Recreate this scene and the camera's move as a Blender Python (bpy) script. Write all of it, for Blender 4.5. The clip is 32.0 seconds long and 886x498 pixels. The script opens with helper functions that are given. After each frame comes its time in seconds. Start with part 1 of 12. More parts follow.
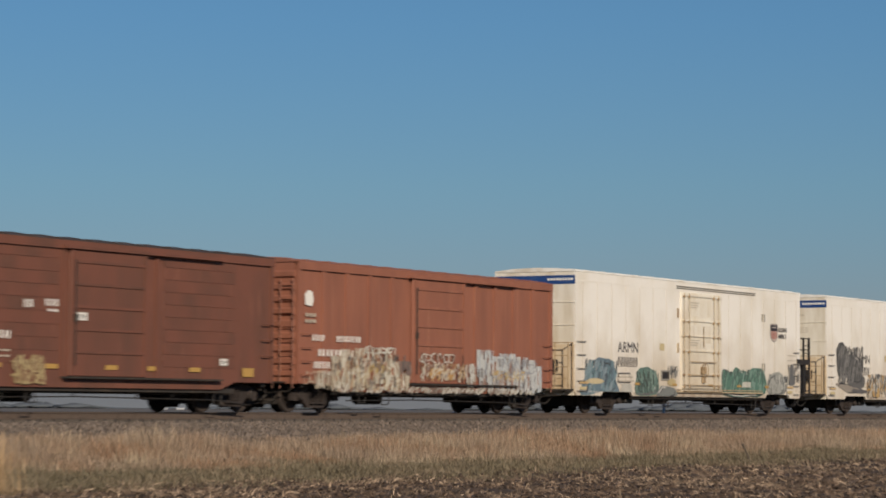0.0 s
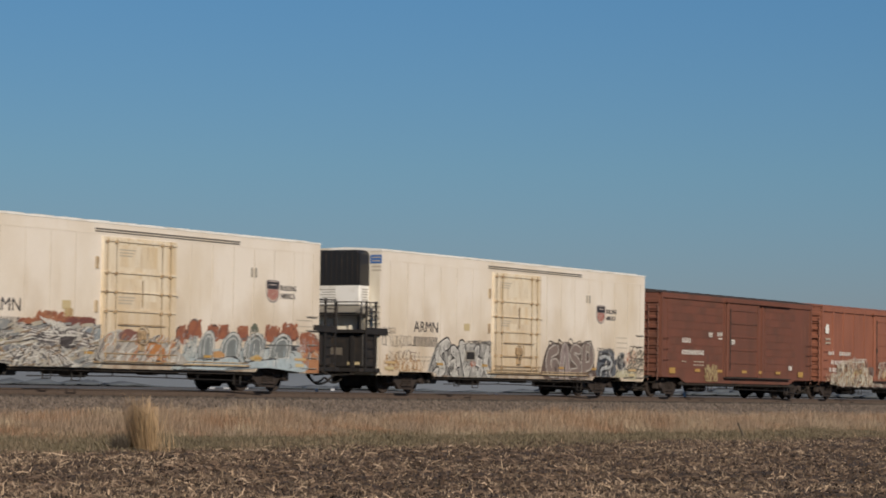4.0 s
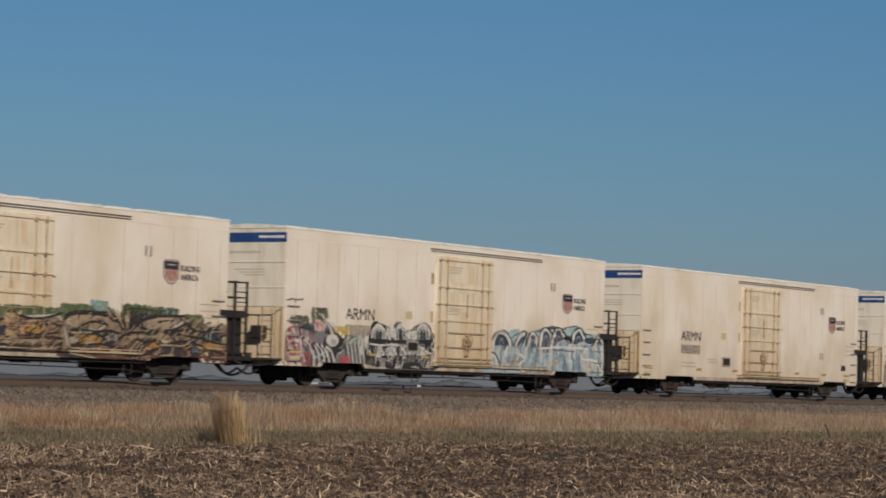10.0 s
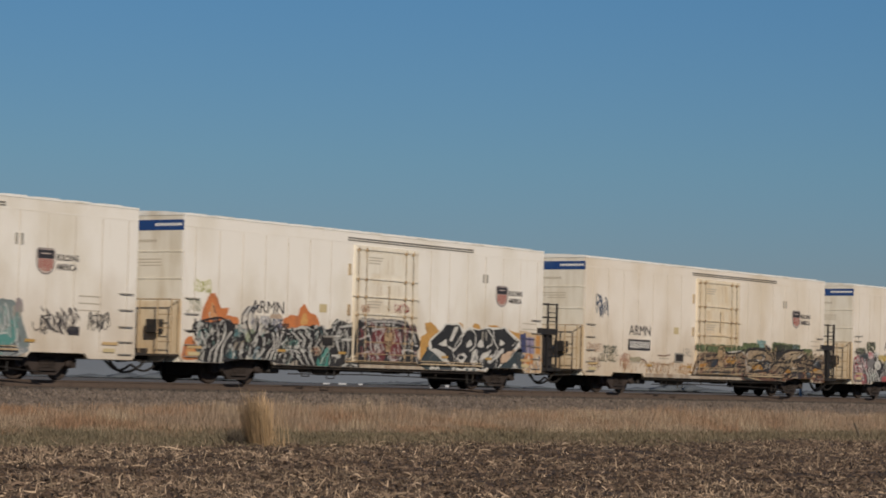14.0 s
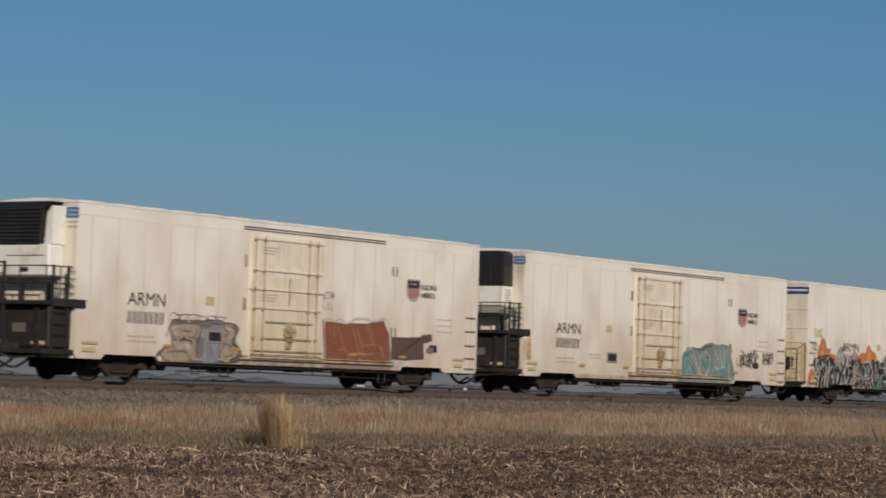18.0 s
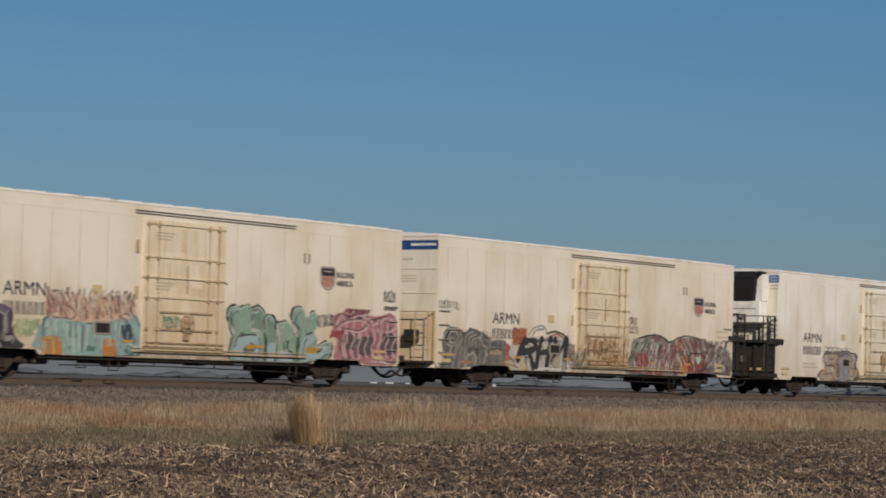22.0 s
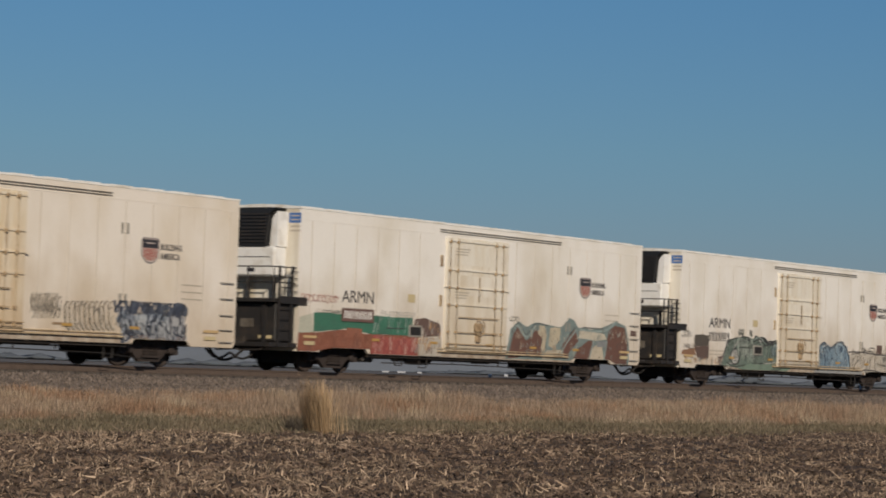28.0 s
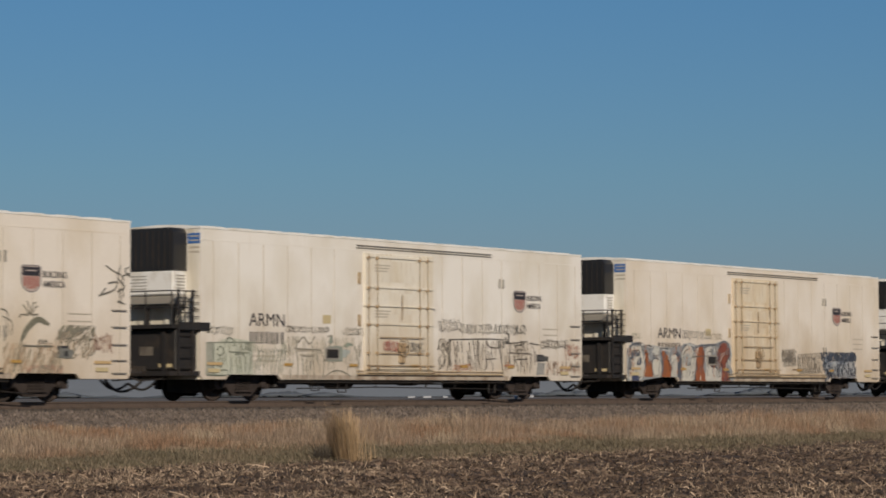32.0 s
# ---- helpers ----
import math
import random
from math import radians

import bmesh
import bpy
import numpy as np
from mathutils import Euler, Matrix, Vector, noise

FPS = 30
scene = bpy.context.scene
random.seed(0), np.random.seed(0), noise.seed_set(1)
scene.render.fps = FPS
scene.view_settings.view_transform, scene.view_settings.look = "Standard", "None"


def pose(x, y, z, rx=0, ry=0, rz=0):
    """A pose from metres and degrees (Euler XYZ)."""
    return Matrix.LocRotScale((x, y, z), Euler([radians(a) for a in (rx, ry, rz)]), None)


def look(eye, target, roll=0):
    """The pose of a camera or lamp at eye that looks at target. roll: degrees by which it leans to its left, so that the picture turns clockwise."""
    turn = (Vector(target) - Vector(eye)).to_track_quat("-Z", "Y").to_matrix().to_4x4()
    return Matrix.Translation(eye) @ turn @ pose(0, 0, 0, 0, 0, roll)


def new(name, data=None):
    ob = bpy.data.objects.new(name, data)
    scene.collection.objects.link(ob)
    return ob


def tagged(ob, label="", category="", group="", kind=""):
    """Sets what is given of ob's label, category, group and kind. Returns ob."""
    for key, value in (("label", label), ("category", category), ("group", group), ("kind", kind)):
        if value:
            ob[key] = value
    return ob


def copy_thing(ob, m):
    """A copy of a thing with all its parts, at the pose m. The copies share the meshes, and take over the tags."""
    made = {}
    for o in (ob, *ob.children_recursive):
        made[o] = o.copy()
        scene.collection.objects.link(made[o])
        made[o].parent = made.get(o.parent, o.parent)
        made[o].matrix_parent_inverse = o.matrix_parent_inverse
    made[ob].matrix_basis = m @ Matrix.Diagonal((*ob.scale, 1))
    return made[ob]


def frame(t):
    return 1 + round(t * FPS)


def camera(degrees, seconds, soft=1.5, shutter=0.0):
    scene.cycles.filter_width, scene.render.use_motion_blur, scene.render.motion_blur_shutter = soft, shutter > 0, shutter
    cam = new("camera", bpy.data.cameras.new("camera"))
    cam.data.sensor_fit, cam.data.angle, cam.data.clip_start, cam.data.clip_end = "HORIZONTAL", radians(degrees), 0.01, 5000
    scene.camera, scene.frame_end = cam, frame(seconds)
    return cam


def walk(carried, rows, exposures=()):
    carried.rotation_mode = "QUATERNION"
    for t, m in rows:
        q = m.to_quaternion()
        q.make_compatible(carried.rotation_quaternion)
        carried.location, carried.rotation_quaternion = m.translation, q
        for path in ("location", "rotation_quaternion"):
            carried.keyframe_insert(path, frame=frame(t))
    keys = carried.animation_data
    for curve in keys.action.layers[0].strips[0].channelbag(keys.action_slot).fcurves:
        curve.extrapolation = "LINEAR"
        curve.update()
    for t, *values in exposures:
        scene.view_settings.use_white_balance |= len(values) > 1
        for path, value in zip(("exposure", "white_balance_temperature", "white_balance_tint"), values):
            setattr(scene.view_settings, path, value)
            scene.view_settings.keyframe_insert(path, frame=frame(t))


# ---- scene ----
# The camera stands in a field beside the line, held by hand; the train runs along +x.
EYE = Vector((0.0, 0.0, 1.5))
TRACK_Y = 50.59      # centre of the track
RAIL_Z = 1.35        # top of the rail above the field

# seconds, pan from the track's direction, tilt, roll (degrees), metres forward
PATH = [
    (0, 30.520, 3.500, 0.300, 14), (0.25, 30.720, 3.330, 0.550, 7.4), (0.5, 30.890, 3.193, 0.783, 2.55),
    (1, 31.114, 3.137, 0.670, 0.5), (1.5, 31.311, 2.996, 0.613, 0), (2, 31.566, 3.077, 0.230, 0),
    (2.5, 31.855, 3.023, 0.499, 0), (3, 31.734, 3.071, 0.733, 0), (3.5, 31.601, 3.098, 0.812, 0),
    (5.5, 31.444, 3.080, 1.381, 0), (6, 31.524, 3.060, 1.356, 0), (6.5, 31.645, 3.073, 1.502, 0),
    (7, 31.880, 3.167, 1.353, 0), (7.5, 32.307, 3.091, 1.712, 0), (8, 32.580, 3.012, 1.450, 0),
    (8.5, 32.905, 2.966, 1.646, 0), (9, 33.128, 2.972, 1.732, 0), (9.5, 33.295, 2.955, 1.662, 0),
    (10, 33.458, 2.988, 1.590, 0), (10.5, 33.570, 3.065, 1.474, 0), (11, 33.637, 3.262, 1.140, 0),
    (11.5, 33.773, 3.258, 1.031, 0), (12, 33.826, 3.230, 1.155, 0), (12.5, 33.855, 3.245, 1.539, 0),
    (13, 33.937, 3.266, 1.650, 0), (13.5, 34.002, 3.160, 1.596, 0), (14, 34.065, 2.978, 1.427, 0),
    (14.5, 34.103, 2.901, 1.399, 0), (16.5, 34.450, 3.069, 1.828, 0), (17, 34.431, 3.030, 1.943, 0),
    (17.5, 34.423, 3.029, 1.739, 0), (18, 34.487, 3.025, 1.782, 0), (18.5, 34.624, 2.908, 1.982, 0),
    (19, 34.762, 2.950, 2.163, 0), (19.5, 34.868, 2.966, 1.514, 0), (20, 35.052, 2.909, 0.735, 0),
    (20.5, 35.140, 2.874, 1.074, 0), (21, 35.183, 2.941, 1.354, 0), (21.5, 35.069, 3.001, 1.481, 0),
    (22, 35.101, 2.933, 1.484, 0), (22.5, 35.079, 2.923, 1.506, 0), (23, 35.103, 2.999, 1.544, 0),
    (23.5, 35.138, 3.127, 1.654, 0), (24, 35.231, 3.192, 1.798, 0), (24.5, 35.343, 3.128, 1.695, 0),
    (25, 35.345, 3.075, 1.985, 0), (25.5, 35.373, 3.036, 2.076, 0), (27.5, 35.341, 2.801, 1.836, 0),
    (28, 35.381, 2.695, 1.978, 0), (28.5, 35.483, 2.674, 1.897, 0), (29, 35.585, 2.737, 1.841, 0),
    (29.5, 35.735, 2.718, 2.102, 0), (30, 35.887, 2.761, 1.620, 0), (30.5, 35.910, 2.815, 0.847, 0),
    (31, 35.872, 3.041, 0.132, 0), (31.5, 35.853, 3.175, 0.174, 0), (32, 35.842, 3.209, -0.218, 0),
]

def aim(pan, tilt, roll, forward):
    p, q = radians(pan), radians(tilt)
    way = Vector((math.cos(q) * math.cos(p), math.cos(q) * math.sin(p), math.sin(q)))
    eye = EYE + Vector((way.x, way.y, 0)) * forward
    return look(eye, eye + way * 10, roll)


cam = camera(19.318, 32.0, soft=1.8, shutter=0.35)
walk(cam, [(t, aim(a, b, c, d)) for t, a, b, c, d in PATH], exposures=[(0.0, 0.24, 6640, 10), (1.0, 0.36, 6620, 10), (3.0, 0.25, 6530, 10), (6.0, 0.02, 6500, 10), (7.0, 0.0, 6500, 10), (32.0, 0.0, 6500, 10)])

# ---------------------------------------------------------------- light
SUN_TO = Vector((-0.60, -0.70, 0.42)).normalized()
world = bpy.data.worlds.new("sky")
scene.world = world
world.use_nodes = True
wn, wl = world.node_tree.nodes, world.node_tree.links
sky = wn.new("ShaderNodeTexSky")
sky.sky_type = 'NISHITA'
sky.sun_disc = False
sky.sun_elevation = math.asin(SUN_TO.z)
sky.sun_rotation = math.atan2(SUN_TO.x, SUN_TO.y)
sky.altitude = 600
sky.air_density, sky.dust_density, sky.ozone_density = 1.0, 0.5, 2.0
tint = wn.new("ShaderNodeMix")
tint.data_type, tint.blend_type = 'RGBA', 'MULTIPLY'
tint.inputs["Factor"].default_value = 1.0
# thin grey haze low over the horizon
coord, split, haze = wn.new("ShaderNodeTexCoord"), wn.new("ShaderNodeSeparateXYZ"), wn.new("ShaderNodeValToRGB")
wl.new(coord.outputs["Generated"], split.inputs[0])
wl.new(split.outputs["Z"], haze.inputs[0])
stops = haze.color_ramp.elements
stops[0].position, stops[0].color = 0.02, (0.54, 0.597, 0.86, 1)
stops[1].position, stops[1].color = 0.085, (0.555, 0.778, 0.975, 1)
for at, tone in ((0.15, (0.54, 0.868, 1.12, 1)), (0.5, (0.60, 0.83, 1.10, 1))):
    stops.new(at).color = tone
wl.new(haze.outputs[0], tint.inputs[7])
wl.new(sky.outputs[0], tint.inputs[6])
wl.new(tint.outputs[2], wn["Background"].inputs[0])
wn["Background"].inputs[1].default_value = 0.045

sun = new("sun", bpy.data.lights.new("sun", 'SUN'))
sun.data.energy, sun.data.angle, sun.data.color = 3.7, radians(0.53), (1.0, 0.875, 0.71)
sun.matrix_world = look((-60, -70, 60), Vector((-60, -70, 60)) - SUN_TO)

# ---------------------------------------------------------------- tools
def part(name, bm, material, parent=None, label=""):
    """One mesh object out of a bmesh, under a thing or a part."""
    me = bpy.data.meshes.new(name)
    bm.normal_update()
    bm.to_mesh(me)
    bm.free()
    for m in (material if isinstance(material, (list, tuple)) else [material]):
        me.materials.append(m)
    ob = new(name, me)
    ob.parent = parent
    return tagged(ob, label)


def empty(name, label, category, group="", m=None):
    ob = new(name)
    ob.empty_display_size = 0.3
    if m is not None:
        ob.matrix_basis = m
    return tagged(ob, label, category, group)


def box(bm, x0, x1, y0, y1, z0, z1, bevel=0.0, mat=0):
    vs = [bm.verts.new(c) for c in ((x0, y0, z0), (x1, y0, z0), (x1, y1, z0), (x0, y1, z0),
                                    (x0, y0, z1), (x1, y0, z1), (x1, y1, z1), (x0, y1, z1))]
    fs = [bm.faces.new([vs[i] for i in q]) for q in ((3, 2, 1, 0), (4, 5, 6, 7), (0, 1, 5, 4), (1, 2, 6, 5), (2, 3, 7, 6), (3, 0, 4, 7))]
    for f in fs:
        f.material_index = mat
    if bevel:
        es = list({e for f in fs for e in f.edges})
        bmesh.ops.bevel(bm, geom=es, offset=bevel, segments=1, affect='EDGES', profile=0.5)
    return bm


def prism(bm, pts, a0, a1, axis='y', mat=0):
    """A closed outline swept along an axis: outline in (x, z) for y, in (y, z) for x."""
    def at(p, a):
        return (p[0], a, p[1]) if axis == 'y' else (a, p[0], p[1])
    r0 = [bm.verts.new(at(p, a0)) for p in pts]
    r1 = [bm.verts.new(at(p, a1)) for p in pts]
    n = len(pts)
    fs = [bm.faces.new(r0), bm.faces.new(r1[::-1])]
    for i in range(n):
        fs.append(bm.faces.new((r0[i], r1[i], r1[(i + 1) % n], r0[(i + 1) % n])))
    for f in fs:
        f.material_index = mat
    bmesh.ops.recalc_face_normals(bm, faces=fs)
    return bm


def tube(bm, pts, r, n=6):
    """A round bar along a line of points."""
    pts = [Vector(p) for p in pts]
    rings = []
    for i, p in enumerate(pts):
        d = (pts[min(i + 1, len(pts) - 1)] - pts[max(i - 1, 0)]).normalized()
        s = d.cross(Vector((0, 0, 1)))
        if s.length < 0.05:
            s = d.cross(Vector((0, 1, 0)))
        s.normalize()
        q = d.cross(s)
        rings.append([bm.verts.new(p + r * (math.cos(k * math.tau / n) * s + math.sin(k * math.tau / n) * q)) for k in range(n)])
    for a, b in zip(rings, rings[1:]):
        for k in range(n):
            bm.faces.new((a[k], a[(k + 1) % n], b[(k + 1) % n], b[k]))
    bm.faces.new(rings[0][::-1])
    bm.faces.new(rings[-1])
    return bm


def lathe(bm, profile, centre, n=20):
    """A body turned about the y axis: profile of (y, radius)."""
    rings = []
    for y, r in profile:
        rings.append([bm.verts.new((centre[0] + r * math.cos(k * math.tau / n), centre[1] + y, centre[2] + r * math.sin(k * math.tau / n))) for k in range(n)])
    fs = []
    for a, b in zip(rings, rings[1:]):
        for k in range(n):
            fs.append(bm.faces.new((a[k], a[(k + 1) % n], b[(k + 1) % n], b[k])))
    fs += [bm.faces.new(rings[0][::-1]), bm.faces.new(rings[-1])]
    bmesh.ops.recalc_face_normals(bm, faces=fs)
    return bm


def np_mesh(name, verts, faces, material, label="", category="", kind="stuff", group=""):
    """One object out of arrays of corners and of faces with equal corner counts."""
    verts, faces = np.asarray(verts, dtype=np.float32), np.asarray(faces, dtype=np.int32)
    k = faces.shape[1]
    me = bpy.data.meshes.new(name)
    me.vertices.add(len(verts))
    me.vertices.foreach_set("co", verts.ravel())
    me.loops.add(faces.size)
    me.loops.foreach_set("vertex_index", faces.ravel())
    me.polygons.add(len(faces))
    me.polygons.foreach_set("loop_start", np.arange(0, faces.size, k, dtype=np.int32))
    me.polygons.foreach_set("loop_total", np.full(len(faces), k, dtype=np.int32))
    me.materials.append(material)
    me.update(calc_edges=True)
    return tagged(new(name, me), label, category, group, kind)


def lump(x, y, scale, seed):
    """Smooth value noise over arrays, about -1 to 1."""
    x, y = np.asarray(x) / scale, np.asarray(y) / scale
    i, j = np.floor(x), np.floor(y)
    u, v = x - i, y - j
    u, v = u * u * (3 - 2 * u), v * v * (3 - 2 * v)
    def h(a, b):
        s = np.sin(a * 127.1 + b * 311.7 + seed * 74.7) * 43758.5453
        return 2 * (s - np.floor(s)) - 1
    return (h(i, j) * (1 - u) + h(i + 1, j) * u) * (1 - v) + (h(i, j + 1) * (1 - u) + h(i + 1, j + 1) * u) * v


# ---------------------------------------------------------------- materials
def material(name, base, rough=0.6, metal=0.0, spots=None, spot_scale=3.0, spot_cut=(0.5, 0.7), stretch=(1, 1, 1),
             fine=0.12, fine_scale=40.0, bump=0.15, vary=0.0, island=0.0, second=None, second_scale=1.0, second_cut=(0.45, 0.6), second_stretch=(1, 1, 1), world_space=False, dust=None):
    m = bpy.data.materials.new(name)
    m.use_nodes = True
    n, l = m.node_tree.nodes, m.node_tree.links
    bsdf = n["Principled BSDF"]
    bsdf.inputs["Roughness"].default_value = rough
    bsdf.inputs["Metallic"].default_value = metal
    tc = n.new("ShaderNodeTexCoord")
    coord = n.new("ShaderNodeMapping")
    info = n.new("ShaderNodeObjectInfo")
    if world_space:
        geo = n.new("ShaderNodeNewGeometry")
        l.new(geo.outputs["Position"], coord.inputs["Vector"])
    else:
        l.new(tc.outputs["Object"], coord.inputs["Vector"])
        shift = n.new("ShaderNodeVectorMath")
        shift.operation = 'SCALE'
        shift.inputs[0].default_value = (31.0, 7.0, 17.0)
        l.new(info.outputs["Random"], shift.inputs["Scale"])
        l.new(shift.outputs[0], coord.inputs["Location"])

    def noise_of(scale, stretch_by, detail=4.0):
        mp = n.new("ShaderNodeMapping")
        mp.inputs["Scale"].default_value = stretch_by
        l.new(coord.outputs[0], mp.inputs["Vector"])
        t = n.new("ShaderNodeTexNoise")
        t.inputs["Scale"].default_value = scale
        t.inputs["Detail"].default_value = detail
        l.new(mp.outputs[0], t.inputs["Vector"])
        return t.outputs["Fac"]

    def ramp(fac, lo, hi):
        r = n.new("ShaderNodeMapRange")
        r.inputs["From Min"].default_value, r.inputs["From Max"].default_value = lo, hi
        l.new(fac, r.inputs["Value"])
        return r.outputs[0]

    def mix(fac, a, b, blend='MIX'):
        x = n.new("ShaderNodeMix")
        x.data_type, x.blend_type = 'RGBA', blend
        if isinstance(fac, float):
            x.inputs["Factor"].default_value = fac
        else:
            l.new(fac, x.inputs["Factor"])
        for sock, val in ((x.inputs[6], a), (x.inputs[7], b)):
            if isinstance(val, tuple):
                sock.default_value = (*val, 1)
            else:
                l.new(val, sock)
        return x.outputs[2]

    colour = base
    if spots:
        colour = mix(ramp(noise_of(spot_scale, stretch), *spot_cut), colour, spots)
    if second:
        colour = mix(ramp(noise_of(second_scale, second_stretch, 6.0), *second_cut), colour, second)
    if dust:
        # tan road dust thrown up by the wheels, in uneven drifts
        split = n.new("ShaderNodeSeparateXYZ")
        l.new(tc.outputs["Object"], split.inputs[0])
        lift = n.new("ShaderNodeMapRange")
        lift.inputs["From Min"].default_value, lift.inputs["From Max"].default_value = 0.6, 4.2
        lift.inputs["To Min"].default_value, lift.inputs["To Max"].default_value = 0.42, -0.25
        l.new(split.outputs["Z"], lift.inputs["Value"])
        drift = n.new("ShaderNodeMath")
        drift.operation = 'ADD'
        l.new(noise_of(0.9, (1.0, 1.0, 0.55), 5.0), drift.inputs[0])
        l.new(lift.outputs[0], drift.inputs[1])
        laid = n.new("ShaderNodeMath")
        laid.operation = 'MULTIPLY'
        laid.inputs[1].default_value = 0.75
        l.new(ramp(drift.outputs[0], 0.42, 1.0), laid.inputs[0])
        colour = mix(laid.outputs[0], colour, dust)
    grain = noise_of(fine_scale, (1, 1, 1), 3.0)
    g = n.new("ShaderNodeMapRange")
    g.inputs["From Min"].default_value, g.inputs["From Max"].default_value = 0.3, 0.7
    g.inputs["To Min"].default_value, g.inputs["To Max"].default_value = 1 - fine, 1 + fine
    l.new(grain, g.inputs["Value"])
    hsv = n.new("ShaderNodeHueSaturation")
    if isinstance(colour, tuple):
        hsv.inputs["Color"].default_value = (*colour, 1)
    else:
        l.new(colour, hsv.inputs["Color"])
    value = g.outputs[0]
    if vary or island:
        geo2 = n.new("ShaderNodeNewGeometry")
        src = geo2.outputs["Random Per Island"] if island else info.outputs["Random"]
        amount = island or vary
        v = n.new("ShaderNodeMapRange")
        v.inputs["To Min"].default_value, v.inputs["To Max"].default_value = 1 - amount, 1 + amount
        l.new(src, v.inputs["Value"])
        mul = n.new("ShaderNodeMath")
        mul.operation = 'MULTIPLY'
        l.new(value, mul.inputs[0])
        l.new(v.outputs[0], mul.inputs[1])
        value = mul.outputs[0]
    l.new(value, hsv.inputs["Value"])
    l.new(hsv.outputs[0], bsdf.inputs["Base Color"])
    if bump:
        b = n.new("ShaderNodeBump")
        b.inputs["Strength"].default_value = bump
        b.inputs["Distance"].default_value = 0.02
        l.new(grain, b.inputs["Height"])
        l.new(b.outputs[0], bsdf.inputs["Normal"])
    return m


M = {}
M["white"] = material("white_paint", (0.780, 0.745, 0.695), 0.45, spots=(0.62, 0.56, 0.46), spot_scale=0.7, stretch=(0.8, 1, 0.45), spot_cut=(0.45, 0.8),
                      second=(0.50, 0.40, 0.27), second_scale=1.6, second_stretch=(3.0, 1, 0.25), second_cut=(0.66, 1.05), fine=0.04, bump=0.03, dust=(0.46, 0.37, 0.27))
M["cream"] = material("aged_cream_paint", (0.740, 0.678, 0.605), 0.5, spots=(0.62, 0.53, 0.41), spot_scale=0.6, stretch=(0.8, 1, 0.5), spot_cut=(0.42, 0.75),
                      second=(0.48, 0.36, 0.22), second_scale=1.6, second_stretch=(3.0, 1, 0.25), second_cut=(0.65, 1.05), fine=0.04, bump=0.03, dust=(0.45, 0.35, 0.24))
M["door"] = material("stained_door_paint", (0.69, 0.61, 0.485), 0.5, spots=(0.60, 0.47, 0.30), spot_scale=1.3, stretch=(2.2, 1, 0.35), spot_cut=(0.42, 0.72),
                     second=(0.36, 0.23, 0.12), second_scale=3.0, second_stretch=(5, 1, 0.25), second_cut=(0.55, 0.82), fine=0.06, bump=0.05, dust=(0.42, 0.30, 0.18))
M["sill"] = material("grimy_sill_paint", (0.44, 0.375, 0.305), 0.65, spots=(0.27, 0.20, 0.145), spot_scale=1.8, stretch=(1.6, 1, 0.6), spot_cut=(0.4, 0.66), second=(0.15, 0.10, 0.07), second_scale=3.5, second_cut=(0.6, 0.85), fine=0.1, bump=0.03)
# caulked panel seams, their thin shadow put into a darker colour
M["seam"] = material("caulked_shadow_seam", (0.50, 0.44, 0.36), 0.7, spots=(0.66, 0.60, 0.52), spot_scale=1.0, stretch=(1, 1, 0.6), fine=0.1, bump=0.0)
M["shield_field"] = material("dulled_shield_white", (0.50, 0.42, 0.37), 0.6, fine=0.08, bump=0.0)
M["shield_edge"] = material("grey_shield_edge", (0.17, 0.15, 0.155), 0.6, fine=0.08, bump=0.0)
M["thin_rod"] = material("stained_lock_rod", (0.44, 0.34, 0.22), 0.7, spots=(0.22, 0.15, 0.09), spot_scale=3.0, stretch=(1, 1, 0.4), fine=0.1, bump=0.0)
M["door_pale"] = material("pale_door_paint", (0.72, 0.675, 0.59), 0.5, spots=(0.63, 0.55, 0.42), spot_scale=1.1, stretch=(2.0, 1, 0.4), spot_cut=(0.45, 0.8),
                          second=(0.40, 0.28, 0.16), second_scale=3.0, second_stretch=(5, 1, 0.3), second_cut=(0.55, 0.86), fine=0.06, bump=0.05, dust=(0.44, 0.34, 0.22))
M["rod"] = material("rusty_lock_steel", (0.36, 0.26, 0.155), 0.7, spots=(0.18, 0.12, 0.075), spot_scale=4.0, fine=0.1, bump=0.0)
M["track_grey"] = material("weathered_track_steel", (0.13, 0.112, 0.092), 0.7, spots=(0.075, 0.062, 0.05), spot_scale=3.0, fine=0.1, bump=0.0)
M["roof"] = material("galvanised_white_roof", (0.72, 0.70, 0.66), 0.5, spots=(0.55, 0.50, 0.42), spot_scale=1.2, fine=0.05, bump=0.03)
M["end"] = material("end_wall_paint", (0.68, 0.64, 0.56), 0.5, spots=(0.50, 0.43, 0.32), spot_scale=1.2, stretch=(1, 1.5, 0.35), spot_cut=(0.45, 0.75), fine=0.05, bump=0.03)
M["black"] = material("black_painted_steel", (0.019, 0.017, 0.0165), 0.6, spots=(0.036, 0.028, 0.023), spot_scale=2.5, fine=0.2, bump=0.1)
M["under"] = material("dirty_underframe_steel", (0.028, 0.023, 0.020), 0.8, spots=(0.055, 0.040, 0.030), spot_scale=3.0, fine=0.2, bump=0.2)
M["truck"] = material("dusty_cast_steel", (0.028, 0.020, 0.017), 0.85, spots=(0.018, 0.013, 0.011), spot_scale=4.0, second=(0.040, 0.029, 0.025), second_scale=2.0, fine=0.2, bump=0.3)
M["wheel"] = material("rusty_wheel_steel", (0.034, 0.025, 0.021), 0.75, spots=(0.055, 0.038, 0.030), spot_scale=5.0, fine=0.15, bump=0.15)
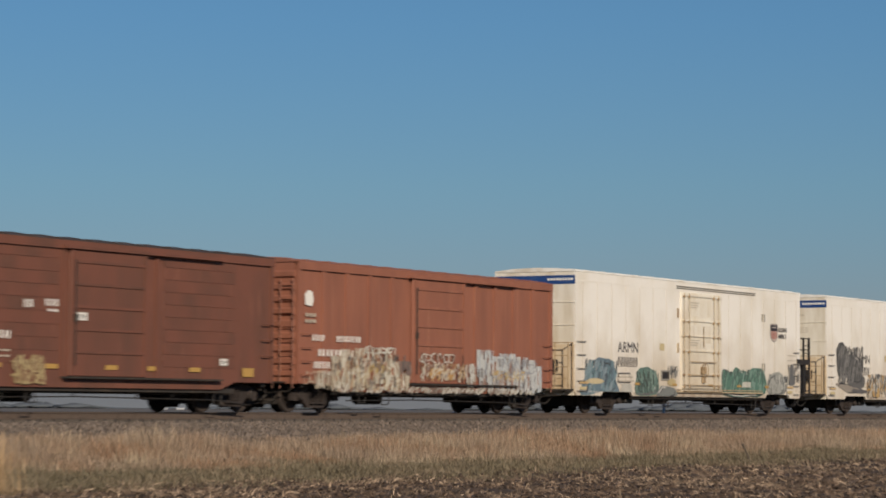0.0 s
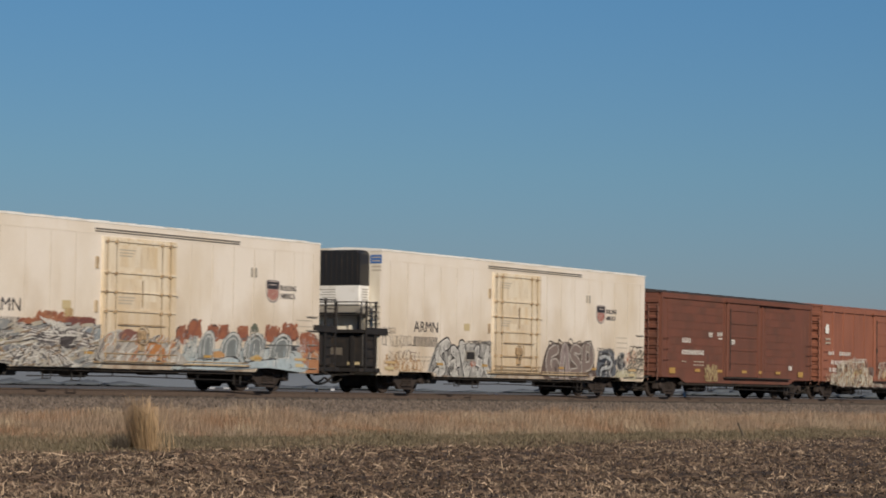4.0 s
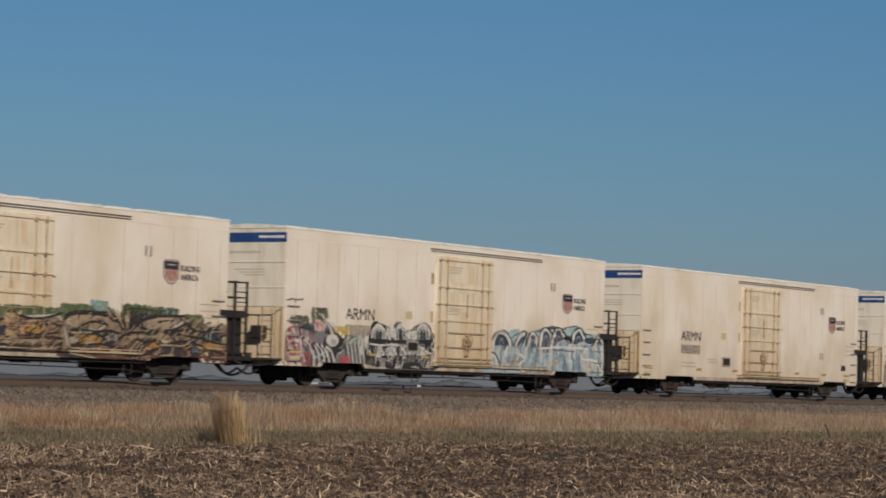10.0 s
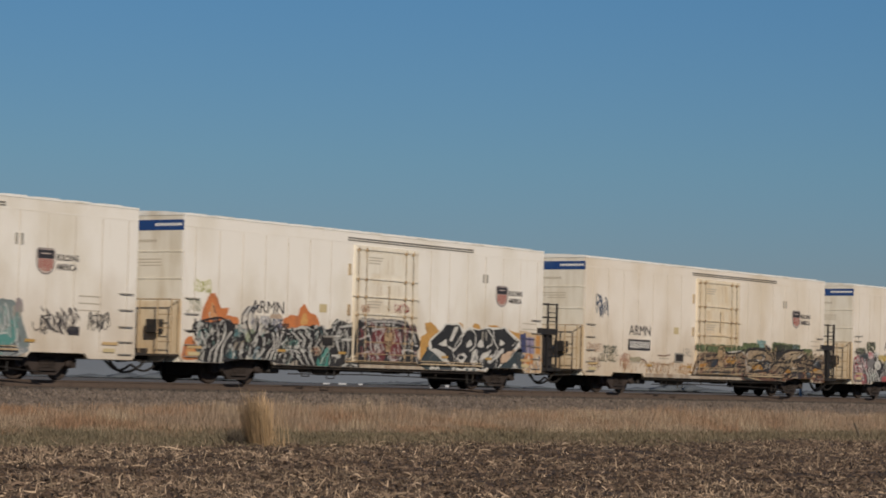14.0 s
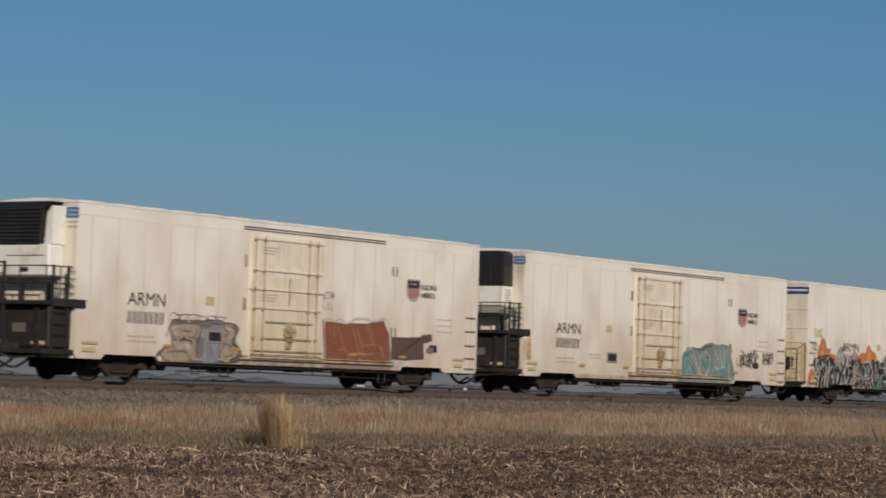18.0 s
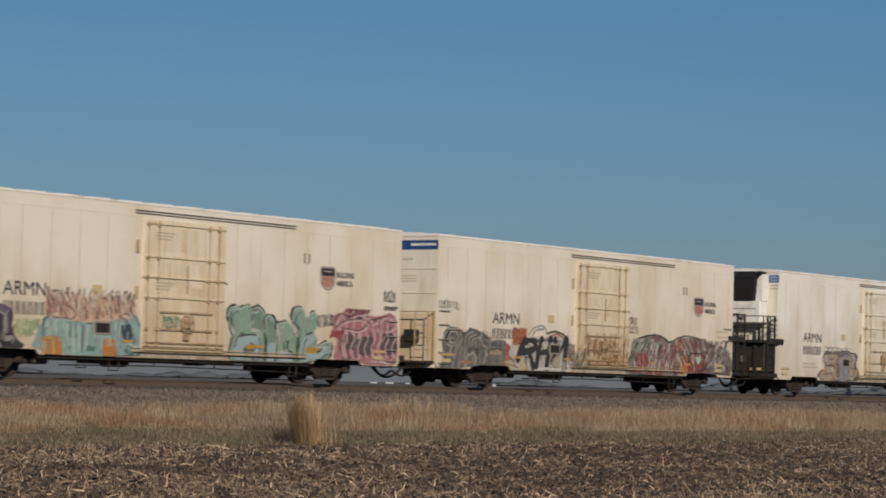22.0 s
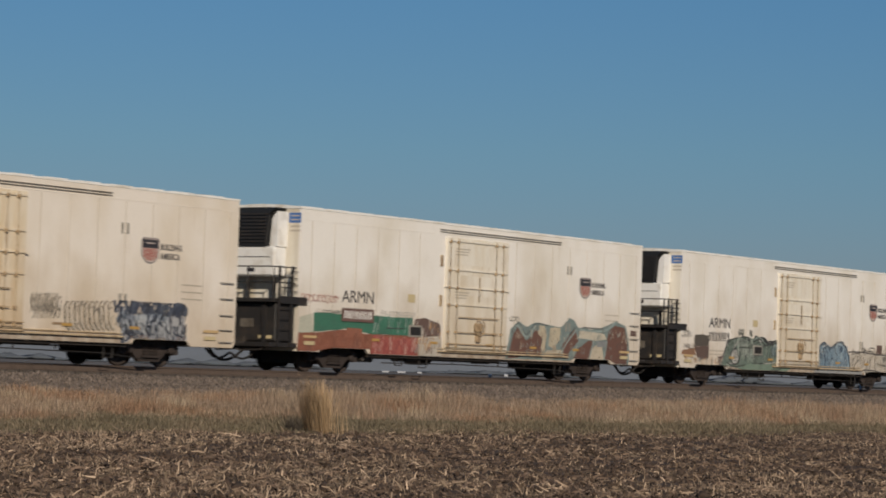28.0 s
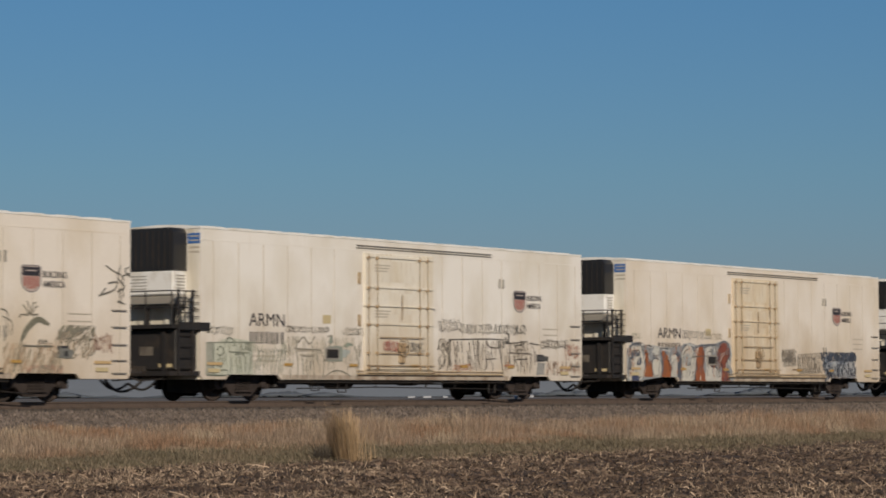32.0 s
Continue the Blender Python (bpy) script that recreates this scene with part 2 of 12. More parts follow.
M["navy"] = material("navy_blue_paint", (0.016, 0.052, 0.18), 0.45, spots=(0.03, 0.07, 0.19), fine=0.08, bump=0.02)
M["unit_blue"] = material("bright_blue_panel", (0.04, 0.13, 0.36), 0.45, fine=0.08, bump=0.02)
M["unit_white"] = material("white_unit_panel", (0.74, 0.73, 0.71), 0.4, spots=(0.58, 0.55, 0.5), spot_scale=2.0, fine=0.04, bump=0.02)
M["unit_dark"] = material("black_unit_cover", (0.018, 0.018, 0.019), 0.4, fine=0.15, bump=0.02)
M["ink"] = material("black_lettering", (0.03, 0.028, 0.035), 0.6, fine=0.1, bump=0.0)
M["faint_ink"] = material("dark_grey_lettering", (0.085, 0.078, 0.08), 0.6, fine=0.1, bump=0.0)
M["faint"] = material("worn_lettering", (0.42, 0.37, 0.30), 0.6, fine=0.1, bump=0.0)
M["white_ink"] = material("white_lettering", (0.72, 0.70, 0.66), 0.6, fine=0.1, bump=0.0)
M["orange_sticker"] = material("orange_reflector_tape", (0.50, 0.35, 0.18), 0.4, fine=0.1, bump=0.0)
M["yellow_sticker"] = material("yellow_reflector_tape", (0.42, 0.255, 0.075), 0.4, fine=0.1, bump=0.0)
M["yellow_card"] = material("faded_yellow_card", (0.50, 0.41, 0.24), 0.6, fine=0.1, bump=0.0)
M["grey"] = material("grey_vent_steel", (0.26, 0.24, 0.21), 0.6, fine=0.1, bump=0.0)
M["red_shield"] = material("red_shield_paint", (0.30, 0.075, 0.055), 0.5, fine=0.08, bump=0.0)
M["brown_a"] = material("oxide_red_paint", (0.272, 0.106, 0.066), 0.6, spots=(0.210, 0.084, 0.055), spot_scale=1.2, stretch=(1.5, 1, 0.3), spot_cut=(0.4, 0.75),
                        second=(0.36, 0.17, 0.11), second_scale=2.0, second_stretch=(4, 1, 0.15), second_cut=(0.6, 0.85), fine=0.06, bump=0.04)
M["brown_b"] = material("dark_boxcar_red_paint", (0.160, 0.062, 0.041), 0.6, spots=(0.112, 0.052, 0.036), spot_scale=0.8, stretch=(1.2, 1, 0.5), spot_cut=(0.4, 0.7),
                        second=(0.225, 0.092, 0.06), second_scale=2.0, second_stretch=(3, 1, 0.3), second_cut=(0.6, 0.85), fine=0.06, bump=0.04)
M["roof_dark"] = material("dark_roof_steel", (0.048, 0.034, 0.030), 0.7, spots=(0.075, 0.05, 0.04), fine=0.1, bump=0.05)
M["rail"] = material("rusty_rail_steel", (0.095, 0.068, 0.054), 0.8, spots=(0.070, 0.050, 0.040), spot_scale=4.0, fine=0.15, bump=0.15)
M["tie"] = material("weathered_wood_sleeper", (0.062, 0.050, 0.042), 0.9, spots=(0.050, 0.040, 0.034), island=0.25, fine=0.2, bump=0.2)
M["stone"] = material("crushed_grey_ballast", (0.145, 0.115, 0.096), 0.9, spots=(0.100, 0.079, 0.066), spot_scale=2.0, island=0.32, fine=0.15, bump=0.1)
M["bed"] = material("ballast_bed", (0.112, 0.091, 0.078), 0.95, spots=(0.07, 0.058, 0.05), spot_scale=14.0, fine=0.3, fine_scale=60.0, bump=0.5)
M["soil"] = material("dark_field_soil", (0.060, 0.038, 0.026), 0.95, spots=(0.082, 0.053, 0.037), spot_scale=1.3, spot_cut=(0.45, 0.65), second=(0.044, 0.030, 0.022), second_scale=6.0,
                     fine=0.35, fine_scale=25.0, bump=0.6, world_space=True)
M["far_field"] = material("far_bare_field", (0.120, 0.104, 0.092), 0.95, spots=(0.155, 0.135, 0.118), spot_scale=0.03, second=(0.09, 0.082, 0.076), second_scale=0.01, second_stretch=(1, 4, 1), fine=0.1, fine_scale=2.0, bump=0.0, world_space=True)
M["straw"] = material("dry_corn_stalk", (0.290, 0.214, 0.150), 0.85, spots=(0.130, 0.089, 0.060), spot_scale=1.2, island=0.85, fine=0.1, bump=0.0)
M["grass"] = material("dry_tan_grass", (0.275, 0.203, 0.145), 0.85, spots=(0.255, 0.150, 0.090), spot_scale=0.30, spot_cut=(0.44, 0.62), second=(0.36, 0.285, 0.20), second_scale=0.7, second_cut=(0.5, 0.66), island=0.5, fine=0.1, bump=0.0, world_space=True)
M["clump"] = material("straw_yellow_grass", (0.39, 0.270, 0.155), 0.85, island=0.45, fine=0.1, bump=0.0)
M["green"] = material("short_green_grass", (0.140, 0.114, 0.072), 0.9, spots=(0.22, 0.165, 0.112), spot_scale=0.6, island=0.35, fine=0.1, bump=0.0, world_space=True)
M["litter"] = material("withered_husk", (0.150, 0.102, 0.072), 0.9, spots=(0.085, 0.062, 0.044), spot_scale=5.0, island=0.5, fine=0.15, bump=0.0)
# dark tone of the stake, and of the blades that stand for shade
M["brush"] = material("dark_stake_and_shade", (0.085, 0.068, 0.052), 0.9, island=0.3, fine=0.1, bump=0.0)
# haze is put into the colours of the far rise and trees
M["ridge"] = material("haze_coloured_rise", (0.20, 0.222, 0.245), 1.0, spots=(0.18, 0.20, 0.22), spot_scale=0.01, fine=0.05, fine_scale=0.3, bump=0.0, world_space=True)
M["far"] = material("haze_coloured_trees", (0.085, 0.098, 0.115), 1.0, spots=(0.075, 0.086, 0.10), spot_scale=0.05, fine=0.1, fine_scale=1.0, bump=0.0, world_space=True)
M["far_white"] = material("far_white_sheet_metal", (0.40, 0.41, 0.43), 0.5, fine=0.04, bump=0.0)
PAINT = {}


def paint(r, g, b):
    """Sprayed paint of one colour, kept for use again."""
    key = (r, g, b)
    if key not in PAINT:
        PAINT[key] = material("spray_paint", tuple(0.86 * c for c in key), 0.6, spots=tuple(0.66 * c + 0.014 for c in key), spot_scale=2.5, fine=0.12, fine_scale=18.0, bump=0.0)
    return PAINT[key]

# ---------------------------------------------------------------- ground, track, field
rng = np.random.default_rng(7)


def ground_z(x, y):
    y = np.asarray(y, dtype=float)
    z = np.interp(y, (-4000, 34.2, 35.4, 42, 46.0, 47.5, 53.7, 55.5, 62, 4000), (0, 0, 0.06, 0.10, 0.22, 0.30, 0.30, 0.2, 0, 0))
    field = np.clip((35.2 - y) / 1.0, 0, 1) * np.clip((y + 40) / 20, 0, 1)
    z = z + field * (0.060 * lump(x, y, 0.55, 1) + 0.045 * lump(x, y, 0.26, 2) + 0.045 * lump(x, y, 2.3, 3) + 0.02 * lump(x, y, 0.1, 9))
    z = z + (1 - field) * np.clip((46.5 - y) / 3, 0, 1) * 0.05 * lump(x, y, 1.5, 4)
    return z


def ground():
    xs = np.concatenate([[-4000, -1500, -600, -250, -100, -50, -20, 0, 9], np.arange(14, 118, 0.17), np.arange(118, 200, 1.5), [230, 300, 420, 700, 1500, 4000]])
    ys = np.concatenate([[-4000, -1200, -400, -100, -40, -20, -5, 3, 8], np.arange(10, 40, 0.15), np.arange(40, 64, 1.0), [70, 90, 130, 200, 320, 500, 800, 1400, 2400, 4000]])
    gx, gy = np.meshgrid(xs, ys)
    v = np.stack([gx, gy, ground_z(gx, gy)], -1).reshape(-1, 3)
    nx = len(xs)
    i = (np.arange(len(ys) - 1)[:, None] * nx + np.arange(nx - 1)[None, :]).ravel()
    ob = np_mesh("ground", v, np.stack([i, i + 1, i + nx + 1, i + nx], -1), M["soil"], "dark tilled field soil reaching to the horizon", "ground", "structure")
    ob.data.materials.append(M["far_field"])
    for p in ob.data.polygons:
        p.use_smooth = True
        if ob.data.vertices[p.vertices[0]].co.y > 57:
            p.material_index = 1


def ribbons(base, way, length, width, rise, bend, roll=None):
    """Narrow two-piece leaves or stalks: arrays of foot points, headings, lengths, widths, end heights and sag."""
    n = len(base)
    side = np.stack([-way[:, 1], way[:, 0], np.zeros(n)], -1)
    if roll is not None:
        side = side * np.cos(roll)[:, None] + np.array([0, 0, 1.0]) * np.sin(roll)[:, None]
    d = np.concatenate([way, np.zeros((n, 1))], 1)
    mid = base + d * (length * 0.5)[:, None] + np.array([0, 0, 1.0]) * (rise * 0.5 + bend)[:, None]
    tip = base + d * length[:, None] + np.array([0, 0, 1.0]) * rise[:, None]
    w = width[:, None] * 0.5
    v = np.stack([base - side * w, base + side * w, mid - side * w * 0.9, mid + side * w * 0.9, tip - side * w * 0.35, tip + side * w * 0.35], 1).reshape(-1, 3)
    k = np.arange(n)[:, None] * 6
    f = np.concatenate([k + np.array([[0, 1, 3, 2]]), k + np.array([[2, 3, 5, 4]])], 1).reshape(-1, 4)
    return v, f


def headings(n):
    a = rng.uniform(0, math.tau, n)
    return np.stack([np.cos(a), np.sin(a)], -1)


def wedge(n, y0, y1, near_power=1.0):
    """Points of a strip along the track, dense between the camera's outer bearings, thin beyond."""
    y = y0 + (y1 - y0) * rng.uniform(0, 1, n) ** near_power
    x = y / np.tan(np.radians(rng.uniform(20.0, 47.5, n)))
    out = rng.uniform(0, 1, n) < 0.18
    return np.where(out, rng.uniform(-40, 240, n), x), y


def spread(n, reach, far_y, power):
    """Points of the field, dense between the camera's outer bearings from a given reach to the grass, thin all round.
    """
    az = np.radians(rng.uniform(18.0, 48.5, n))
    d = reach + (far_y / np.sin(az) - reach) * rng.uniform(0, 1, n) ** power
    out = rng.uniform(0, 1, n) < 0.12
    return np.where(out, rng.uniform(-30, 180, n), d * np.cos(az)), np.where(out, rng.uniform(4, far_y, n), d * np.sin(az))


def residue():
    n = 620000
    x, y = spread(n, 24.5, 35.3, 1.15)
    keep = (0.75 * lump(x, y, 2.4, 21) + 0.7 * lump(x, y, 0.45, 22) + rng.normal(0, 0.7, n)) > np.interp(y, (30, 34, 35.3), (1.02, 0.92, 0.65))
    x, y = x[keep], y[keep]
    n = len(x)
    length = rng.gamma(1.4, 0.046, n).clip(0.02, 0.6)
    base = np.stack([x, y, ground_z(x, y) + rng.uniform(0.005, 0.05, n)], -1)
    rise = rng.normal(0.015, 0.035, n) + np.where(rng.uniform(0, 1, n) < 0.10, rng.uniform(0.02, 0.11, n), 0)
    v, f = ribbons(base, headings(n), length, rng.uniform(0.007, 0.030, n), rise, rng.normal(0.006, 0.012, n), rng.uniform(0.2, 2.9, n))
    np_mesh("corn_stubble", v, f, M["straw"], "broken dry corn stalks and leaves strewn over the soil", "stubble")
    # flat brown husks and leaf litter under the bright stalks
    n = 330000
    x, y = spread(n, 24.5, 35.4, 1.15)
    keep = (0.6 * lump(x, y, 1.6, 23) + 0.7 * lump(x, y, 0.35, 24) + rng.normal(0, 0.7, n)) > 0.25
    x, y = x[keep], y[keep]
    n = len(x)
    base = np.stack([x, y, ground_z(x, y) + rng.uniform(0.002, 0.03, n)], -1)
    v, f = ribbons(base, headings(n), rng.gamma(2.0, 0.045, n).clip(0.03, 0.4), rng.uniform(0.014, 0.042, n), rng.normal(0.01, 0.025, n), rng.normal(0.008, 0.014, n), rng.uniform(0.0, 3.1, n))
    np_mesh("leaf_litter", v, f, M["litter"], "brown withered husks and leaf litter on the soil", "litter")
    # crumbled clods between them
    n = 60000
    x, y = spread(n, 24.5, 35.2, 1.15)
    r = rng.gamma(3.0, 0.011, n).clip(0.012, 0.10)
    o = np.array([(1, 0, 0), (-1, 0, 0), (0, 1, 0), (0, -1, 0), (0, 0, 0.9), (0, 0, -0.5)], dtype=float)
    v = o[None] * r[:, None, None] * rng.uniform(0.6, 1.4, (n, 6, 1)) + rng.normal(0, 0.2, (n, 6, 3)) * r[:, None, None] + np.stack([x, y, ground_z(x, y)], -1)[:, None]
    t = np.array([(4, 0, 2), (4, 2, 1), (4, 1, 3), (4, 3, 0), (5, 2, 0), (5, 1, 2), (5, 3, 1), (5, 0, 3)])
    f = (np.arange(n)[:, None, None] * 6 + t[None]).reshape(-1, 3)
    np_mesh("soil_clods", v.reshape(-1, 3), f, M["soil"], "crumbled dark brown clods on the tilled field", "soil")


def grasses():
    n = 300000
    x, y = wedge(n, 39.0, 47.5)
    tall = 0.57 + 0.20 * lump(x, y, 4.0, 31) + 0.20 * lump(x, y, 0.9, 32)
    keep = (lump(x, y, 4.0, 33) + 0.6 * lump(x, y, 1.0, 34) + rng.normal(0, 0.6, n)) > -0.75
    x, y, tall = x[keep], y[keep], tall[keep]
    n = len(x)
    tall = tall * rng.uniform(0.35, 1.2, n) * np.interp(y, (39.0, 42.6, 45.6, 47.5), (0.35, 1.0, 0.85, 0.35))
    bank = np.interp(y, (TRACK_Y - 4.3, TRACK_Y - 2.0), (0.2, 1.0))
    base = np.stack([x, y, np.maximum(ground_z(x, y), np.where(y > TRACK_Y - 4.3, bank, 0)) - 0.02], -1)
    v, f = ribbons(base, headings(n), tall * rng.uniform(0.05, 0.75, n), rng.uniform(0.006, 0.015, n), tall, tall * rng.uniform(0.0, 0.16, n))
    np_mesh("dry_grass", v, f, M["grass"], "tall dry tan grass along the railway embankment", "grass")
    n = 190000
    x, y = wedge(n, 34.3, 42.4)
    y = y + 0.7 * lump(x, x * 0, 5.0, 43) + 0.3 * lump(x, x * 0, 1.4, 44)
    keep = rng.normal(0, 0.8, n) + lump(x, y, 2.2, 41) + np.interp(y, (34.3, 35.4, 41, 42.4), (-0.9, 0.5, 0.5, -0.4)) > -0.1
    x, y = x[keep], y[keep]
    n = len(x)
    tall = rng.uniform(0.05, 0.20, n) * np.interp(y, (34.5, 37, 42), (0.6, 1.0, 1.5))
    base = np.stack([x, y, ground_z(x, y) - 0.01], -1)
    v, f = ribbons(base, headings(n), tall * rng.uniform(0.2, 0.9, n), rng.uniform(0.010, 0.024, n), tall, tall * 0.15)
    np_mesh("green_grass", v, f, M["green"], "short green and dry grass at the field's edge", "grass")


def tuft(name, x, y, n, radius, height, mat, label, lean=0.18, sway=(0.0, 0.0), stray=0.0):
    """A clump of blades; sway leans them all one way, stray sets some apart on the far side."""
    a, r = rng.uniform(0, math.tau, n), radius * np.sqrt(rng.uniform(0, 1, n))
    apart = np.where(rng.uniform(0, 1, n) < stray, rng.uniform(0.6, 2.0, n), 0.0) * radius
    px, py = x + r * np.cos(a) + 0.57 * apart, y + r * np.sin(a) - 0.82 * apart
    base = np.stack([px, py, ground_z(px, py) - 0.02], -1)
    tall = height * (1 - rng.uniform(0, 1, n) ** 1.6 * 0.72) * (1 - 0.25 * r / radius) * np.where(apart > 0, 0.75, 1.0)
    out = np.stack([np.cos(a), np.sin(a)], -1) * 0.6 + headings(n) * 0.6 + np.array(sway)
    out /= np.linalg.norm(out, axis=1)[:, None]
    v, f = ribbons(base, out, tall * rng.uniform(0.02, lean * 2, n), rng.uniform(0.005, 0.013, n), tall, tall * 0.06)
    return np_mesh(name, v, f, mat, label, "grass", "")


def track():
    x0, x1 = -420.0, 640.0
    y = TRACK_Y
    bm = bmesh.new()
    prism(bm, [(y - 4.3, 0.2), (y - 2.0, 1.03), (y + 2.0, 1.03), (y + 4.3, 0.2)], x0, x1, 'x')
    tagged(part("ballast_bed", bm, M["bed"]), "raised grey gravel bed under the railway track", "ballast", "", "structure")
    for s in (-1, 1):
        c = y + s * 0.755
        bm = bmesh.new()
        prism(bm, [(c - .07, 1.165), (c - .07, 1.18), (c - .015, 1.20), (c - .012, 1.305), (c - .036, 1.315), (c - .036, 1.343), (c - .028, 1.35),
                   (c + .028, 1.35), (c + .036, 1.343), (c + .036, 1.315), (c + .012, 1.305), (c + .015, 1.20), (c + .07, 1.18), (c + .07, 1.165)], x0, x1, 'x')
        tagged(part("rail", bm, M["rail"]), "rusty brown steel rail on wooden sleepers", "rail", "rails of the track", "structure")
    # sleepers as one sheet of boxes
    cx = np.arange(x0, x1, 0.52)
    n = len(cx)
    c = np.array([(-.11, -1.3, 0), (.11, -1.3, 0), (.11, 1.3, 0), (-.11, 1.3, 0), (-.11, -1.3, .17), (.11, -1.3, .17), (.11, 1.3, .17), (-.11, 1.3, .17)])
    v = c[None] + np.stack([cx + rng.normal(0, 0.015, n), np.full(n, y) + rng.normal(0, 0.03, n), np.full(n, 0.99)], -1)[:, None]
    q = np.array([(4, 5, 6, 7), (0, 1, 5, 4), (1, 2, 6, 5), (2, 3, 7, 6), (3, 0, 4, 7)])
    f = (np.arange(n)[:, None, None] * 8 + q[None]).reshape(-1, 4)
    np_mesh("sleepers", v.reshape(-1, 3), f, M["tie"], "weathered wooden sleepers bedded in gravel", "sleepers")
    # loose stones on the near shoulder and slope
    n = 72000
    # most lie between the camera's outer bearings
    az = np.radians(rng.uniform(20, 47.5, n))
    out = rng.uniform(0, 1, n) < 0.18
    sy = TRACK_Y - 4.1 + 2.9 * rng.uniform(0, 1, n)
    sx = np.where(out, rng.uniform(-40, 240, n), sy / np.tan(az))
    sz = np.interp(sy, (y - 4.3, y - 2.0, y), (0.2, 1.03, 1.03)) + rng.uniform(-0.005, 0.03, n)
    r = rng.gamma(6, 0.006, n).clip(0.018, 0.075)
    o = np.array([(1, 0, 0), (-1, 0, 0), (0, 1, 0), (0, -1, 0), (0, 0, 1), (0, 0, -1)], dtype=float)
    v = o[None] * r[:, None, None] * rng.uniform(0.6, 1.4, (n, 6, 1)) + rng.normal(0, 0.25, (n, 6, 3)) * r[:, None, None] + np.stack([sx, sy, sz], -1)[:, None]
    t = np.array([(4, 0, 2), (4, 2, 1), (4, 1, 3), (4, 3, 0), (5, 2, 0), (5, 1, 2), (5, 3, 1), (5, 0, 3)])
    f = (np.arange(n)[:, None, None] * 6 + t[None]).reshape(-1, 3)
    np_mesh("ballast_stones", v.reshape(-1, 3), f, M["stone"], "loose crushed grey stones on the embankment's shoulder", "ballast")


def distance():
    """The far side: low wood line, white farm sheds, marker posts beyond the track."""
    n = 5200
    az = np.radians(rng.uniform(12, 56, n))
    far = rng.uniform(1900, 2400, n)
    h = (3.5 + 3.5 * lump(np.degrees(az), far * 0, 1.6, 61) + 3.0 * lump(np.degrees(az), far * 0, 0.35, 62)).clip(0.5, 9) * rng.uniform(0.4, 0.8, n)
    r = rng.uniform(6, 18, n)
    o = np.array([(1, 0, 0.35), (-1, 0, 0.35), (0, 1, 0.4), (0, -1, 0.4), (0, 0, 1), (0, 0, -0.1)], dtype=float)
    v = o[None] * np.stack([r, r, h], -1)[:, None] * rng.uniform(0.75, 1.25, (n, 6, 1)) + np.stack([far * np.cos(az), far * np.sin(az), np.zeros(n)], -1)[:, None]
    t = np.array([(4, 0, 2), (4, 2, 1), (4, 1, 3), (4, 3, 0), (5, 2, 0), (5, 1, 2), (5, 3, 1), (5, 0, 3)])
    f = (np.arange(n)[:, None, None] * 6 + t[None]).reshape(-1, 3)
    # a low rise closes the view over the pale low sky, haze put into its colour
    a = np.radians(np.arange(5, 64, 0.25))
    top = 29 + 4 * lump(np.degrees(a), a * 0, 7.0, 63) + 1.5 * lump(np.degrees(a), a * 0, 1.7, 64)
    ring = lambda d, z: np.stack([d * np.cos(a), d * np.sin(a), z], -1)
    rv = np.concatenate([ring(2900, top * 0 - 1), ring(3100, top), ring(3500, top * 0 - 1)])
    k = len(a)
    i = np.arange(k - 1)
    rf = np.concatenate([np.stack([i + j * k, i + 1 + j * k, i + 1 + (j + 1) * k, i + (j + 1) * k], -1) for j in (0, 1)])
    np_mesh("backdrop_rise", rv, rf, M["ridge"], "low rise on the horizon, coloured blue-grey for haze", "hill", "structure")
    np_mesh("far_woods", v.reshape(-1, 3), f, M["far"], "line of bare trees on the horizon, coloured grey for haze", "trees")
    for az, dist, w, hh in ((36.55, 1500, 4.0, .95), (36.2, 1500, 4.6, 1.1), (35.8, 1510, 2.6, 1.0), (33.9, 1450, 2.0, 1.4)):
        a = radians(az)
        shed = empty("farm_shed", "small white metal farm shed far across the fields", "shed", "far sheds", pose(dist * math.cos(a), dist * math.sin(a), 0, 0, 0, az - 90))
        bm = bmesh.new()
        box(bm, -w / 2, w / 2, -2, 2, 0, hh * 0.75)
        part("wall", bm, M["far_white"], shed)
        bm = bmesh.new()
        prism(bm, [(-2.2, hh * 0.75), (0, hh), (2.2, hh * 0.75)], -w / 2 - 0.2, w / 2 + 0.2, 'x')
        part("roof", bm, M["far_white"], shed)
    for az, yy, hh in ((26.18, 57.6, 1.55), (30.3, 58.5, 1.2), (34.25, 60.0, 1.35)):
        xx = yy / math.tan(radians(az))
        post = empty("marker_post", "slim white marker post beside the track", "post", "marker posts", pose(xx, yy, float(ground_z(xx, yy))))
        bm = bmesh.new()
        box(bm, -.05, .05, -.05, .05, 0, hh, 0.01)
        part("post", bm, M["far_white"], post)
        bm = bmesh.new()
        prism(bm, [(-.07, hh), (0, hh + .05), (.07, hh)], -.07, .07)
        part("cap", bm, M["far_white"], post)
    xx = 61.0 / math.tan(radians(32.87))
    sign = empty("low_sign", "small white board on two legs beyond the track", "sign", "", pose(xx, 61.0, float(ground_z(xx, 61.0)), 0, 0, 35 - 90))
    for s in (-.14, .14):
        bm = bmesh.new()
        box(bm, s - .025, s + .025, -.03, .03, 0, 1.05)
        part("leg", bm, M["far_white"], sign)
    bm = bmesh.new()
    box(bm, -.2, .1, -.06, -.031, 0.75, 1.2, 0.01)
    part("board", bm, M["far_white"], sign)


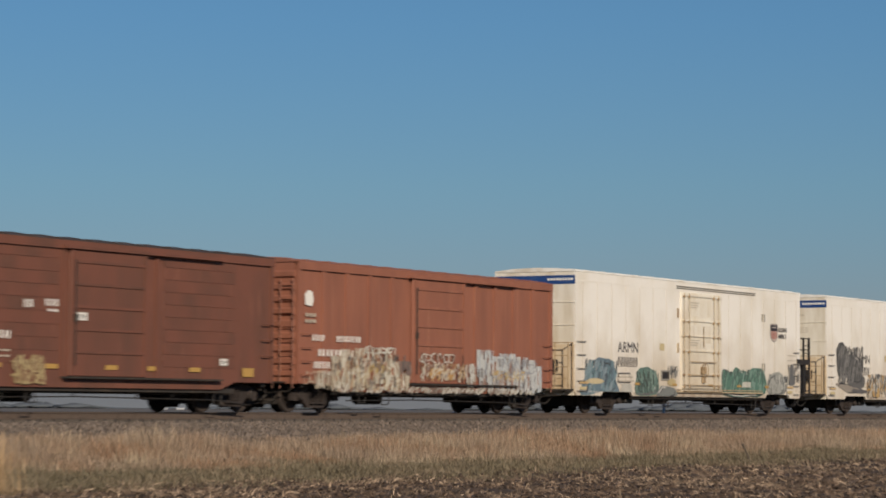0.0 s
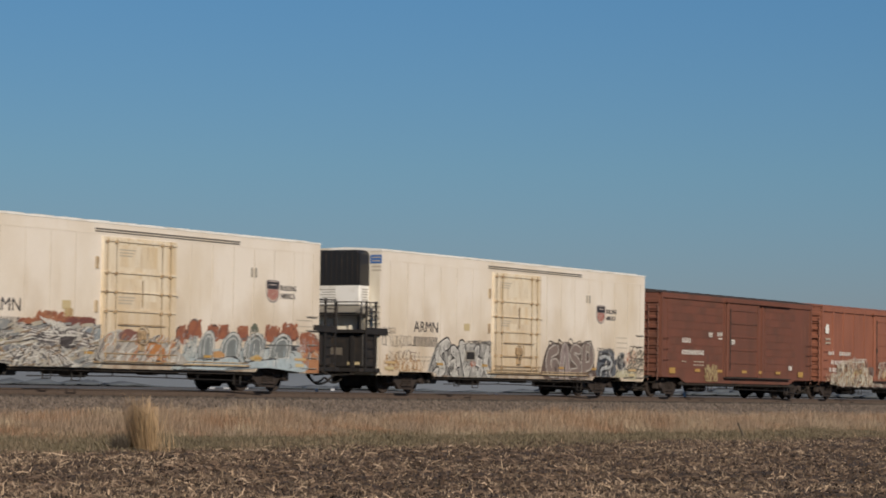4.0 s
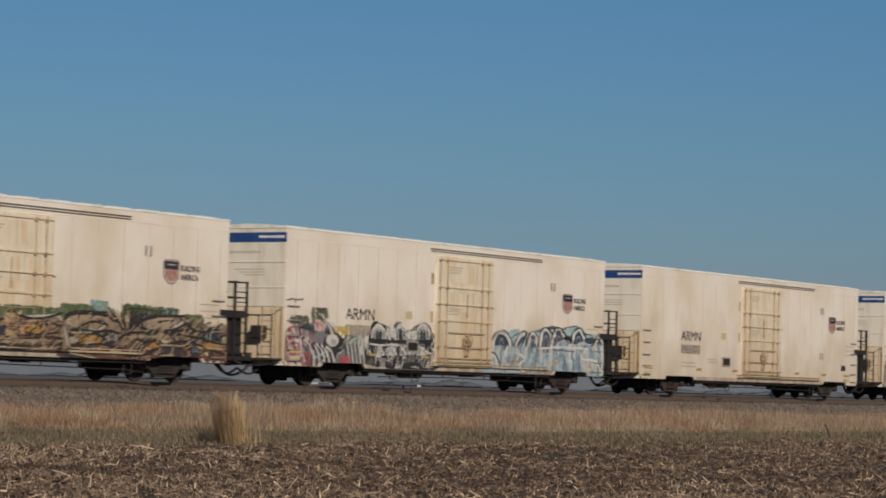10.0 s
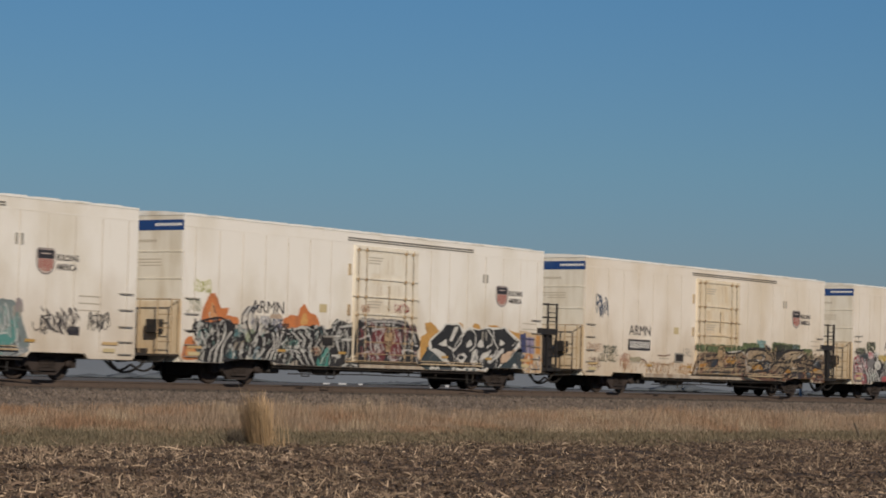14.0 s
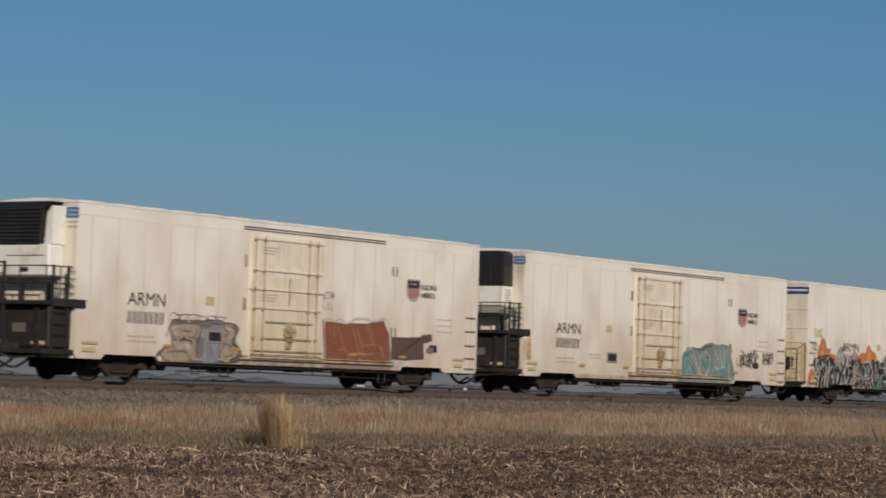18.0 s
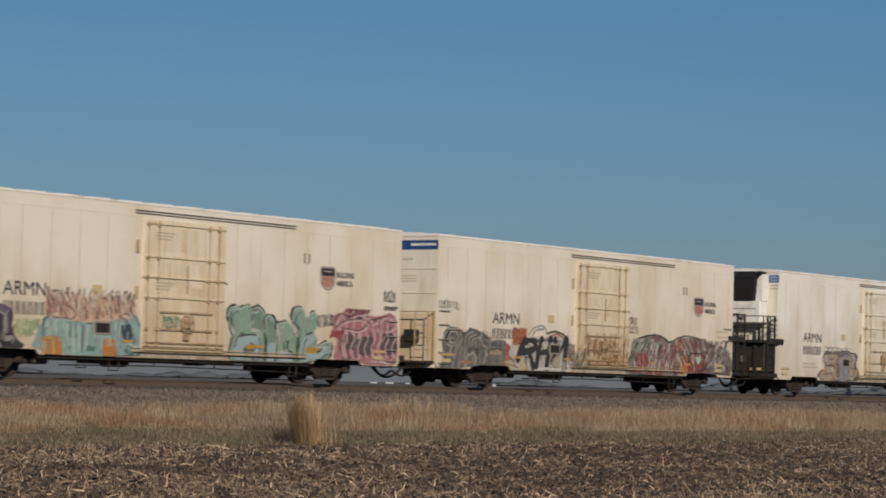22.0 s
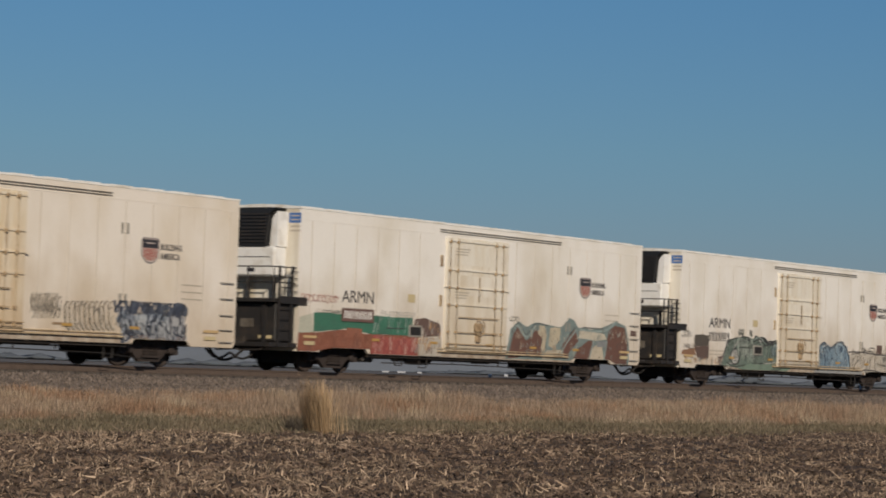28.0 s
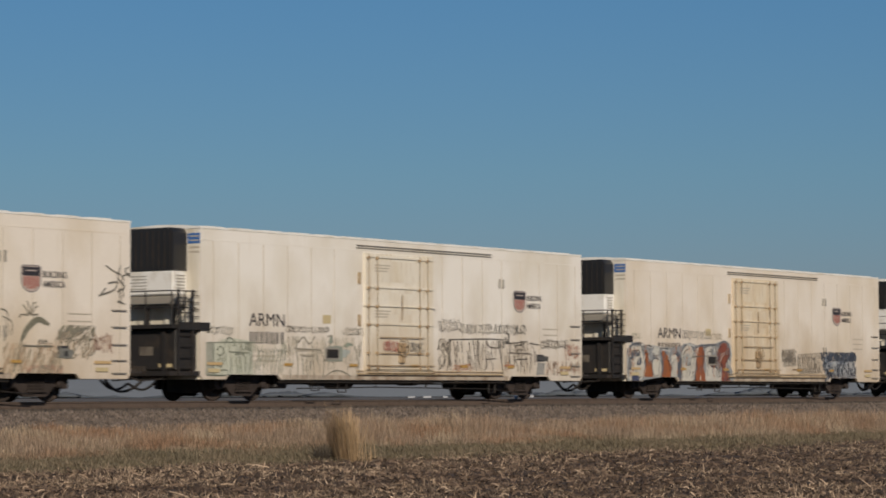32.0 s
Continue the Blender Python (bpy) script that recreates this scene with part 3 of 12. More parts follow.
ground()
track()
distance()
residue()
grasses()
tuft("grass_tuft", 44.68, 34.90, 1300, 0.27, 1.38, M["clump"], "tall straw-yellow grass tuft at the field's edge", 0.22, (-0.62, 0.89), 0.05)
bm = bmesh.new()
tube(bm, [(.02, -.03, -.15), (-.05, .08, .2), (-.12, .20, .52)], .03, 7)
stake = tagged(part("leaning_stake", bm, M["brush"]), "thin dark weathered stake leaning in the dry grass", "stake")
stake.location = (77.9, 36.1, float(ground_z(77.9, 36.1)))
# dark blades added to stand for the shade left of the tuft
tuft("dark_brush", 44.42, 35.3, 300, 0.20, 0.50, M["brush"], "low dark blades standing for the shade beside the straw-yellow tuft", 0.5)

# ---------------------------------------------------------------- rolling stock
SIDE = 1.60          # half the width of a car
TREAD = 0.4572       # wheel radius
CARS = []            # (thing, its place along the train)
WHEELS = []


def ribbon(bm, pts, w, y, mat=0):
    """A flat painted stroke on the side of a car."""
    last = None
    for i, p in enumerate(pts):
        a, b = pts[max(i - 1, 0)], pts[min(i + 1, len(pts) - 1)]
        dx, dz = b[0] - a[0], b[1] - a[1]
        k = math.hypot(dx, dz) or 1.0
        nx, nz = -dz / k * w / 2, dx / k * w / 2
        pair = (bm.verts.new((p[0] + nx, y, p[1] + nz)), bm.verts.new((p[0] - nx, y, p[1] - nz)))
        if last:
            f = bm.faces.new((last[0], pair[0], pair[1], last[1]))
            f.material_index = mat
        last = pair


def patch(bm, pts, y, mat=0):
    f = bm.faces.new([bm.verts.new((p[0], y, p[1])) for p in pts])
    f.material_index = mat
    f.normal_update()
    if f.normal.y > 0:
        f.normal_flip()


def plate(bm, x0, x1, z0, z1, y, mat=0):
    patch(bm, [(x0, z0), (x1, z0), (x1, z1), (x0, z1)], y, mat)


def wheelset(truck, x):
    """Two flanged wheels on an axle; it turns about its own axle."""
    bm = bmesh.new()
    for s in (-1, 1):
        c = s * 0.755
        lathe(bm, [(c - .065 * s, .30), (c - .065 * s, TREAD - .02), (c - .055 * s, TREAD), (c + .04 * s, TREAD), (c + .06 * s, TREAD - .02), (c + .055 * s, TREAD - .06),
                   (c + .02 * s, TREAD - .09), (c + .01 * s, .17), (c + .07 * s, .13), (c + .07 * s, .05)], (0, 0, 0), 22)
        # worn holes in the plate, so that the turning shows
        for k in range(2):
            a = k * math.pi
            box(bm, .22 * math.cos(a) - .04, .22 * math.cos(a) + .04, c - .045 if s < 0 else c + .02, c - .02 if s < 0 else c + .045, .22 * math.sin(a) - .04, .22 * math.sin(a) + .04)
    lathe(bm, [(-1.05, .075), (-.7, .08), (0, .075), (.7, .08), (1.05, .075)], (0, 0, 0), 10)
    ob = part("wheelset", bm, M["wheel"], truck, "dark rusty steel wheels on an axle")
    ob.matrix_parent_inverse = Matrix.Translation((x, 0, TREAD))
    return ob


def truck_at(car, xc):
    """A three-piece freight truck: two side frames, bolster, springs, wheelsets."""
    truck = part("truck", bolster_and_fill(xc), M["under"], car, "dusty cast steel freight truck")
    for s in (-1, 1):
        bm = bmesh.new()
        y0, y1 = sorted((s * 1.02, s * 1.16))
        outer = [(-1.24, .36), (-1.24, .62), (-1.02, .70), (-.62, .80), (.62, .80), (1.02, .70), (1.24, .62), (1.24, .36), (.98, .34), (.74, .42), (.42, .14), (-.42, .14), (-.74, .42), (-.98, .34)]
        prism(bm, [(xc + x, z) for x, z in outer], y0, y1)
        part("side_frame", bm, M["truck"], truck)
        for k in range(-2, 3):
            bm = bmesh.new()
            tube(bm, [(xc + k * .135 + .045 * math.cos(j * 1.57), s * 1.20 + .03 * math.sin(j * 1.57), .33 + j * .019) for j in range(17)], .014, 5)
            part("spring", bm, M["truck"], truck)
        bm = bmesh.new()
        box(bm, xc - .36, xc + .36, *sorted((s * 1.161, s * 1.24)), .26, .32)
        box(bm, xc - .36, xc + .36, *sorted((s * 1.161, s * 1.24)), .64, .70)
        part("spring_seat", bm, M["truck"], truck)
        for e in (-.89, .89):
            bm = bmesh.new()
            lathe(bm, [(s * 1.161, .02), (s * 1.161, .13), (s * 1.22, .13), (s * 1.25, .09), (s * 1.25, .01)], (xc + e, 0, .50), 12)
            part("bearing_cap", bm, M["truck"], truck)
    for e in (-.89, .89):
        wheelset(truck, xc + e)
    return truck


def bolster_and_fill(xc):
    bm = bmesh.new()
    box(bm, xc - .2, xc + .2, -1.0, 1.0, .45, .72, .03)
    box(bm, xc - .35, xc + .35, -.25, .25, .72, .86, .02)
    # solid dark blocks added to fill the gaps between the wheels
    box(bm, xc - 1.30, xc + 1.30, -.66, .66, .24, .73, .02)
    for e in (-1, 1):
        box(bm, *sorted((xc + e * 1.36, xc + e * 1.0)), -.55, .55, .24, .74, .02)
    tube(bm, [(xc - .62, -.85, .38), (xc - .62, .85, .38)], .045)
    tube(bm, [(xc + .62, -.85, .38), (xc + .62, .85, .38)], .045)
    return bm


def coupler(car, x_face, s):
    """A knuckle coupler with its drawbar, and the air hose that hangs beside it. s: way out of the car."""
    bm = bmesh.new()
    box(bm, *sorted((x_face - s * .95, x_face - s * .28)), -.09, .09, .72, .92, .02)
    box(bm, *sorted((x_face - s * .34, x_face + s * .02)), -.17, .03, .66, .98, .04)
    box(bm, *sorted((x_face - s * .20, x_face + s * .05)), .05, .16, .68, .96, .03)
    tube(bm, [(x_face - s * .12, -.1, .60), (x_face - s * .12, -.1, 1.0)], .03)
    part("coupler", bm, M["under"], car)
    bm = bmesh.new()
    pts = []
    for k in range(9):
        u = k / 8
        pts.append((x_face - s * (.75 - .75 * u), -.42 + .10 * u, .62 - .34 * math.sin(u * math.pi / 2) ** 0.8))
    tube(bm, pts, .042, 6)
    part("air_hose", bm, M["black"], car)
    # a second, slacker hose beside the first
    bm = bmesh.new()
    dip = [(x_face - s * (1.15 - 1.15 * k / 8), -.62 + .05 * k / 8, .60 - .22 * math.sin(k / 8 * math.pi) - .10 * (k / 8)) for k in range(9)]
    tube(bm, dip, .036, 6)
    part("power_cable", bm, M["black"], car)
    bm = bmesh.new()
    tube(bm, [(x_face - s * .9, -1.25, .78), (x_face - s * .55, -1.25, .62), (x_face - s * .55, -.5, .58), (x_face - s * .2, -.2, .74)], .02, 5)
    part("uncoupling_lever", bm, M["under"], car)


def underframe(car, x0, x1, tanks=True):
    bm = bmesh.new()
    box(bm, x0 + .1, x1 - .1, -.35, .35, .66, 1.0)
    n = int((x1 - x0) / 2.4)
    for k in range(n + 1):
        x = x0 + .4 + (x1 - x0 - .8) * k / n
        box(bm, x - .08, x + .08, -1.45, 1.45, .74, .92)
    part("centre_sill", bm, M["under"], car, "dirty dark steel underframe beam")
    mid = (x0 + x1) / 2
    # dark bar added below each wall for the shaded underside
    for sy in (-1.50, 1.44):
        bm = bmesh.new()
        box(bm, mid - 5.9, mid + 5.9, sy, sy + .06, .535, .66)
        part("side_sill", bm, M["under"], car)
    bm = bmesh.new()
    for y, z in ((-1.15, .50), (-1.3, .58)):
        tube(bm, [(mid - 5.2, y, z), (mid + 4.2, y, z)], .022, 5)
    for d, w, low in ((-4.3, .36, .30), (-3.0, .40, .25), (-1.1, .0, .40), (1.55, .0, .36), (3.15, .0, .40), (5.05, .36, .22)):
        x = mid + d
        tube(bm, [(x, -1.42, .62), (x, -1.40, low)] + ([(x + w, -1.40, low), (x + w, -1.42, .62)] if w else []), .022, 5)
    tube(bm, [(mid - 5.0, -1.40, .36), (mid - 1.0, -1.40, .40), (mid + 5.1, -1.40, .34), (mid + 7.0, -1.30, .20)], .018, 5)
    part("brake_pipe", bm, M["black"], car)
    if tanks:
        for x, w, z in ((mid - 5.5, .55, .36), (mid - 3.1, .8, .42), (mid + 1.2, .35, .45)):
            bm = bmesh.new()
            box(bm, x - w / 2, x + w / 2, -1.25, -.6, z, .74, .05)
            part("equipment_box", bm, M["black"], car)
        bm = bmesh.new()
        lathe(bm, [(-.9, .02), (-.88, .14), (-.8, .18), (.0, .18), (.08, .14), (.1, .02)], (mid - 1.7, 0, .52), 14)
        part("air_reservoir", bm, M["under"], car)


def rungs(car, x0, x1, zs, y, mat):
    s = 1 if y > 0 else -1
    for z in zs:
        bm = bmesh.new()
        tube(bm, [(x0, y - s * .06, z), (x0, y, z), (x1, y, z), (x1, y - s * .06, z)], .017, 6)
        part("grab_iron", bm, mat, car)


def logo(car, x, z):
    """The plain shield beside the slogan."""
    y = -SIDE - .010
    def shield(r, top):
        low = [(x + r * math.sin(u), z - .04 - (r - .04) * math.cos(u)) for u in [(-90 + 15 * q) * math.pi / 180 for q in range(13)]]
        return low + [(x + r, z + top - .08), (x + r * .8, z + top), (x - r * .8, z + top), (x - r, z + top - .08)]
    bm = bmesh.new()
    patch(bm, shield(.38, .35), y)
    part("shield_outline", bm, M["shield_edge"], car, "grey shield outline")
    bm = bmesh.new()
    patch(bm, shield(.345, .32), y - .003)
    part("shield_field", bm, M["shield_field"], car)
    bm = bmesh.new()
    plate(bm, x - .32, x + .32, z + .06, z + .30, y - .006)
    part("shield_head", bm, M["ink"], car, "black head of the shield")
    bm = bmesh.new()
    plate(bm, x - .19, x + .19, z + .185, z + .215, y - .009)
    part("head_lettering", bm, M["shield_field"], car)
    bm = bmesh.new()
    for k in range(5):
        u = (k - 2) * .115
        zb = z - .02 - .27 * math.sqrt(max(0.0, 1 - (abs(u) / .33) ** 2))
        plate(bm, x + u - .038, x + u + .038, zb, z + .05, y - .006)
    part("shield_stripes", bm, M["red_shield"], car, "red vertical stripes of the shield")
    for k, word in enumerate(("BUILDING", "AMERICA")):
        cu = bpy.data.curves.new("slogan", 'FONT')
        cu.body, cu.size, cu.extrude, cu.offset = word, .235, .002, .006
        tmp = new("slogan", cu)
        me = bpy.data.meshes.new_from_object(tmp.evaluated_get(bpy.context.evaluated_depsgraph_get()))
        bpy.data.objects.remove(tmp)
        me.materials.clear()
        me.materials.append(M["faint_ink"])
        me.transform(Matrix.Translation((x + .43, y, z + .04 - .26 * k)) @ Matrix.Rotation(math.pi / 2, 4, 'X') @ Matrix.Diagonal((.86, 1, 1, 1)))
        tagged(new("slogan", me), "dark grey slogan lettering").parent = car


def lettering(car, name, word, x0, x1, z0, z1, mat, y):
    """A painted word stretched to its place on the side."""
    cu = bpy.data.curves.new(name, 'FONT')
    cu.body, cu.size, cu.extrude, cu.offset = word, 1.0, .002, .001
    tmp = new(name, cu)
    me = bpy.data.meshes.new_from_object(tmp.evaluated_get(bpy.context.evaluated_depsgraph_get()))
    bpy.data.objects.remove(tmp)
    me.materials.clear()
    me.materials.append(mat)
    xs, zs = [v.co.x for v in me.vertices], [v.co.y for v in me.vertices]
    kx, kz = (x1 - x0) / (max(xs) - min(xs)), (z1 - z0) / (max(zs) - min(zs))
    me.transform(Matrix.Translation((x0 - min(xs) * kx, y, z0 - min(zs) * kz)) @ Matrix.Rotation(math.pi / 2, 4, 'X') @ Matrix.Diagonal((kx, kz, 1, 1)))
    ob = tagged(new(name, me), "black painted letters")
    ob.parent = car
    return ob


def bars(car, name, x0, x1, z0, z1, n, mat, y=-SIDE - .010, gap=.28):
    """Lettering that stays plain bars: two uprights a character where it is tall, one bar where it is small."""
    bm = bmesh.new()
    w = (x1 - x0) / n
    for k in range(n):
        a, b = x0 + k * w + w * gap / 2, x0 + (k + 1) * w - w * gap / 2
        if z1 - z0 > .15 and gap > .1:
            t = (b - a) * .35
            s = (b - a) * .10
            patch(bm, [(a, z0), (a + t, z0), (a + t + s, z1), (a + s, z1)], y)
            patch(bm, [(b - t, z0), (b, z0), (b + s, z1), (b - t + s, z1)], y)
        else:
            plate(bm, a, b, z0, z1, y)
    tagged(part(name, bm, mat, car), kind="stuff")


def refrigeration_unit(car, xw, s, style):
    """The cooling plant on the end wall: s is the way out of the car, xw the wall."""
    def X(d0, d1):
        return sorted((xw + s * d0, xw + s * d1))
    dark, pale = M["unit_dark"], M["unit_white"]
    plant = empty("refrigeration_unit", "", "")
    plant.parent = car
    tagged(plant, "white and black refrigeration unit on the end wall")
    if style == "grille":
        bm = bmesh.new()
        prism(bm, [(-1.08, 4.93), (-.84, 4.72), (-.74, 3.75), (.86, 3.75), (.96, 4.72), (1.08, 4.93)], *X(.05, .62), 'x')
        part("upper_cover", bm, dark, plant, "black slanted upper cover")
        bm = bmesh.new()
        for k in range(9):
            z = 3.86 + k * .105
            prism(bm, [(-.76, z), (-.76, z + .05), (.76, z + .05), (.76, z)], *X(.621, .66), 'x')
        part("grille", bm, M["black"], plant, "black louvred grille")
        for e in (-1, 1):
            bm = bmesh.new()
            prism(bm, [(e * 1.08, 4.82), (e * .98, 4.74), (e * .87, 4.60), (e * .80, 3.75), (e * 1.08, 3.75)], *X(.0, .5), 'x')
            part("side_cheek", bm, pale, plant, "white slanted side cheek")
        bm = bmesh.new()
        box(bm, *X(0, .60), -1.08, 1.08, 2.85, 3.745, .05)
        part("lower_cover", bm, pale, plant, "white lower cover")
        bm = bmesh.new()
        box(bm, *X(.601, .615), -.32, -.05, 2.98, 3.10)
        box(bm, *X(.601, .612), -.9, .5, 3.42, 3.44)
        part("name_plate", bm, M["ink"], plant)
    else:
        bm = bmesh.new()
        prism(bm, [(-1.08, 3.72), (-1.08, 4.80), (-.96, 4.95), (.96, 4.95), (1.08, 4.80), (1.08, 3.72)], *X(.0, .60), 'x')
        part("upper_cover", bm, dark, plant, "black ribbed upper cover")
        bm = bmesh.new()
        for k in range(10):
            y = -1.0 + k * .22
            box(bm, *X(.601, .625), y, y + .04, 3.78, 4.86)
        part("grille", bm, M["black"], plant, "black upright fins")
        bm = bmesh.new()
        box(bm, *X(0, .62), -1.10, 1.10, 3.02, 3.715, .04)
        part("lower_cover", bm, pale, plant, "white lower cover")
        for k in range(5):
            bm = bmesh.new()
            box(bm, *X(.12, .46), -1.112, -1.101, 3.2 + k * .09, 3.235 + k * .09)
            part("vent_slat", bm, M["grey"], plant)
            bm = bmesh.new()
            box(bm, *X(.621, .63), -.1, .55 - .1 * (k % 2), 3.2 + k * .09, 3.225 + k * .09)
            part("vent_slat", bm, M["grey"], plant)
        bm = bmesh.new()
        box(bm, *X(.05, .58), -1.2, 1.2, 2.72, 3.015, .05)
        part("lower_skirt", bm, M["grey"], plant)
    # platform, generator set and guard rails
    bm = bmesh.new()
    box(bm, *X(.02, 1.15), -1.55, 1.55, 2.06, 2.17)
    box(bm, *X(-.35, .95), -1.66, -1.605, 2.02, 2.24)
    part("platform", bm, M["black"], car, "black steel service platform")
    bm = bmesh.new()
    box(bm, *X(.02, .92), -1.50, 1.50, .86, 2.055, .05)
    box(bm, *X(.0, 1.3), -1.58, 1.58, .72, .85)
    part("generator_box", bm, M["black"], car, "black generator box with a fuel tank")
    bm = bmesh.new()
    box(bm, *X(.921, .93), -.62, -.12, 1.30, 1.55)
    part("warning_plate", bm, M["track_grey"], car)
    for ya, yb in ((-1.35, -.85), (.3, .75)):
        bm = bmesh.new()
        box(bm, *X(.921, .93), ya, yb, .96, 1.06)
        part("reflector", bm, M["yellow_card"], car)
    x1, x0 = xw + s * 1.10, xw + s * .06
    for z in (2.65, 3.12):
        bm = bmesh.new()
        tube(bm, [(x0, -1.5, z), (x1, -1.5, z), (x1, 1.5, z), (x0, 1.5, z)], .022, 6)
        rail = part("guard_rail", bm, M["black"], car)
    for x, yy in ((x1, -1.5), (x1, -.5), (x1, .5), (x1, 1.5), (xw + s * .55, -1.5)):
        bm = bmesh.new()
        tube(bm, [(x, yy, 2.17), (x, yy, 3.12)], .022, 6)
        part("post", bm, M["black"], rail)
    bm = bmesh.new()
    for x in (xw + s * .35, xw + s * .95):
        box(bm, x - .03, x + .03, -1.64, -1.58, .75, 3.15)
    ladder = part("ladder", bm, M["black"], car, "black steel side ladder")
    for k in range(7):
        bm = bmesh.new()
        tube(bm, [(xw + s * .35, -1.61, .95 + .31 * k), (xw + s * .95, -1.61, .95 + .31 * k)], .017, 5)
        part("rung", bm, M["black"], ladder)
    for y in (-.9, .1, .9):
        bm = bmesh.new()
        box(bm, *X(.3, .38), y - .05, y + .05, 2.17, 2.72)
        part("support", bm, M["black"], car)
    bm = bmesh.new()
    box(bm, *X(.93, 1.0), -1.15, -1.0, .86, 2.06)
    part("support", bm, M["black"], car)
    # blue badges beside the plant
    for e in (-1, 1):
        bm = bmesh.new()
        box(bm, *X(.0, .008), *sorted((e * 1.12, e * 1.585)), 4.50, 4.80)
        part("blue_badge", bm, M["unit_blue"], car, "bright blue badge")
    bm = bmesh.new()
    for k in range(2):
        box(bm, *X(.008, .012), -1.54, -1.2, 4.57 + k * .12, 4.61 + k * .12)
        box(bm, *X(.0, .004), -1.56, -1.18, 4.36 - k * .13, 4.42 - k * .13)
    part("badge_lettering", bm, M["faint"], car)
    rungs_y = -1.0
    for k in range(4):
        bm = bmesh.new()
        tube(bm, [(xw + s * .03, -1.56, 2.4 + .2 * k), (xw + s * .08, -1.56, 2.4 + .2 * k), (xw + s * .08, -1.3, 2.4 + .2 * k), (xw + s * .03, -1.3, 2.4 + .2 * k)], .014, 5)
        part("grab_iron", bm, M["black"], car)


def plain_end(car, xw, s):
    """The blue-banded end without the cooling plant: platform, rails, ladder."""
    def X(d0, d1):
        return sorted((xw + s * d0, xw + s * d1))
    bm = bmesh.new()
    box(bm, *X(0, .006), -1.585, 1.585, 4.49, 4.80)
    part("blue_band", bm, M["navy"], car, "navy blue band along the top")
    bm = bmesh.new()
    for k in range(9):
        y = -1.50 + k * .115
        box(bm, *X(.006, .010), y, y + .085, 4.62, 4.70)
    part("band_lettering", bm, M["white_ink"], car)
    bm = bmesh.new()
    for k in range(12):
        box(bm, *X(0, .004), -.55 + k * .14, -.45 + k * .14, 4.14, 4.22)
    for k in range(3):
        box(bm, *X(0, .004), -.75, .45 - .2 * k, 3.62 - .09 * k, 3.65 - .09 * k)
    part("data_lettering", bm, M["faint"], car)
    bm = bmesh.new()
    for z in (3.85, 3.05):
        box(bm, *X(0, .02), -1.58, 1.58, z, z + .03)
    part("seam", bm, M["end"], car)
    bm = bmesh.new()
    box(bm, *X(.0, .02), -1.57, 1.57, .80, 2.40)
    part("lower_panel", bm, M["door"], car, "rust-stained lower end panel")
    if s < 0:
        bm = bmesh.new()
        tube(bm, [(xw, -1.52, 2.44), (xw + s * .38, -1.52, 2.44), (xw + s * .38, 1.5, 2.44), (xw, 1.5, 2.44)], .022, 6)
        railing = part("end_railing", bm, M["rod"], car, "rust-stained end railing")
        for x, yy in ((.06, -1.52), (.38, -1.52), (.38, -1.0), (.38, -.3), (.38, .6), (.38, 1.5)):
            bm = bmesh.new()
            tube(bm, [(xw + s * x, yy, .86), (xw + s * x, yy, 2.43)], .020, 6)
            part("post", bm, M["rod"], railing)
        for z in (2.0, 1.6, 1.2):
            bm = bmesh.new()
            tube(bm, [(xw + s * .38, -1.52, z), (xw + s * .38, -1.0, z)], .017, 6)
            part("rung", bm, M["rod"], railing)
    bm = bmesh.new()
    box(bm, *X(.0, .5), -1.55, 1.55, .78, .84)
    part("crossover_step", bm, M["under"], car)
    bm = bmesh.new()
    box(bm, *X(.02, .35), -.95, -.5, 1.45, 1.86, .03)
    part("brake_housing", bm, M["black"], car, "black hand brake housing")
    for k in range(7):
        bm = bmesh.new()
        tube(bm, [(xw, 1.5, 1.0 + .5 * k), (xw + s * .07, 1.5, 1.0 + .5 * k), (xw + s * .07, 1.05, 1.0 + .5 * k), (xw, 1.05, 1.0 + .5 * k)], .016, 5)
        part("grab_iron", bm, M["end"], car)


PITCH = 22.93


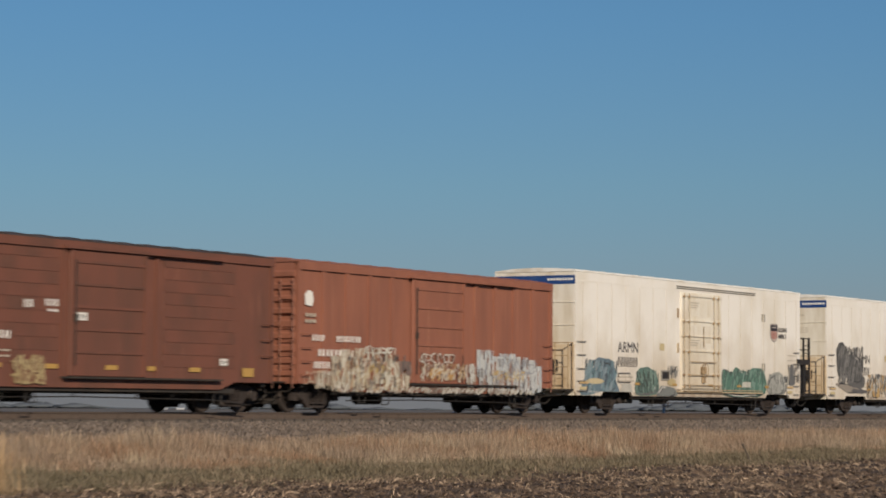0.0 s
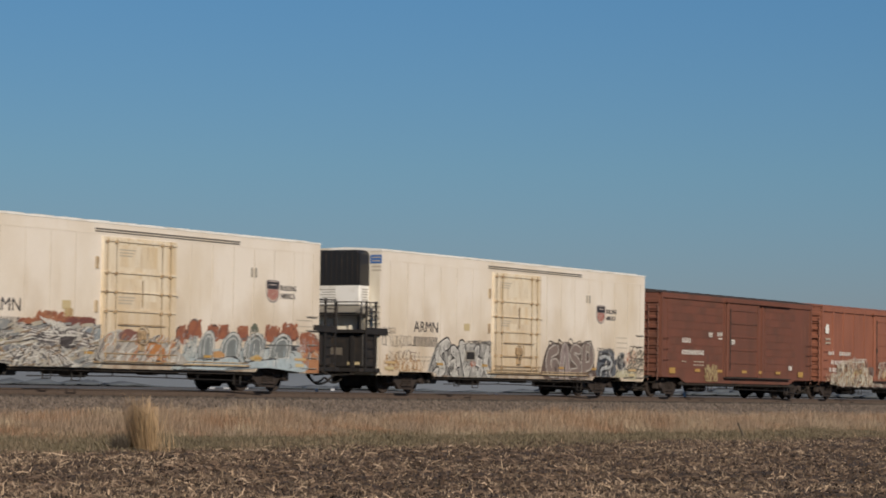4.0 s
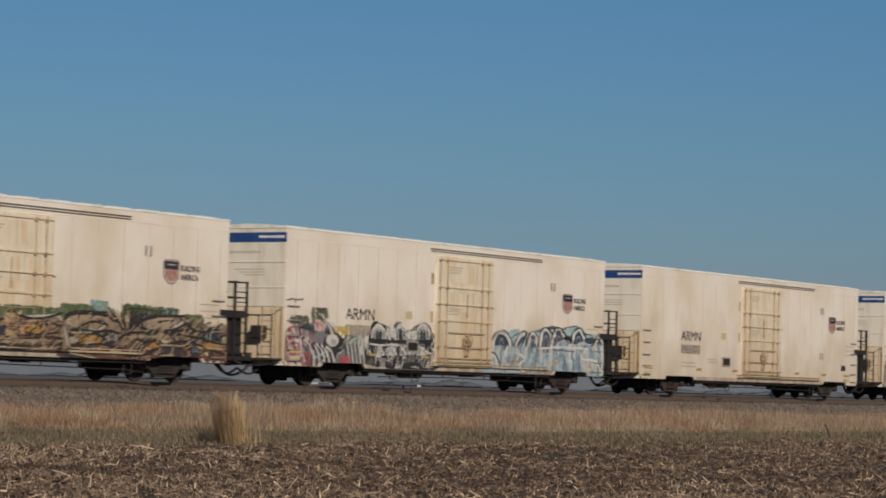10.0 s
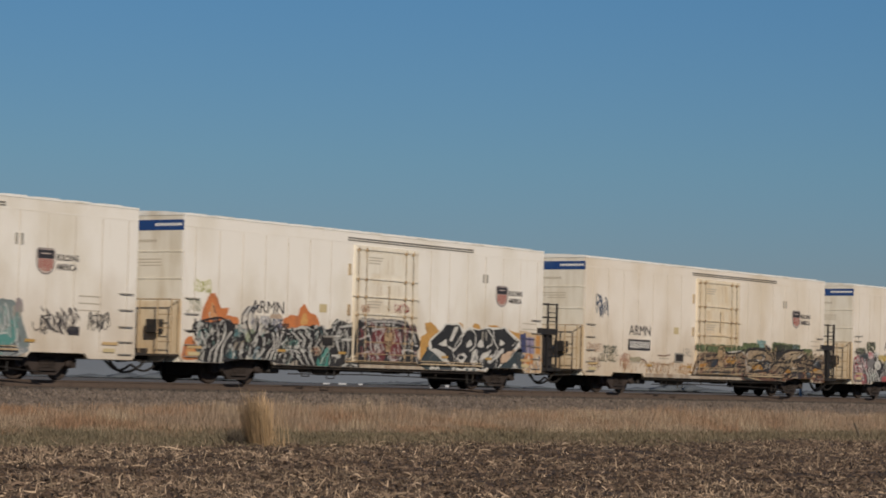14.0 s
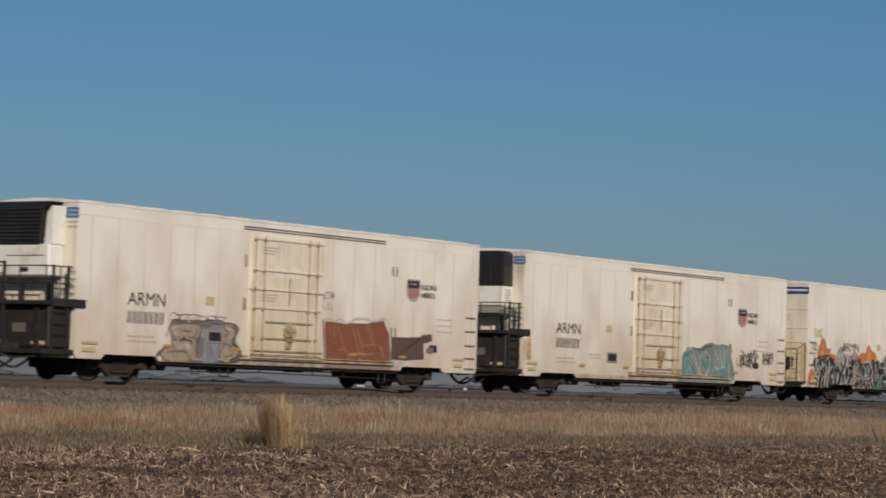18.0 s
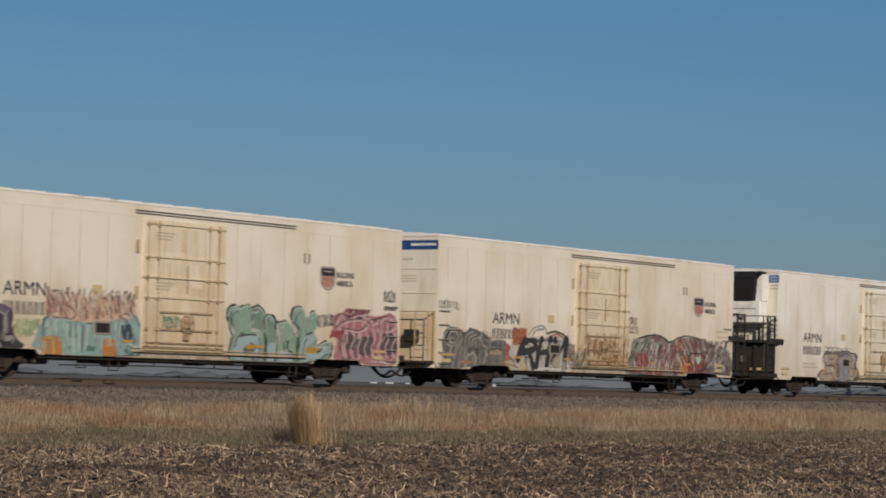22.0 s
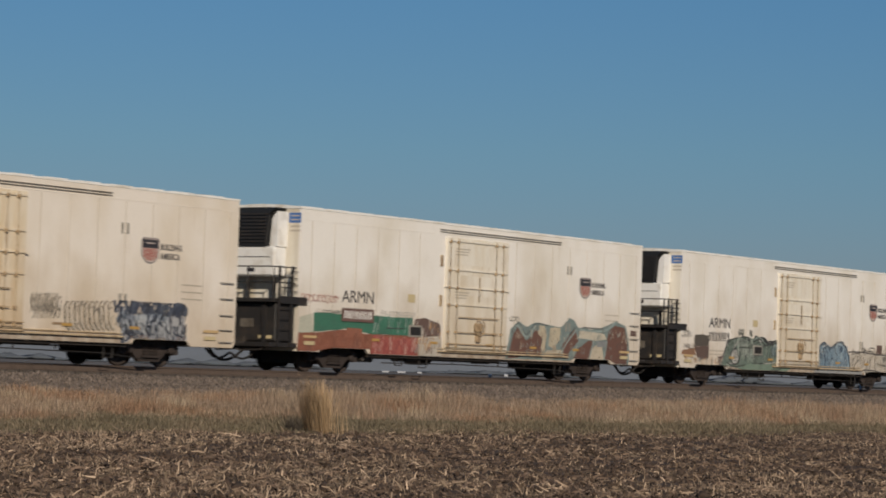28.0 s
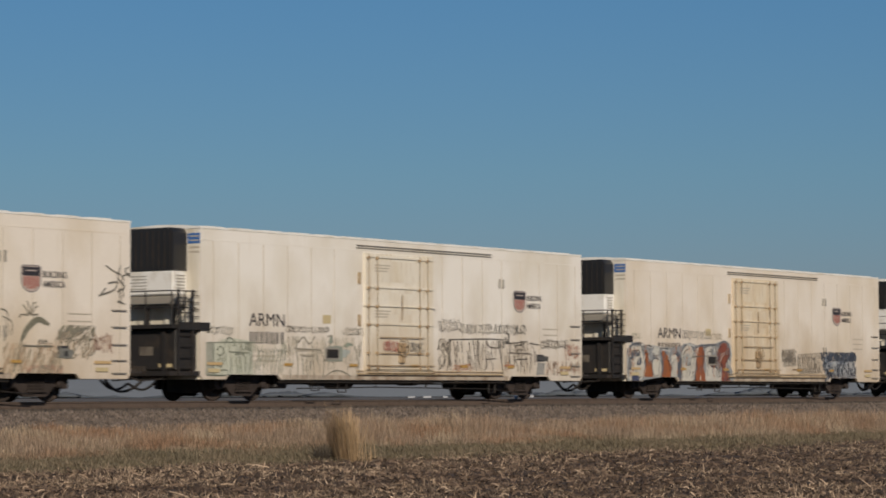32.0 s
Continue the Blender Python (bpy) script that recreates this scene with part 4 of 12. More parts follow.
def reefer(unit_left, style, paint_mat):
    """A long white refrigerated boxcar; the same car stands either way round."""
    car = empty("refrigerated_boxcar", "", "freight car")
    x0, x1 = (1.90, 21.90) if unit_left else (1.02, 21.02)
    off = -.14 if unit_left else .10
    y = -SIDE
    # walls: the sill steps up over the trucks
    def sill(a, b):
        return [(a, .74), (a + .1, .62), (3.0, .62), (3.15, .76), (5.35, .76), (5.5, .62), (17.43, .62), (17.58, .76), (19.78, .76), (19.93, .62), (b - .1, .62), (b, .74), (b, 4.93), (a, 4.93)]
    for s in (-1, 1):
        bm = bmesh.new()
        prism(bm, sill(x0, x1), *sorted((s * SIDE, s * (SIDE - .08))))
        part("side_wall", bm, paint_mat, car)
        bm = bmesh.new()
        box(bm, 5.56, 17.38, *sorted((s * SIDE, s * (SIDE + .007))), .626, .762)
        part("sill_plate", bm, M["sill"], car, "grimy steel sill plate")
        x = x0 + .55
        while x < x1 - .3:
            if not 8.9 < x < 13.6:
                bm = bmesh.new()
                box(bm, x - .014, x + .014, *sorted((s * SIDE, s * (SIDE + .006))), .80, 4.58)
                part("panel_seam", bm, M["seam"], car)
            x += 1.12
        bm = bmesh.new()
        box(bm, x0 + .01, x1 - .01, *sorted((s * SIDE, s * (SIDE + .007))), 4.60, 4.62)
        part("eave_trim", bm, paint_mat, car)
    for s, xw in ((-1, x0), (1, x1)):
        bm = bmesh.new()
        box(bm, *sorted((xw, xw - s * .1)), -SIDE + .081, SIDE - .081, .62, 4.93)
        part("end_wall", bm, M["end"], car)
    bm = bmesh.new()
    prism(bm, [(-1.615, 4.931), (-1.60, 4.985), (-.9, 5.05), (0, 5.08), (.9, 5.05), (1.60, 4.985), (1.615, 4.931)], x0 - .02, x1 + .02, 'x')
    part("roof", bm, M["roof"], car)
    bm = bmesh.new()
    k = x0 + 1.0
    while k < x1 - .5:
        prism(bm, [(-1.58, 4.99), (-.9, 5.055), (0, 5.085), (.9, 5.055), (1.58, 4.99), (1.58, 5.01), (.9, 5.075), (0, 5.105), (-.9, 5.075), (-1.58, 5.01)], k, k + .07, 'x')
        k += 1.3
    part("roof_rib", bm, M["roof"], car)
    # plug door with its tracks and locking gear
    door_mat = M["door"] if paint_mat == M["cream"] else M["door_pale"]
    dx0, dx1 = 9.50, 13.10
    door = None
    bm = bmesh.new()
    box(bm, dx0, dx1, y - .06, y + .02, .80, 4.55, .02)
    door = part("door", bm, door_mat, car, "rust-stained cream plug door")
    bm = bmesh.new()
    for z in (4.44, 3.50, 2.36, .98):
        box(bm, dx0 + .05, dx1 - .05, y - .10, y - .061, z - .03, z + .03)
    part("door_rib", bm, door_mat, door)
    bm = bmesh.new()
    box(bm, dx0 - .06, dx1 + .06, y - .11, y - .061, 2.90, 2.93)
    part("belt_rail", bm, door_mat, door)
    for xr in (dx0 + .14, dx0 + .58, dx1 - .80, dx1 - .38):
        bm = bmesh.new()
        tube(bm, [(xr, y - .12, .82), (xr, y - .12, 4.52)], .012, 6)
        part("lock_rod", bm, M["thin_rod"], door)
    for xr in (dx0 + .14, dx0 + .58, dx1 - .80, dx1 - .38):
        for z in (4.40, 3.46, 2.90, 2.32, 1.45, 1.00):
            bm = bmesh.new()
            box(bm, xr - .05, xr + .05, y - .14, y - .061, z - .045, z + .045, .01)
            part("rod_guide", bm, M["rod"], door)
    bm = bmesh.new()
    tube(bm, [(11.35, y - .12, 2.5), (11.35, y - .12, 3.3)], .016, 6)
    tube(bm, [(10.2, y - .13, 1.95), (12.5, y - .13, 1.95)], .016, 6)
    tube(bm, [(10.2, y - .13, 1.45), (12.5, y - .13, 1.45)], .016, 6)
    part("operating_bar", bm, M["rod"], door)
    bm = bmesh.new()
    box(bm, 11.15, 11.55, y - .16, y - .061, 1.50, 1.78, .02)
    box(bm, 11.22, 11.48, y - .15, y - .061, 1.15, 1.40, .02)
    part("gear_box", bm, M["rod"], door)
    bm = bmesh.new()
    for k in range(5):
        a = k * math.tau / 5 + .3
        tube(bm, [(11.35, y - .18, 1.64), (11.35 + .27 * math.cos(a), y - .18, 1.64 + .27 * math.sin(a))], .014, 5)
    tube(bm, [(11.35 + .28 * math.cos(k * math.tau / 14), y - .18, 1.64 + .28 * math.sin(k * math.tau / 14)) for k in range(15)], .016, 5)
    part("hand_wheel", bm, M["rod"], door, "rusty door hand wheel")
    for z in (4.0, 3.0):
        bm = bmesh.new()
        box(bm, dx0 + .80, dx1 - 1.0, y - .0625, y - .0605, z - .33, z + .33)
        part("door_panel", bm, door_mat, door)
    for zl in (4.16, 2.74):
        bm = bmesh.new()
        for k in range(3):
            plate(bm, 10.15 + off, 10.95 + off - .08 * k, zl - .09 * k, zl + .04 - .09 * k, y - .064)
        part("door_lettering", bm, M["faint"], door)
    bm = bmesh.new()
    # the lower bar is drawn for the shadow line under the track
    box(bm, 9.15, 16.40, y - .035, y, 4.678, 4.700)
    box(bm, 9.15, 16.40, y - .04, y, 4.752, 4.776)
    part("upper_track", bm, M["track_grey"], car, "grey steel door track over a bar for its shadow line")
    bm = bmesh.new()
    box(bm, 9.15, 17.0, y - .10, y, .785, .835)
    box(bm, 9.15, 17.0, y - .06, y, .885, .910)
    part("lower_track", bm, M["thin_rod"], car)
    bm = bmesh.new()
    for z0 in (.84, 1.07):
        tube(bm, [(dx0 + .05, y - .13, z0), (dx1 - .05, y - .13, z0)], .018, 6)
    part("door_sill_bar", bm, M["rod"], door)
    for x, z in ((9.28, 3.75), (9.28, 2.45)):
        bm = bmesh.new()
        box(bm, x - .07, x + .07, y - .03, y, z - .18, z + .18)
        part("door_stop", bm, M["thin_rod"], car)
    # vents, cards, marks
    for z in (3.82, 1.85):
        bm = bmesh.new()
        box(bm, 16.98 + off, 17.06 + off, y - .025, y, z - .15, z + .15)
        box(bm, 17.20 + off, 17.28 + off, y - .025, y, z - .15, z + .15)
        part("vent", bm, M["grey"], car)
    logo(car, 18.20 + off, 3.27)
    lettering(car, "reporting_mark", "ARMN", 4.17 + off, 5.80 + off, 2.19, 2.56, M["ink"], y - .012)
    bars(car, "number_marking", 4.15 + off, 5.78 + off, 1.67, 2.02, 7, M["ink"], gap=.34)
    bars(car, "data_marking", 4.2 + off, 5.4 + off, 1.28, 1.33, 5, M["faint"], gap=.2)
    bars(car, "capacity_marking", 4.2 + off, 5.5 + off, 1.14, 1.19, 6, M["faint"], gap=.2)
    bars(car, "data_marking", 6.4 + off, 7.3 + off, 1.46, 1.50, 1, M["faint"], gap=.0)
    bars(car, "data_marking", 6.5 + off, 7.3 + off, 1.34, 1.38, 1, M["faint"], gap=.0)
    bars(car, "data_marking", 19.6 + off, 20.5 + off, 1.95, 1.98, 1, M["faint"], gap=.0)
    bars(car, "data_marking", 19.6 + off, 20.5 + off, 2.15, 2.18, 1, M["faint"], gap=.0)
    bars(car, "data_marking", 19.6 + off, 20.5 + off, 2.35, 2.38, 1, M["faint"], gap=.0)
    bm = bmesh.new()
    plate(bm, 7.62 + off, 8.02 + off, 2.32, 2.58, y - .010)
    part("card", bm, M["yellow_card"], car, "faded yellow placard")
    bm = bmesh.new()
    plate(bm, 19.2 + off, 19.65 + off, 1.26, 1.5, y - .011)
    part("data_plate", bm, M["ink"], car, "small black data plate")
    bm = bmesh.new()
    box(bm, 7.70 + off, 8.42 + off, y - .035, y, 1.22, 1.60, .01)
    part("access_frame", bm, M["grey"], car)
    bm = bmesh.new()
    box(bm, 7.78 + off, 8.34 + off, y - .042, y - .036, 1.28, 1.54)
    part("access_hatch", bm, M["black"], car, "black access hatch")
    for k, xs in enumerate((x0 + .25, 5.6, 8.75, 11.9, 14.6, 17.3, x1 - 1.45)):
        bm = bmesh.new()
        end = k in (0, 6)
        plate(bm, xs, xs + (.66 if end else .40), 1.03, 1.11, y - (.066 if k == 3 else .040))
        part("reflector", bm, M["orange_sticker"] if end else M["yellow_sticker"], car)
    for xa, xb in ((x1 - 1.4, x1 - .9), (x0 + .28, x0 + .8)):
        bm = bmesh.new()
        plate(bm, xa, xb, .82, .93, y - .040)
        part("yellow_stripe", bm, M["yellow_card"], car)
    zs = (2.50, 2.04, 1.56, 1.13, .78)
    rungs(car, x1 - .75, x1 - .2, zs, y - .06, M["grey"])
    rungs(car, x1 - .75, x1 - .2, zs, -y + .06, M["grey"])
    if not unit_left:
        rungs(car, x0 + .12, x0 + .70, zs, y - .06, M["grey"])
    else:
        rungs(car, x0 + .12, x0 + .70, zs, -y + .06, M["grey"])
    if unit_left:
        refrigeration_unit(car, x0, -1, style)
        plain_end(car, x1, 1)
    else:
        plain_end(car, x0, -1)
        refrigeration_unit(car, x1, 1, style)
    underframe(car, .75, PITCH - .75)
    truck_at(car, 4.25)
    truck_at(car, PITCH - 4.25)
    coupler(car, .02, -1)
    coupler(car, PITCH - .02, 1)
    return car


BOX_PITCH = 16.87


def boxcar(style, paint_mat, roof_mat):
    """A short brown boxcar: ribbed by posts or by pressed panels."""
    car = empty("brown_boxcar", "", "freight car")
    x0, x1, y = .52, 16.12, -SIDE + .03
    for s in (-1, 1):
        bm = bmesh.new()
        ys = sorted((s * (SIDE - .03), s * (SIDE - .10)))
        prism(bm, [(x0, .84), (2.3, .84), (2.85, .63), (13.6, .63), (14.3, .84), (x1, .84), (x1, 4.26), (x0, 4.26)], *ys)
        part("side_wall", bm, paint_mat, car)
        o = s * (SIDE - .03)
        if style == "posts":
            for k in range(13):
                x = x0 + .08 + (x1 - x0 - .16) * k / 12
                if 6.7 < x < 10.2:
                    continue
                bm = bmesh.new()
                prism(bm, [(x - .09, .70 if 2.9 < x < 13.5 else .86), (x - .09, 4.18), (x + .09, 4.18), (x + .09, .70 if 2.9 < x < 13.5 else .86)], *sorted((o, o + s * .05)))
                part("side_post", bm, paint_mat, car)
        else:
            for a, b in ((1.1, 6.55), (10.9, 14.3)):
                for k in range(9):
                    z = 1.22 + k * .335
                    bm = bmesh.new()
                    prism(bm, [(a + .06, z), (a, z + .15), (a + .06, z + .31), (b - .06, z + .31), (b, z + .15), (b - .06, z)], *sorted((o, o + s * .014)))
                    part("pressed_panel", bm, paint_mat, car)
            for x in (x0 + .02, 6.62, 10.55, x1 - .14):
                bm = bmesh.new()
                box(bm, x, x + .12, *sorted((o, o + s * .06)), .86, 4.2)
                part("side_post", bm, paint_mat, car)
        bm = bmesh.new()
        box(bm, x0, x1, *sorted((o - s * .02, o + s * .07)), 4.16, 4.375)
        part("roof_rail", bm, paint_mat, car)
    for s, xw in ((-1, x0), (1, x1)):
        bm = bmesh.new()
        box(bm, *sorted((xw, xw - s * .08)), -SIDE + .12, SIDE - .12, .84, 4.40)
        part("end_wall", bm, paint_mat, car)
        for k in range(9):
            z = 1.02 + k * .36
            bm = bmesh.new()
            prism(bm, [(xw, z), (xw + s * .07, z + .06), (xw + s * .07, z + .18), (xw, z + .24)], -1.5, 1.5)
            part("end_corrugation", bm, paint_mat, car)
        bm = bmesh.new()
        for yy in (-1.5, -1.06):
            tube(bm, [(xw + s * .12, yy, .7), (xw + s * .12, yy, 3.9 if s < 0 else 2.4)], .02, 5)
        ladder = part("end_ladder", bm, paint_mat, car)
        for k in range(8):
            bm = bmesh.new()
            tube(bm, [(xw + s * .12, -1.5, .9 + .4 * k), (xw + s * .12, -1.06, .9 + .4 * k)], .016, 5)
            part("rung", bm, paint_mat, ladder)
        bm = bmesh.new()
        box(bm, *sorted((xw, xw + s * .35)), -1.2, 1.2, .86, .90)
        part("crossover_step", bm, M["black"], car)
    bm = bmesh.new()
    for k in range(7):
        plate_y = -1.46 + k * .17
        box(bm, x0 - .008, x0 - .004, plate_y, plate_y + .11, 4.02, 4.12)
    part("end_number_marking", bm, M["white_ink"], car)
    bm = bmesh.new()
    prism(bm, [(-1.64, 4.376), (-1.64, 4.40), (-.9, 4.51), (0, 4.56), (.9, 4.51), (1.64, 4.40), (1.64, 4.376)], x0 - .03, x1 + .03, 'x')
    part("roof", bm, roof_mat, car)
    bm = bmesh.new()
    for k in range(14):
        x = x0 + .4 + k * (x1 - x0 - .9) / 13
        prism(bm, [(-1.62, 4.404), (-.9, 4.515), (0, 4.565), (.9, 4.515), (1.62, 4.404), (1.62, 4.425), (.9, 4.535), (0, 4.585), (-.9, 4.535), (-1.62, 4.425)], x, x + .07, 'x')
    part("roof_rib", bm, roof_mat, car)
    # sliding door
    bm = bmesh.new()
    box(bm, 6.85, 10.05, y - .10, y - .01, .92, 4.16, .015)
    door = part("door", bm, paint_mat, car, "brown ribbed sliding door")
    for k in range(5):
        bm = bmesh.new()
        z = 1.5 + k * .58
        prism(bm, [(6.95, z), (6.95, z + .07), (9.95, z + .07), (9.95, z)], y - .13, y - .101)
        part("door_rib", bm, paint_mat, door)
    for x in (6.88, 9.94):
        bm = bmesh.new()
        box(bm, x, x + .09, y - .14, y - .101, .94, 4.14)
        part("door_post", bm, paint_mat, door)
    bm = bmesh.new()
    tube(bm, [(7.0, y - .16, 1.2), (7.0, y - .16, 3.9)], .02, 6)
    box(bm, 6.93, 7.07, y - .18, y - .141, 2.3, 2.5)
    part("door_latch", bm, M["under"], door)
    bm = bmesh.new()
    box(bm, 6.6, 13.5, y - .17, y, .86, .91)
    part("lower_track", bm, M["under"], car)
    bm = bmesh.new()
    box(bm, 6.6, 13.5, y - .18, y, 4.17, 4.255)
    part("upper_track", bm, paint_mat, car)
    zs = (2.3, 1.9, 1.5, 1.1) if style == "posts" else (2.5, 2.05, 1.6)
    for a in (x0 + .12, x1 - .62):
        rungs(car, a, a + .5, zs, y - .12, paint_mat)
    underframe(car, .6, BOX_PITCH - .6, False)
    bm = bmesh.new()
    lathe(bm, [(-.9, .02), (-.88, .16), (-.8, .2), (.0, .2), (.08, .16), (.1, .02)], (6.2, 0, .45), 14)
    part("air_reservoir", bm, M["under"], car)
    truck_at(car, 2.15)
    truck_at(car, BOX_PITCH - 2.15)
    coupler(car, .02, -1)
    coupler(car, BOX_PITCH - .02, 1)
    return car


# ---------------------------------------------------------------- graffiti
def smooth(pts, per=4):
    """A rounded line through a few points."""
    out = []
    n = len(pts)
    for i in range(n - 1):
        p0, p1, p2, p3 = pts[max(i - 1, 0)], pts[i], pts[i + 1], pts[min(i + 2, n - 1)]
        for k in range(per):
            t = k / per
            out.append(tuple(.5 * (2 * b + (c - a) * t + (2 * a - 5 * b + 4 * c - d) * t * t + (3 * b - a - 3 * c + d) * t ** 3) for a, b, c, d in zip(p0, p1, p2, p3)))
    return out + [pts[-1]]


def rounded(pts, per=4):
    """A rounded closed outline through a few corners."""
    out, n = [], len(pts)
    for i in range(n):
        p0, p1, p2, p3 = pts[i - 1], pts[i], pts[(i + 1) % n], pts[(i + 2) % n]
        for k in range(per):
            t = k / per
            out.append(tuple(.5 * (2 * b + (c - a) * t + (2 * a - 5 * b + 4 * c - d) * t * t + (3 * b - a - 3 * c + d) * t ** 3) for a, b, c, d in zip(p0, p1, p2, p3)))
    return out


class Spray:
    """One sprayed piece on the side of a car: fills, strokes and hatching in thin layers, in metres along the car and above the rail."""

    TONES = ((.035, .032, .034), (.13, .12, .12), (.5, .48, .45))

    def __init__(self, car, seed, label, y=None):
        self.car, self.label, self.rnd = car, label, random.Random(seed)
        self.on_wall = y is None
        self.y = -SIDE - .013 if y is None else y
        self.bm, self.mats, self.slots = bmesh.new(), [], {}

    def slot(self, colour):
        if colour not in self.slots:
            self.slots[colour] = len(self.mats)
            self.mats.append(paint(*colour))
        self.y -= .00004
        return self.slots[colour]

    def area(self, colour, pts, soft=4):
        r = self.rnd
        edge = rounded(pts, 3) if soft > 1 else [(a[0] + (b[0] - a[0]) * k / 4, a[1] + (b[1] - a[1]) * k / 4) for a, b in zip(pts, [*pts[1:], pts[0]]) for k in range(4)]
        rough = .035 if soft > 1 else .018
        edge = [(x + r.uniform(-rough, rough), z + r.uniform(-rough, rough)) for x, z in edge]
        patch(self.bm, edge, self.y, self.slot(colour))
        xs, zs = [e[0] for e in edge], [e[1] for e in edge]
        wide, tall, n = max(xs) - min(xs), max(zs) - min(zs), len(edge)
        if soft < 2 or wide < .45 or tall < .3:
            return
        # broken contour strokes that follow the outline inside it
        cx, cz = sum(xs) / n, sum(zs) / n
        for k in range(min(3 + int((wide + tall) * .9), 9)):
            tone = self.TONES[0 if r.random() < .5 else r.randrange(1, 3)]
            shrink, first = r.uniform(.68, .98), r.randrange(n)
            way = [edge[(first + i) % n] for i in range(max(4, int(n * r.uniform(.15, .32))))]
            ribbon(self.bm, [(cx + (x - cx) * shrink, cz + (z - cz) * shrink) for x, z in way], r.uniform(.03, .055), self.y, self.slot(tone))

    def oval(self, colour, x, z, rx, rz):
        pts = [(x + rx * math.cos(k * math.tau / 16), z + rz * math.sin(k * math.tau / 16)) for k in range(16)]
        patch(self.bm, pts, self.y, self.slot(colour))

    def line(self, colour, w, pts, soft=4):
        ribbon(self.bm, smooth(pts, soft) if soft > 1 else pts, w * self.rnd.uniform(.85, 1.15), self.y, self.slot(colour))

    def ring(self, colour, w, pts, soft=4):
        path = rounded(pts, soft) if soft > 1 else list(pts)
        ribbon(self.bm, path + path[:2], w, self.y, self.slot(colour))

    def stem(self, colour, w, pts, rims=(), soft=4):
        """A broad stroke with round ends, over wider rims."""
        path = smooth(pts, soft) if soft > 1 else pts
        for extra, tone in (*rims, (0, colour)):
            mat, wide = self.slot(tone), w + 2 * extra
            ribbon(self.bm, path, wide, self.y, mat)
            for px, pz in (path[0], path[-1]):
                self.y -= .00004
                patch(self.bm, [(px + wide * .5 * math.cos(q * math.tau / 10), pz + wide * .5 * math.sin(q * math.tau / 10)) for q in range(10)], self.y, mat)

    def hatch(self, colours, n, x0, x1, z0, z1, lean=0.0, w=.05, long=.5, wild=.15):
        """Short brushed strokes side by side."""
        r = self.rnd
        for k in range(int(n * 1.8)):
            tall = long * r.uniform(.45, 1.0)
            slope = lean + r.uniform(-wild, wild)
            dz = tall / math.hypot(1, slope)
            x, z = r.uniform(x0, x1), r.uniform(z0, max(z0 + .02, z1 - dz * .6))
            bow = r.uniform(-.12, .12) * tall
            pts = [(x, z), (x + slope * dz * .5 + bow, z + dz * .5), (x + slope * dz, z + dz)]
            pts = [(min(max(px, x0), x1), min(max(pz, z0), z1)) for px, pz in pts]
            if abs(pts[0][0] - pts[2][0]) + abs(pts[0][1] - pts[2][1]) > .04:
                ribbon(self.bm, smooth(pts, 2), w * r.uniform(.55, 1.25), self.y, self.slot(colours[k % len(colours)]))

    def scrawl(self, colour, n, x0, x1, z0, z1, w=.03):
        """Quick looped handwriting that spells nothing."""
        r = self.rnd
        cell = (x1 - x0) / n
        for k in range(n):
            cx = x0 + (k + .5) * cell
            pts, th, turn = [], r.uniform(0, 6.3), r.choice((-1, 1)) * r.uniform(1.2, 2.2)
            for i in range(r.randint(4, 6)):
                th += turn * r.uniform(.7, 1.3)
                pts.append((cx + cell * (.62 * math.cos(th) + .1 * i - .2), (z0 + z1) / 2 + (z1 - z0) * .5 * math.sin(th) * r.uniform(.6, 1.0)))
            ribbon(self.bm, smooth(pts, 3), w * r.uniform(.5, .85), self.y, self.slot(colour))

    def finish(self):
        span = SPAN.get(self.car.name)
        for v in self.bm.verts:
            if span:
                # no paint past the ends of the car or under its door
                v.co.x, v.co.z = min(max(v.co.x, span[0]), span[1]), max(v.co.z, .80 if not self.on_wall else 0)
            if self.on_wall:
                # the paint ends where the sill steps up
                v.co.z = max(v.co.z, .77 if 2.95 < v.co.x < 5.55 or 17.38 < v.co.x < 19.98 else .635)
        return tagged(part("graffiti", self.bm, self.mats, self.car, self.label), kind="stuff")


# ---------------------------------------------------------------- the train, car by car
K, WH = (.025, .022, .025), (.68, .66, .62)
DOOR_Y = -SIDE - .115

TEMPLATES = {
    "plain_white": reefer(False, "fins", M["white"]),
    "plain_cream": reefer(False, "fins", M["cream"]),
    "fins_cream": reefer(True, "fins", M["cream"]),
    "fins_white": reefer(True, "fins", M["white"]),
    "grille_white": reefer(True, "grille", M["white"]),
    "posts": boxcar("posts", M["brown_a"], M["brown_a"]),
    "panels": boxcar("panels", M["brown_b"], M["roof_dark"]),
}
USED = set()
SPAN = {}           # where the side of each white car begins and ends


def car_of(kind, place, label):
    if kind in USED:
        car = copy_thing(TEMPLATES[kind], Matrix())
    else:
        USED.add(kind)
        car = TEMPLATES[kind]
    tagged(car, label, "freight car", "cars of the train")
    CARS.append((car, place))
    if "plain" in kind:
        SPAN[car.name] = (1.03, 21.01)
    elif "fins" in kind or "grille" in kind:
        SPAN[car.name] = (1.91, 21.89)
    return car


def place_of(n):
    return 77.655 - PITCH * (n - 6)


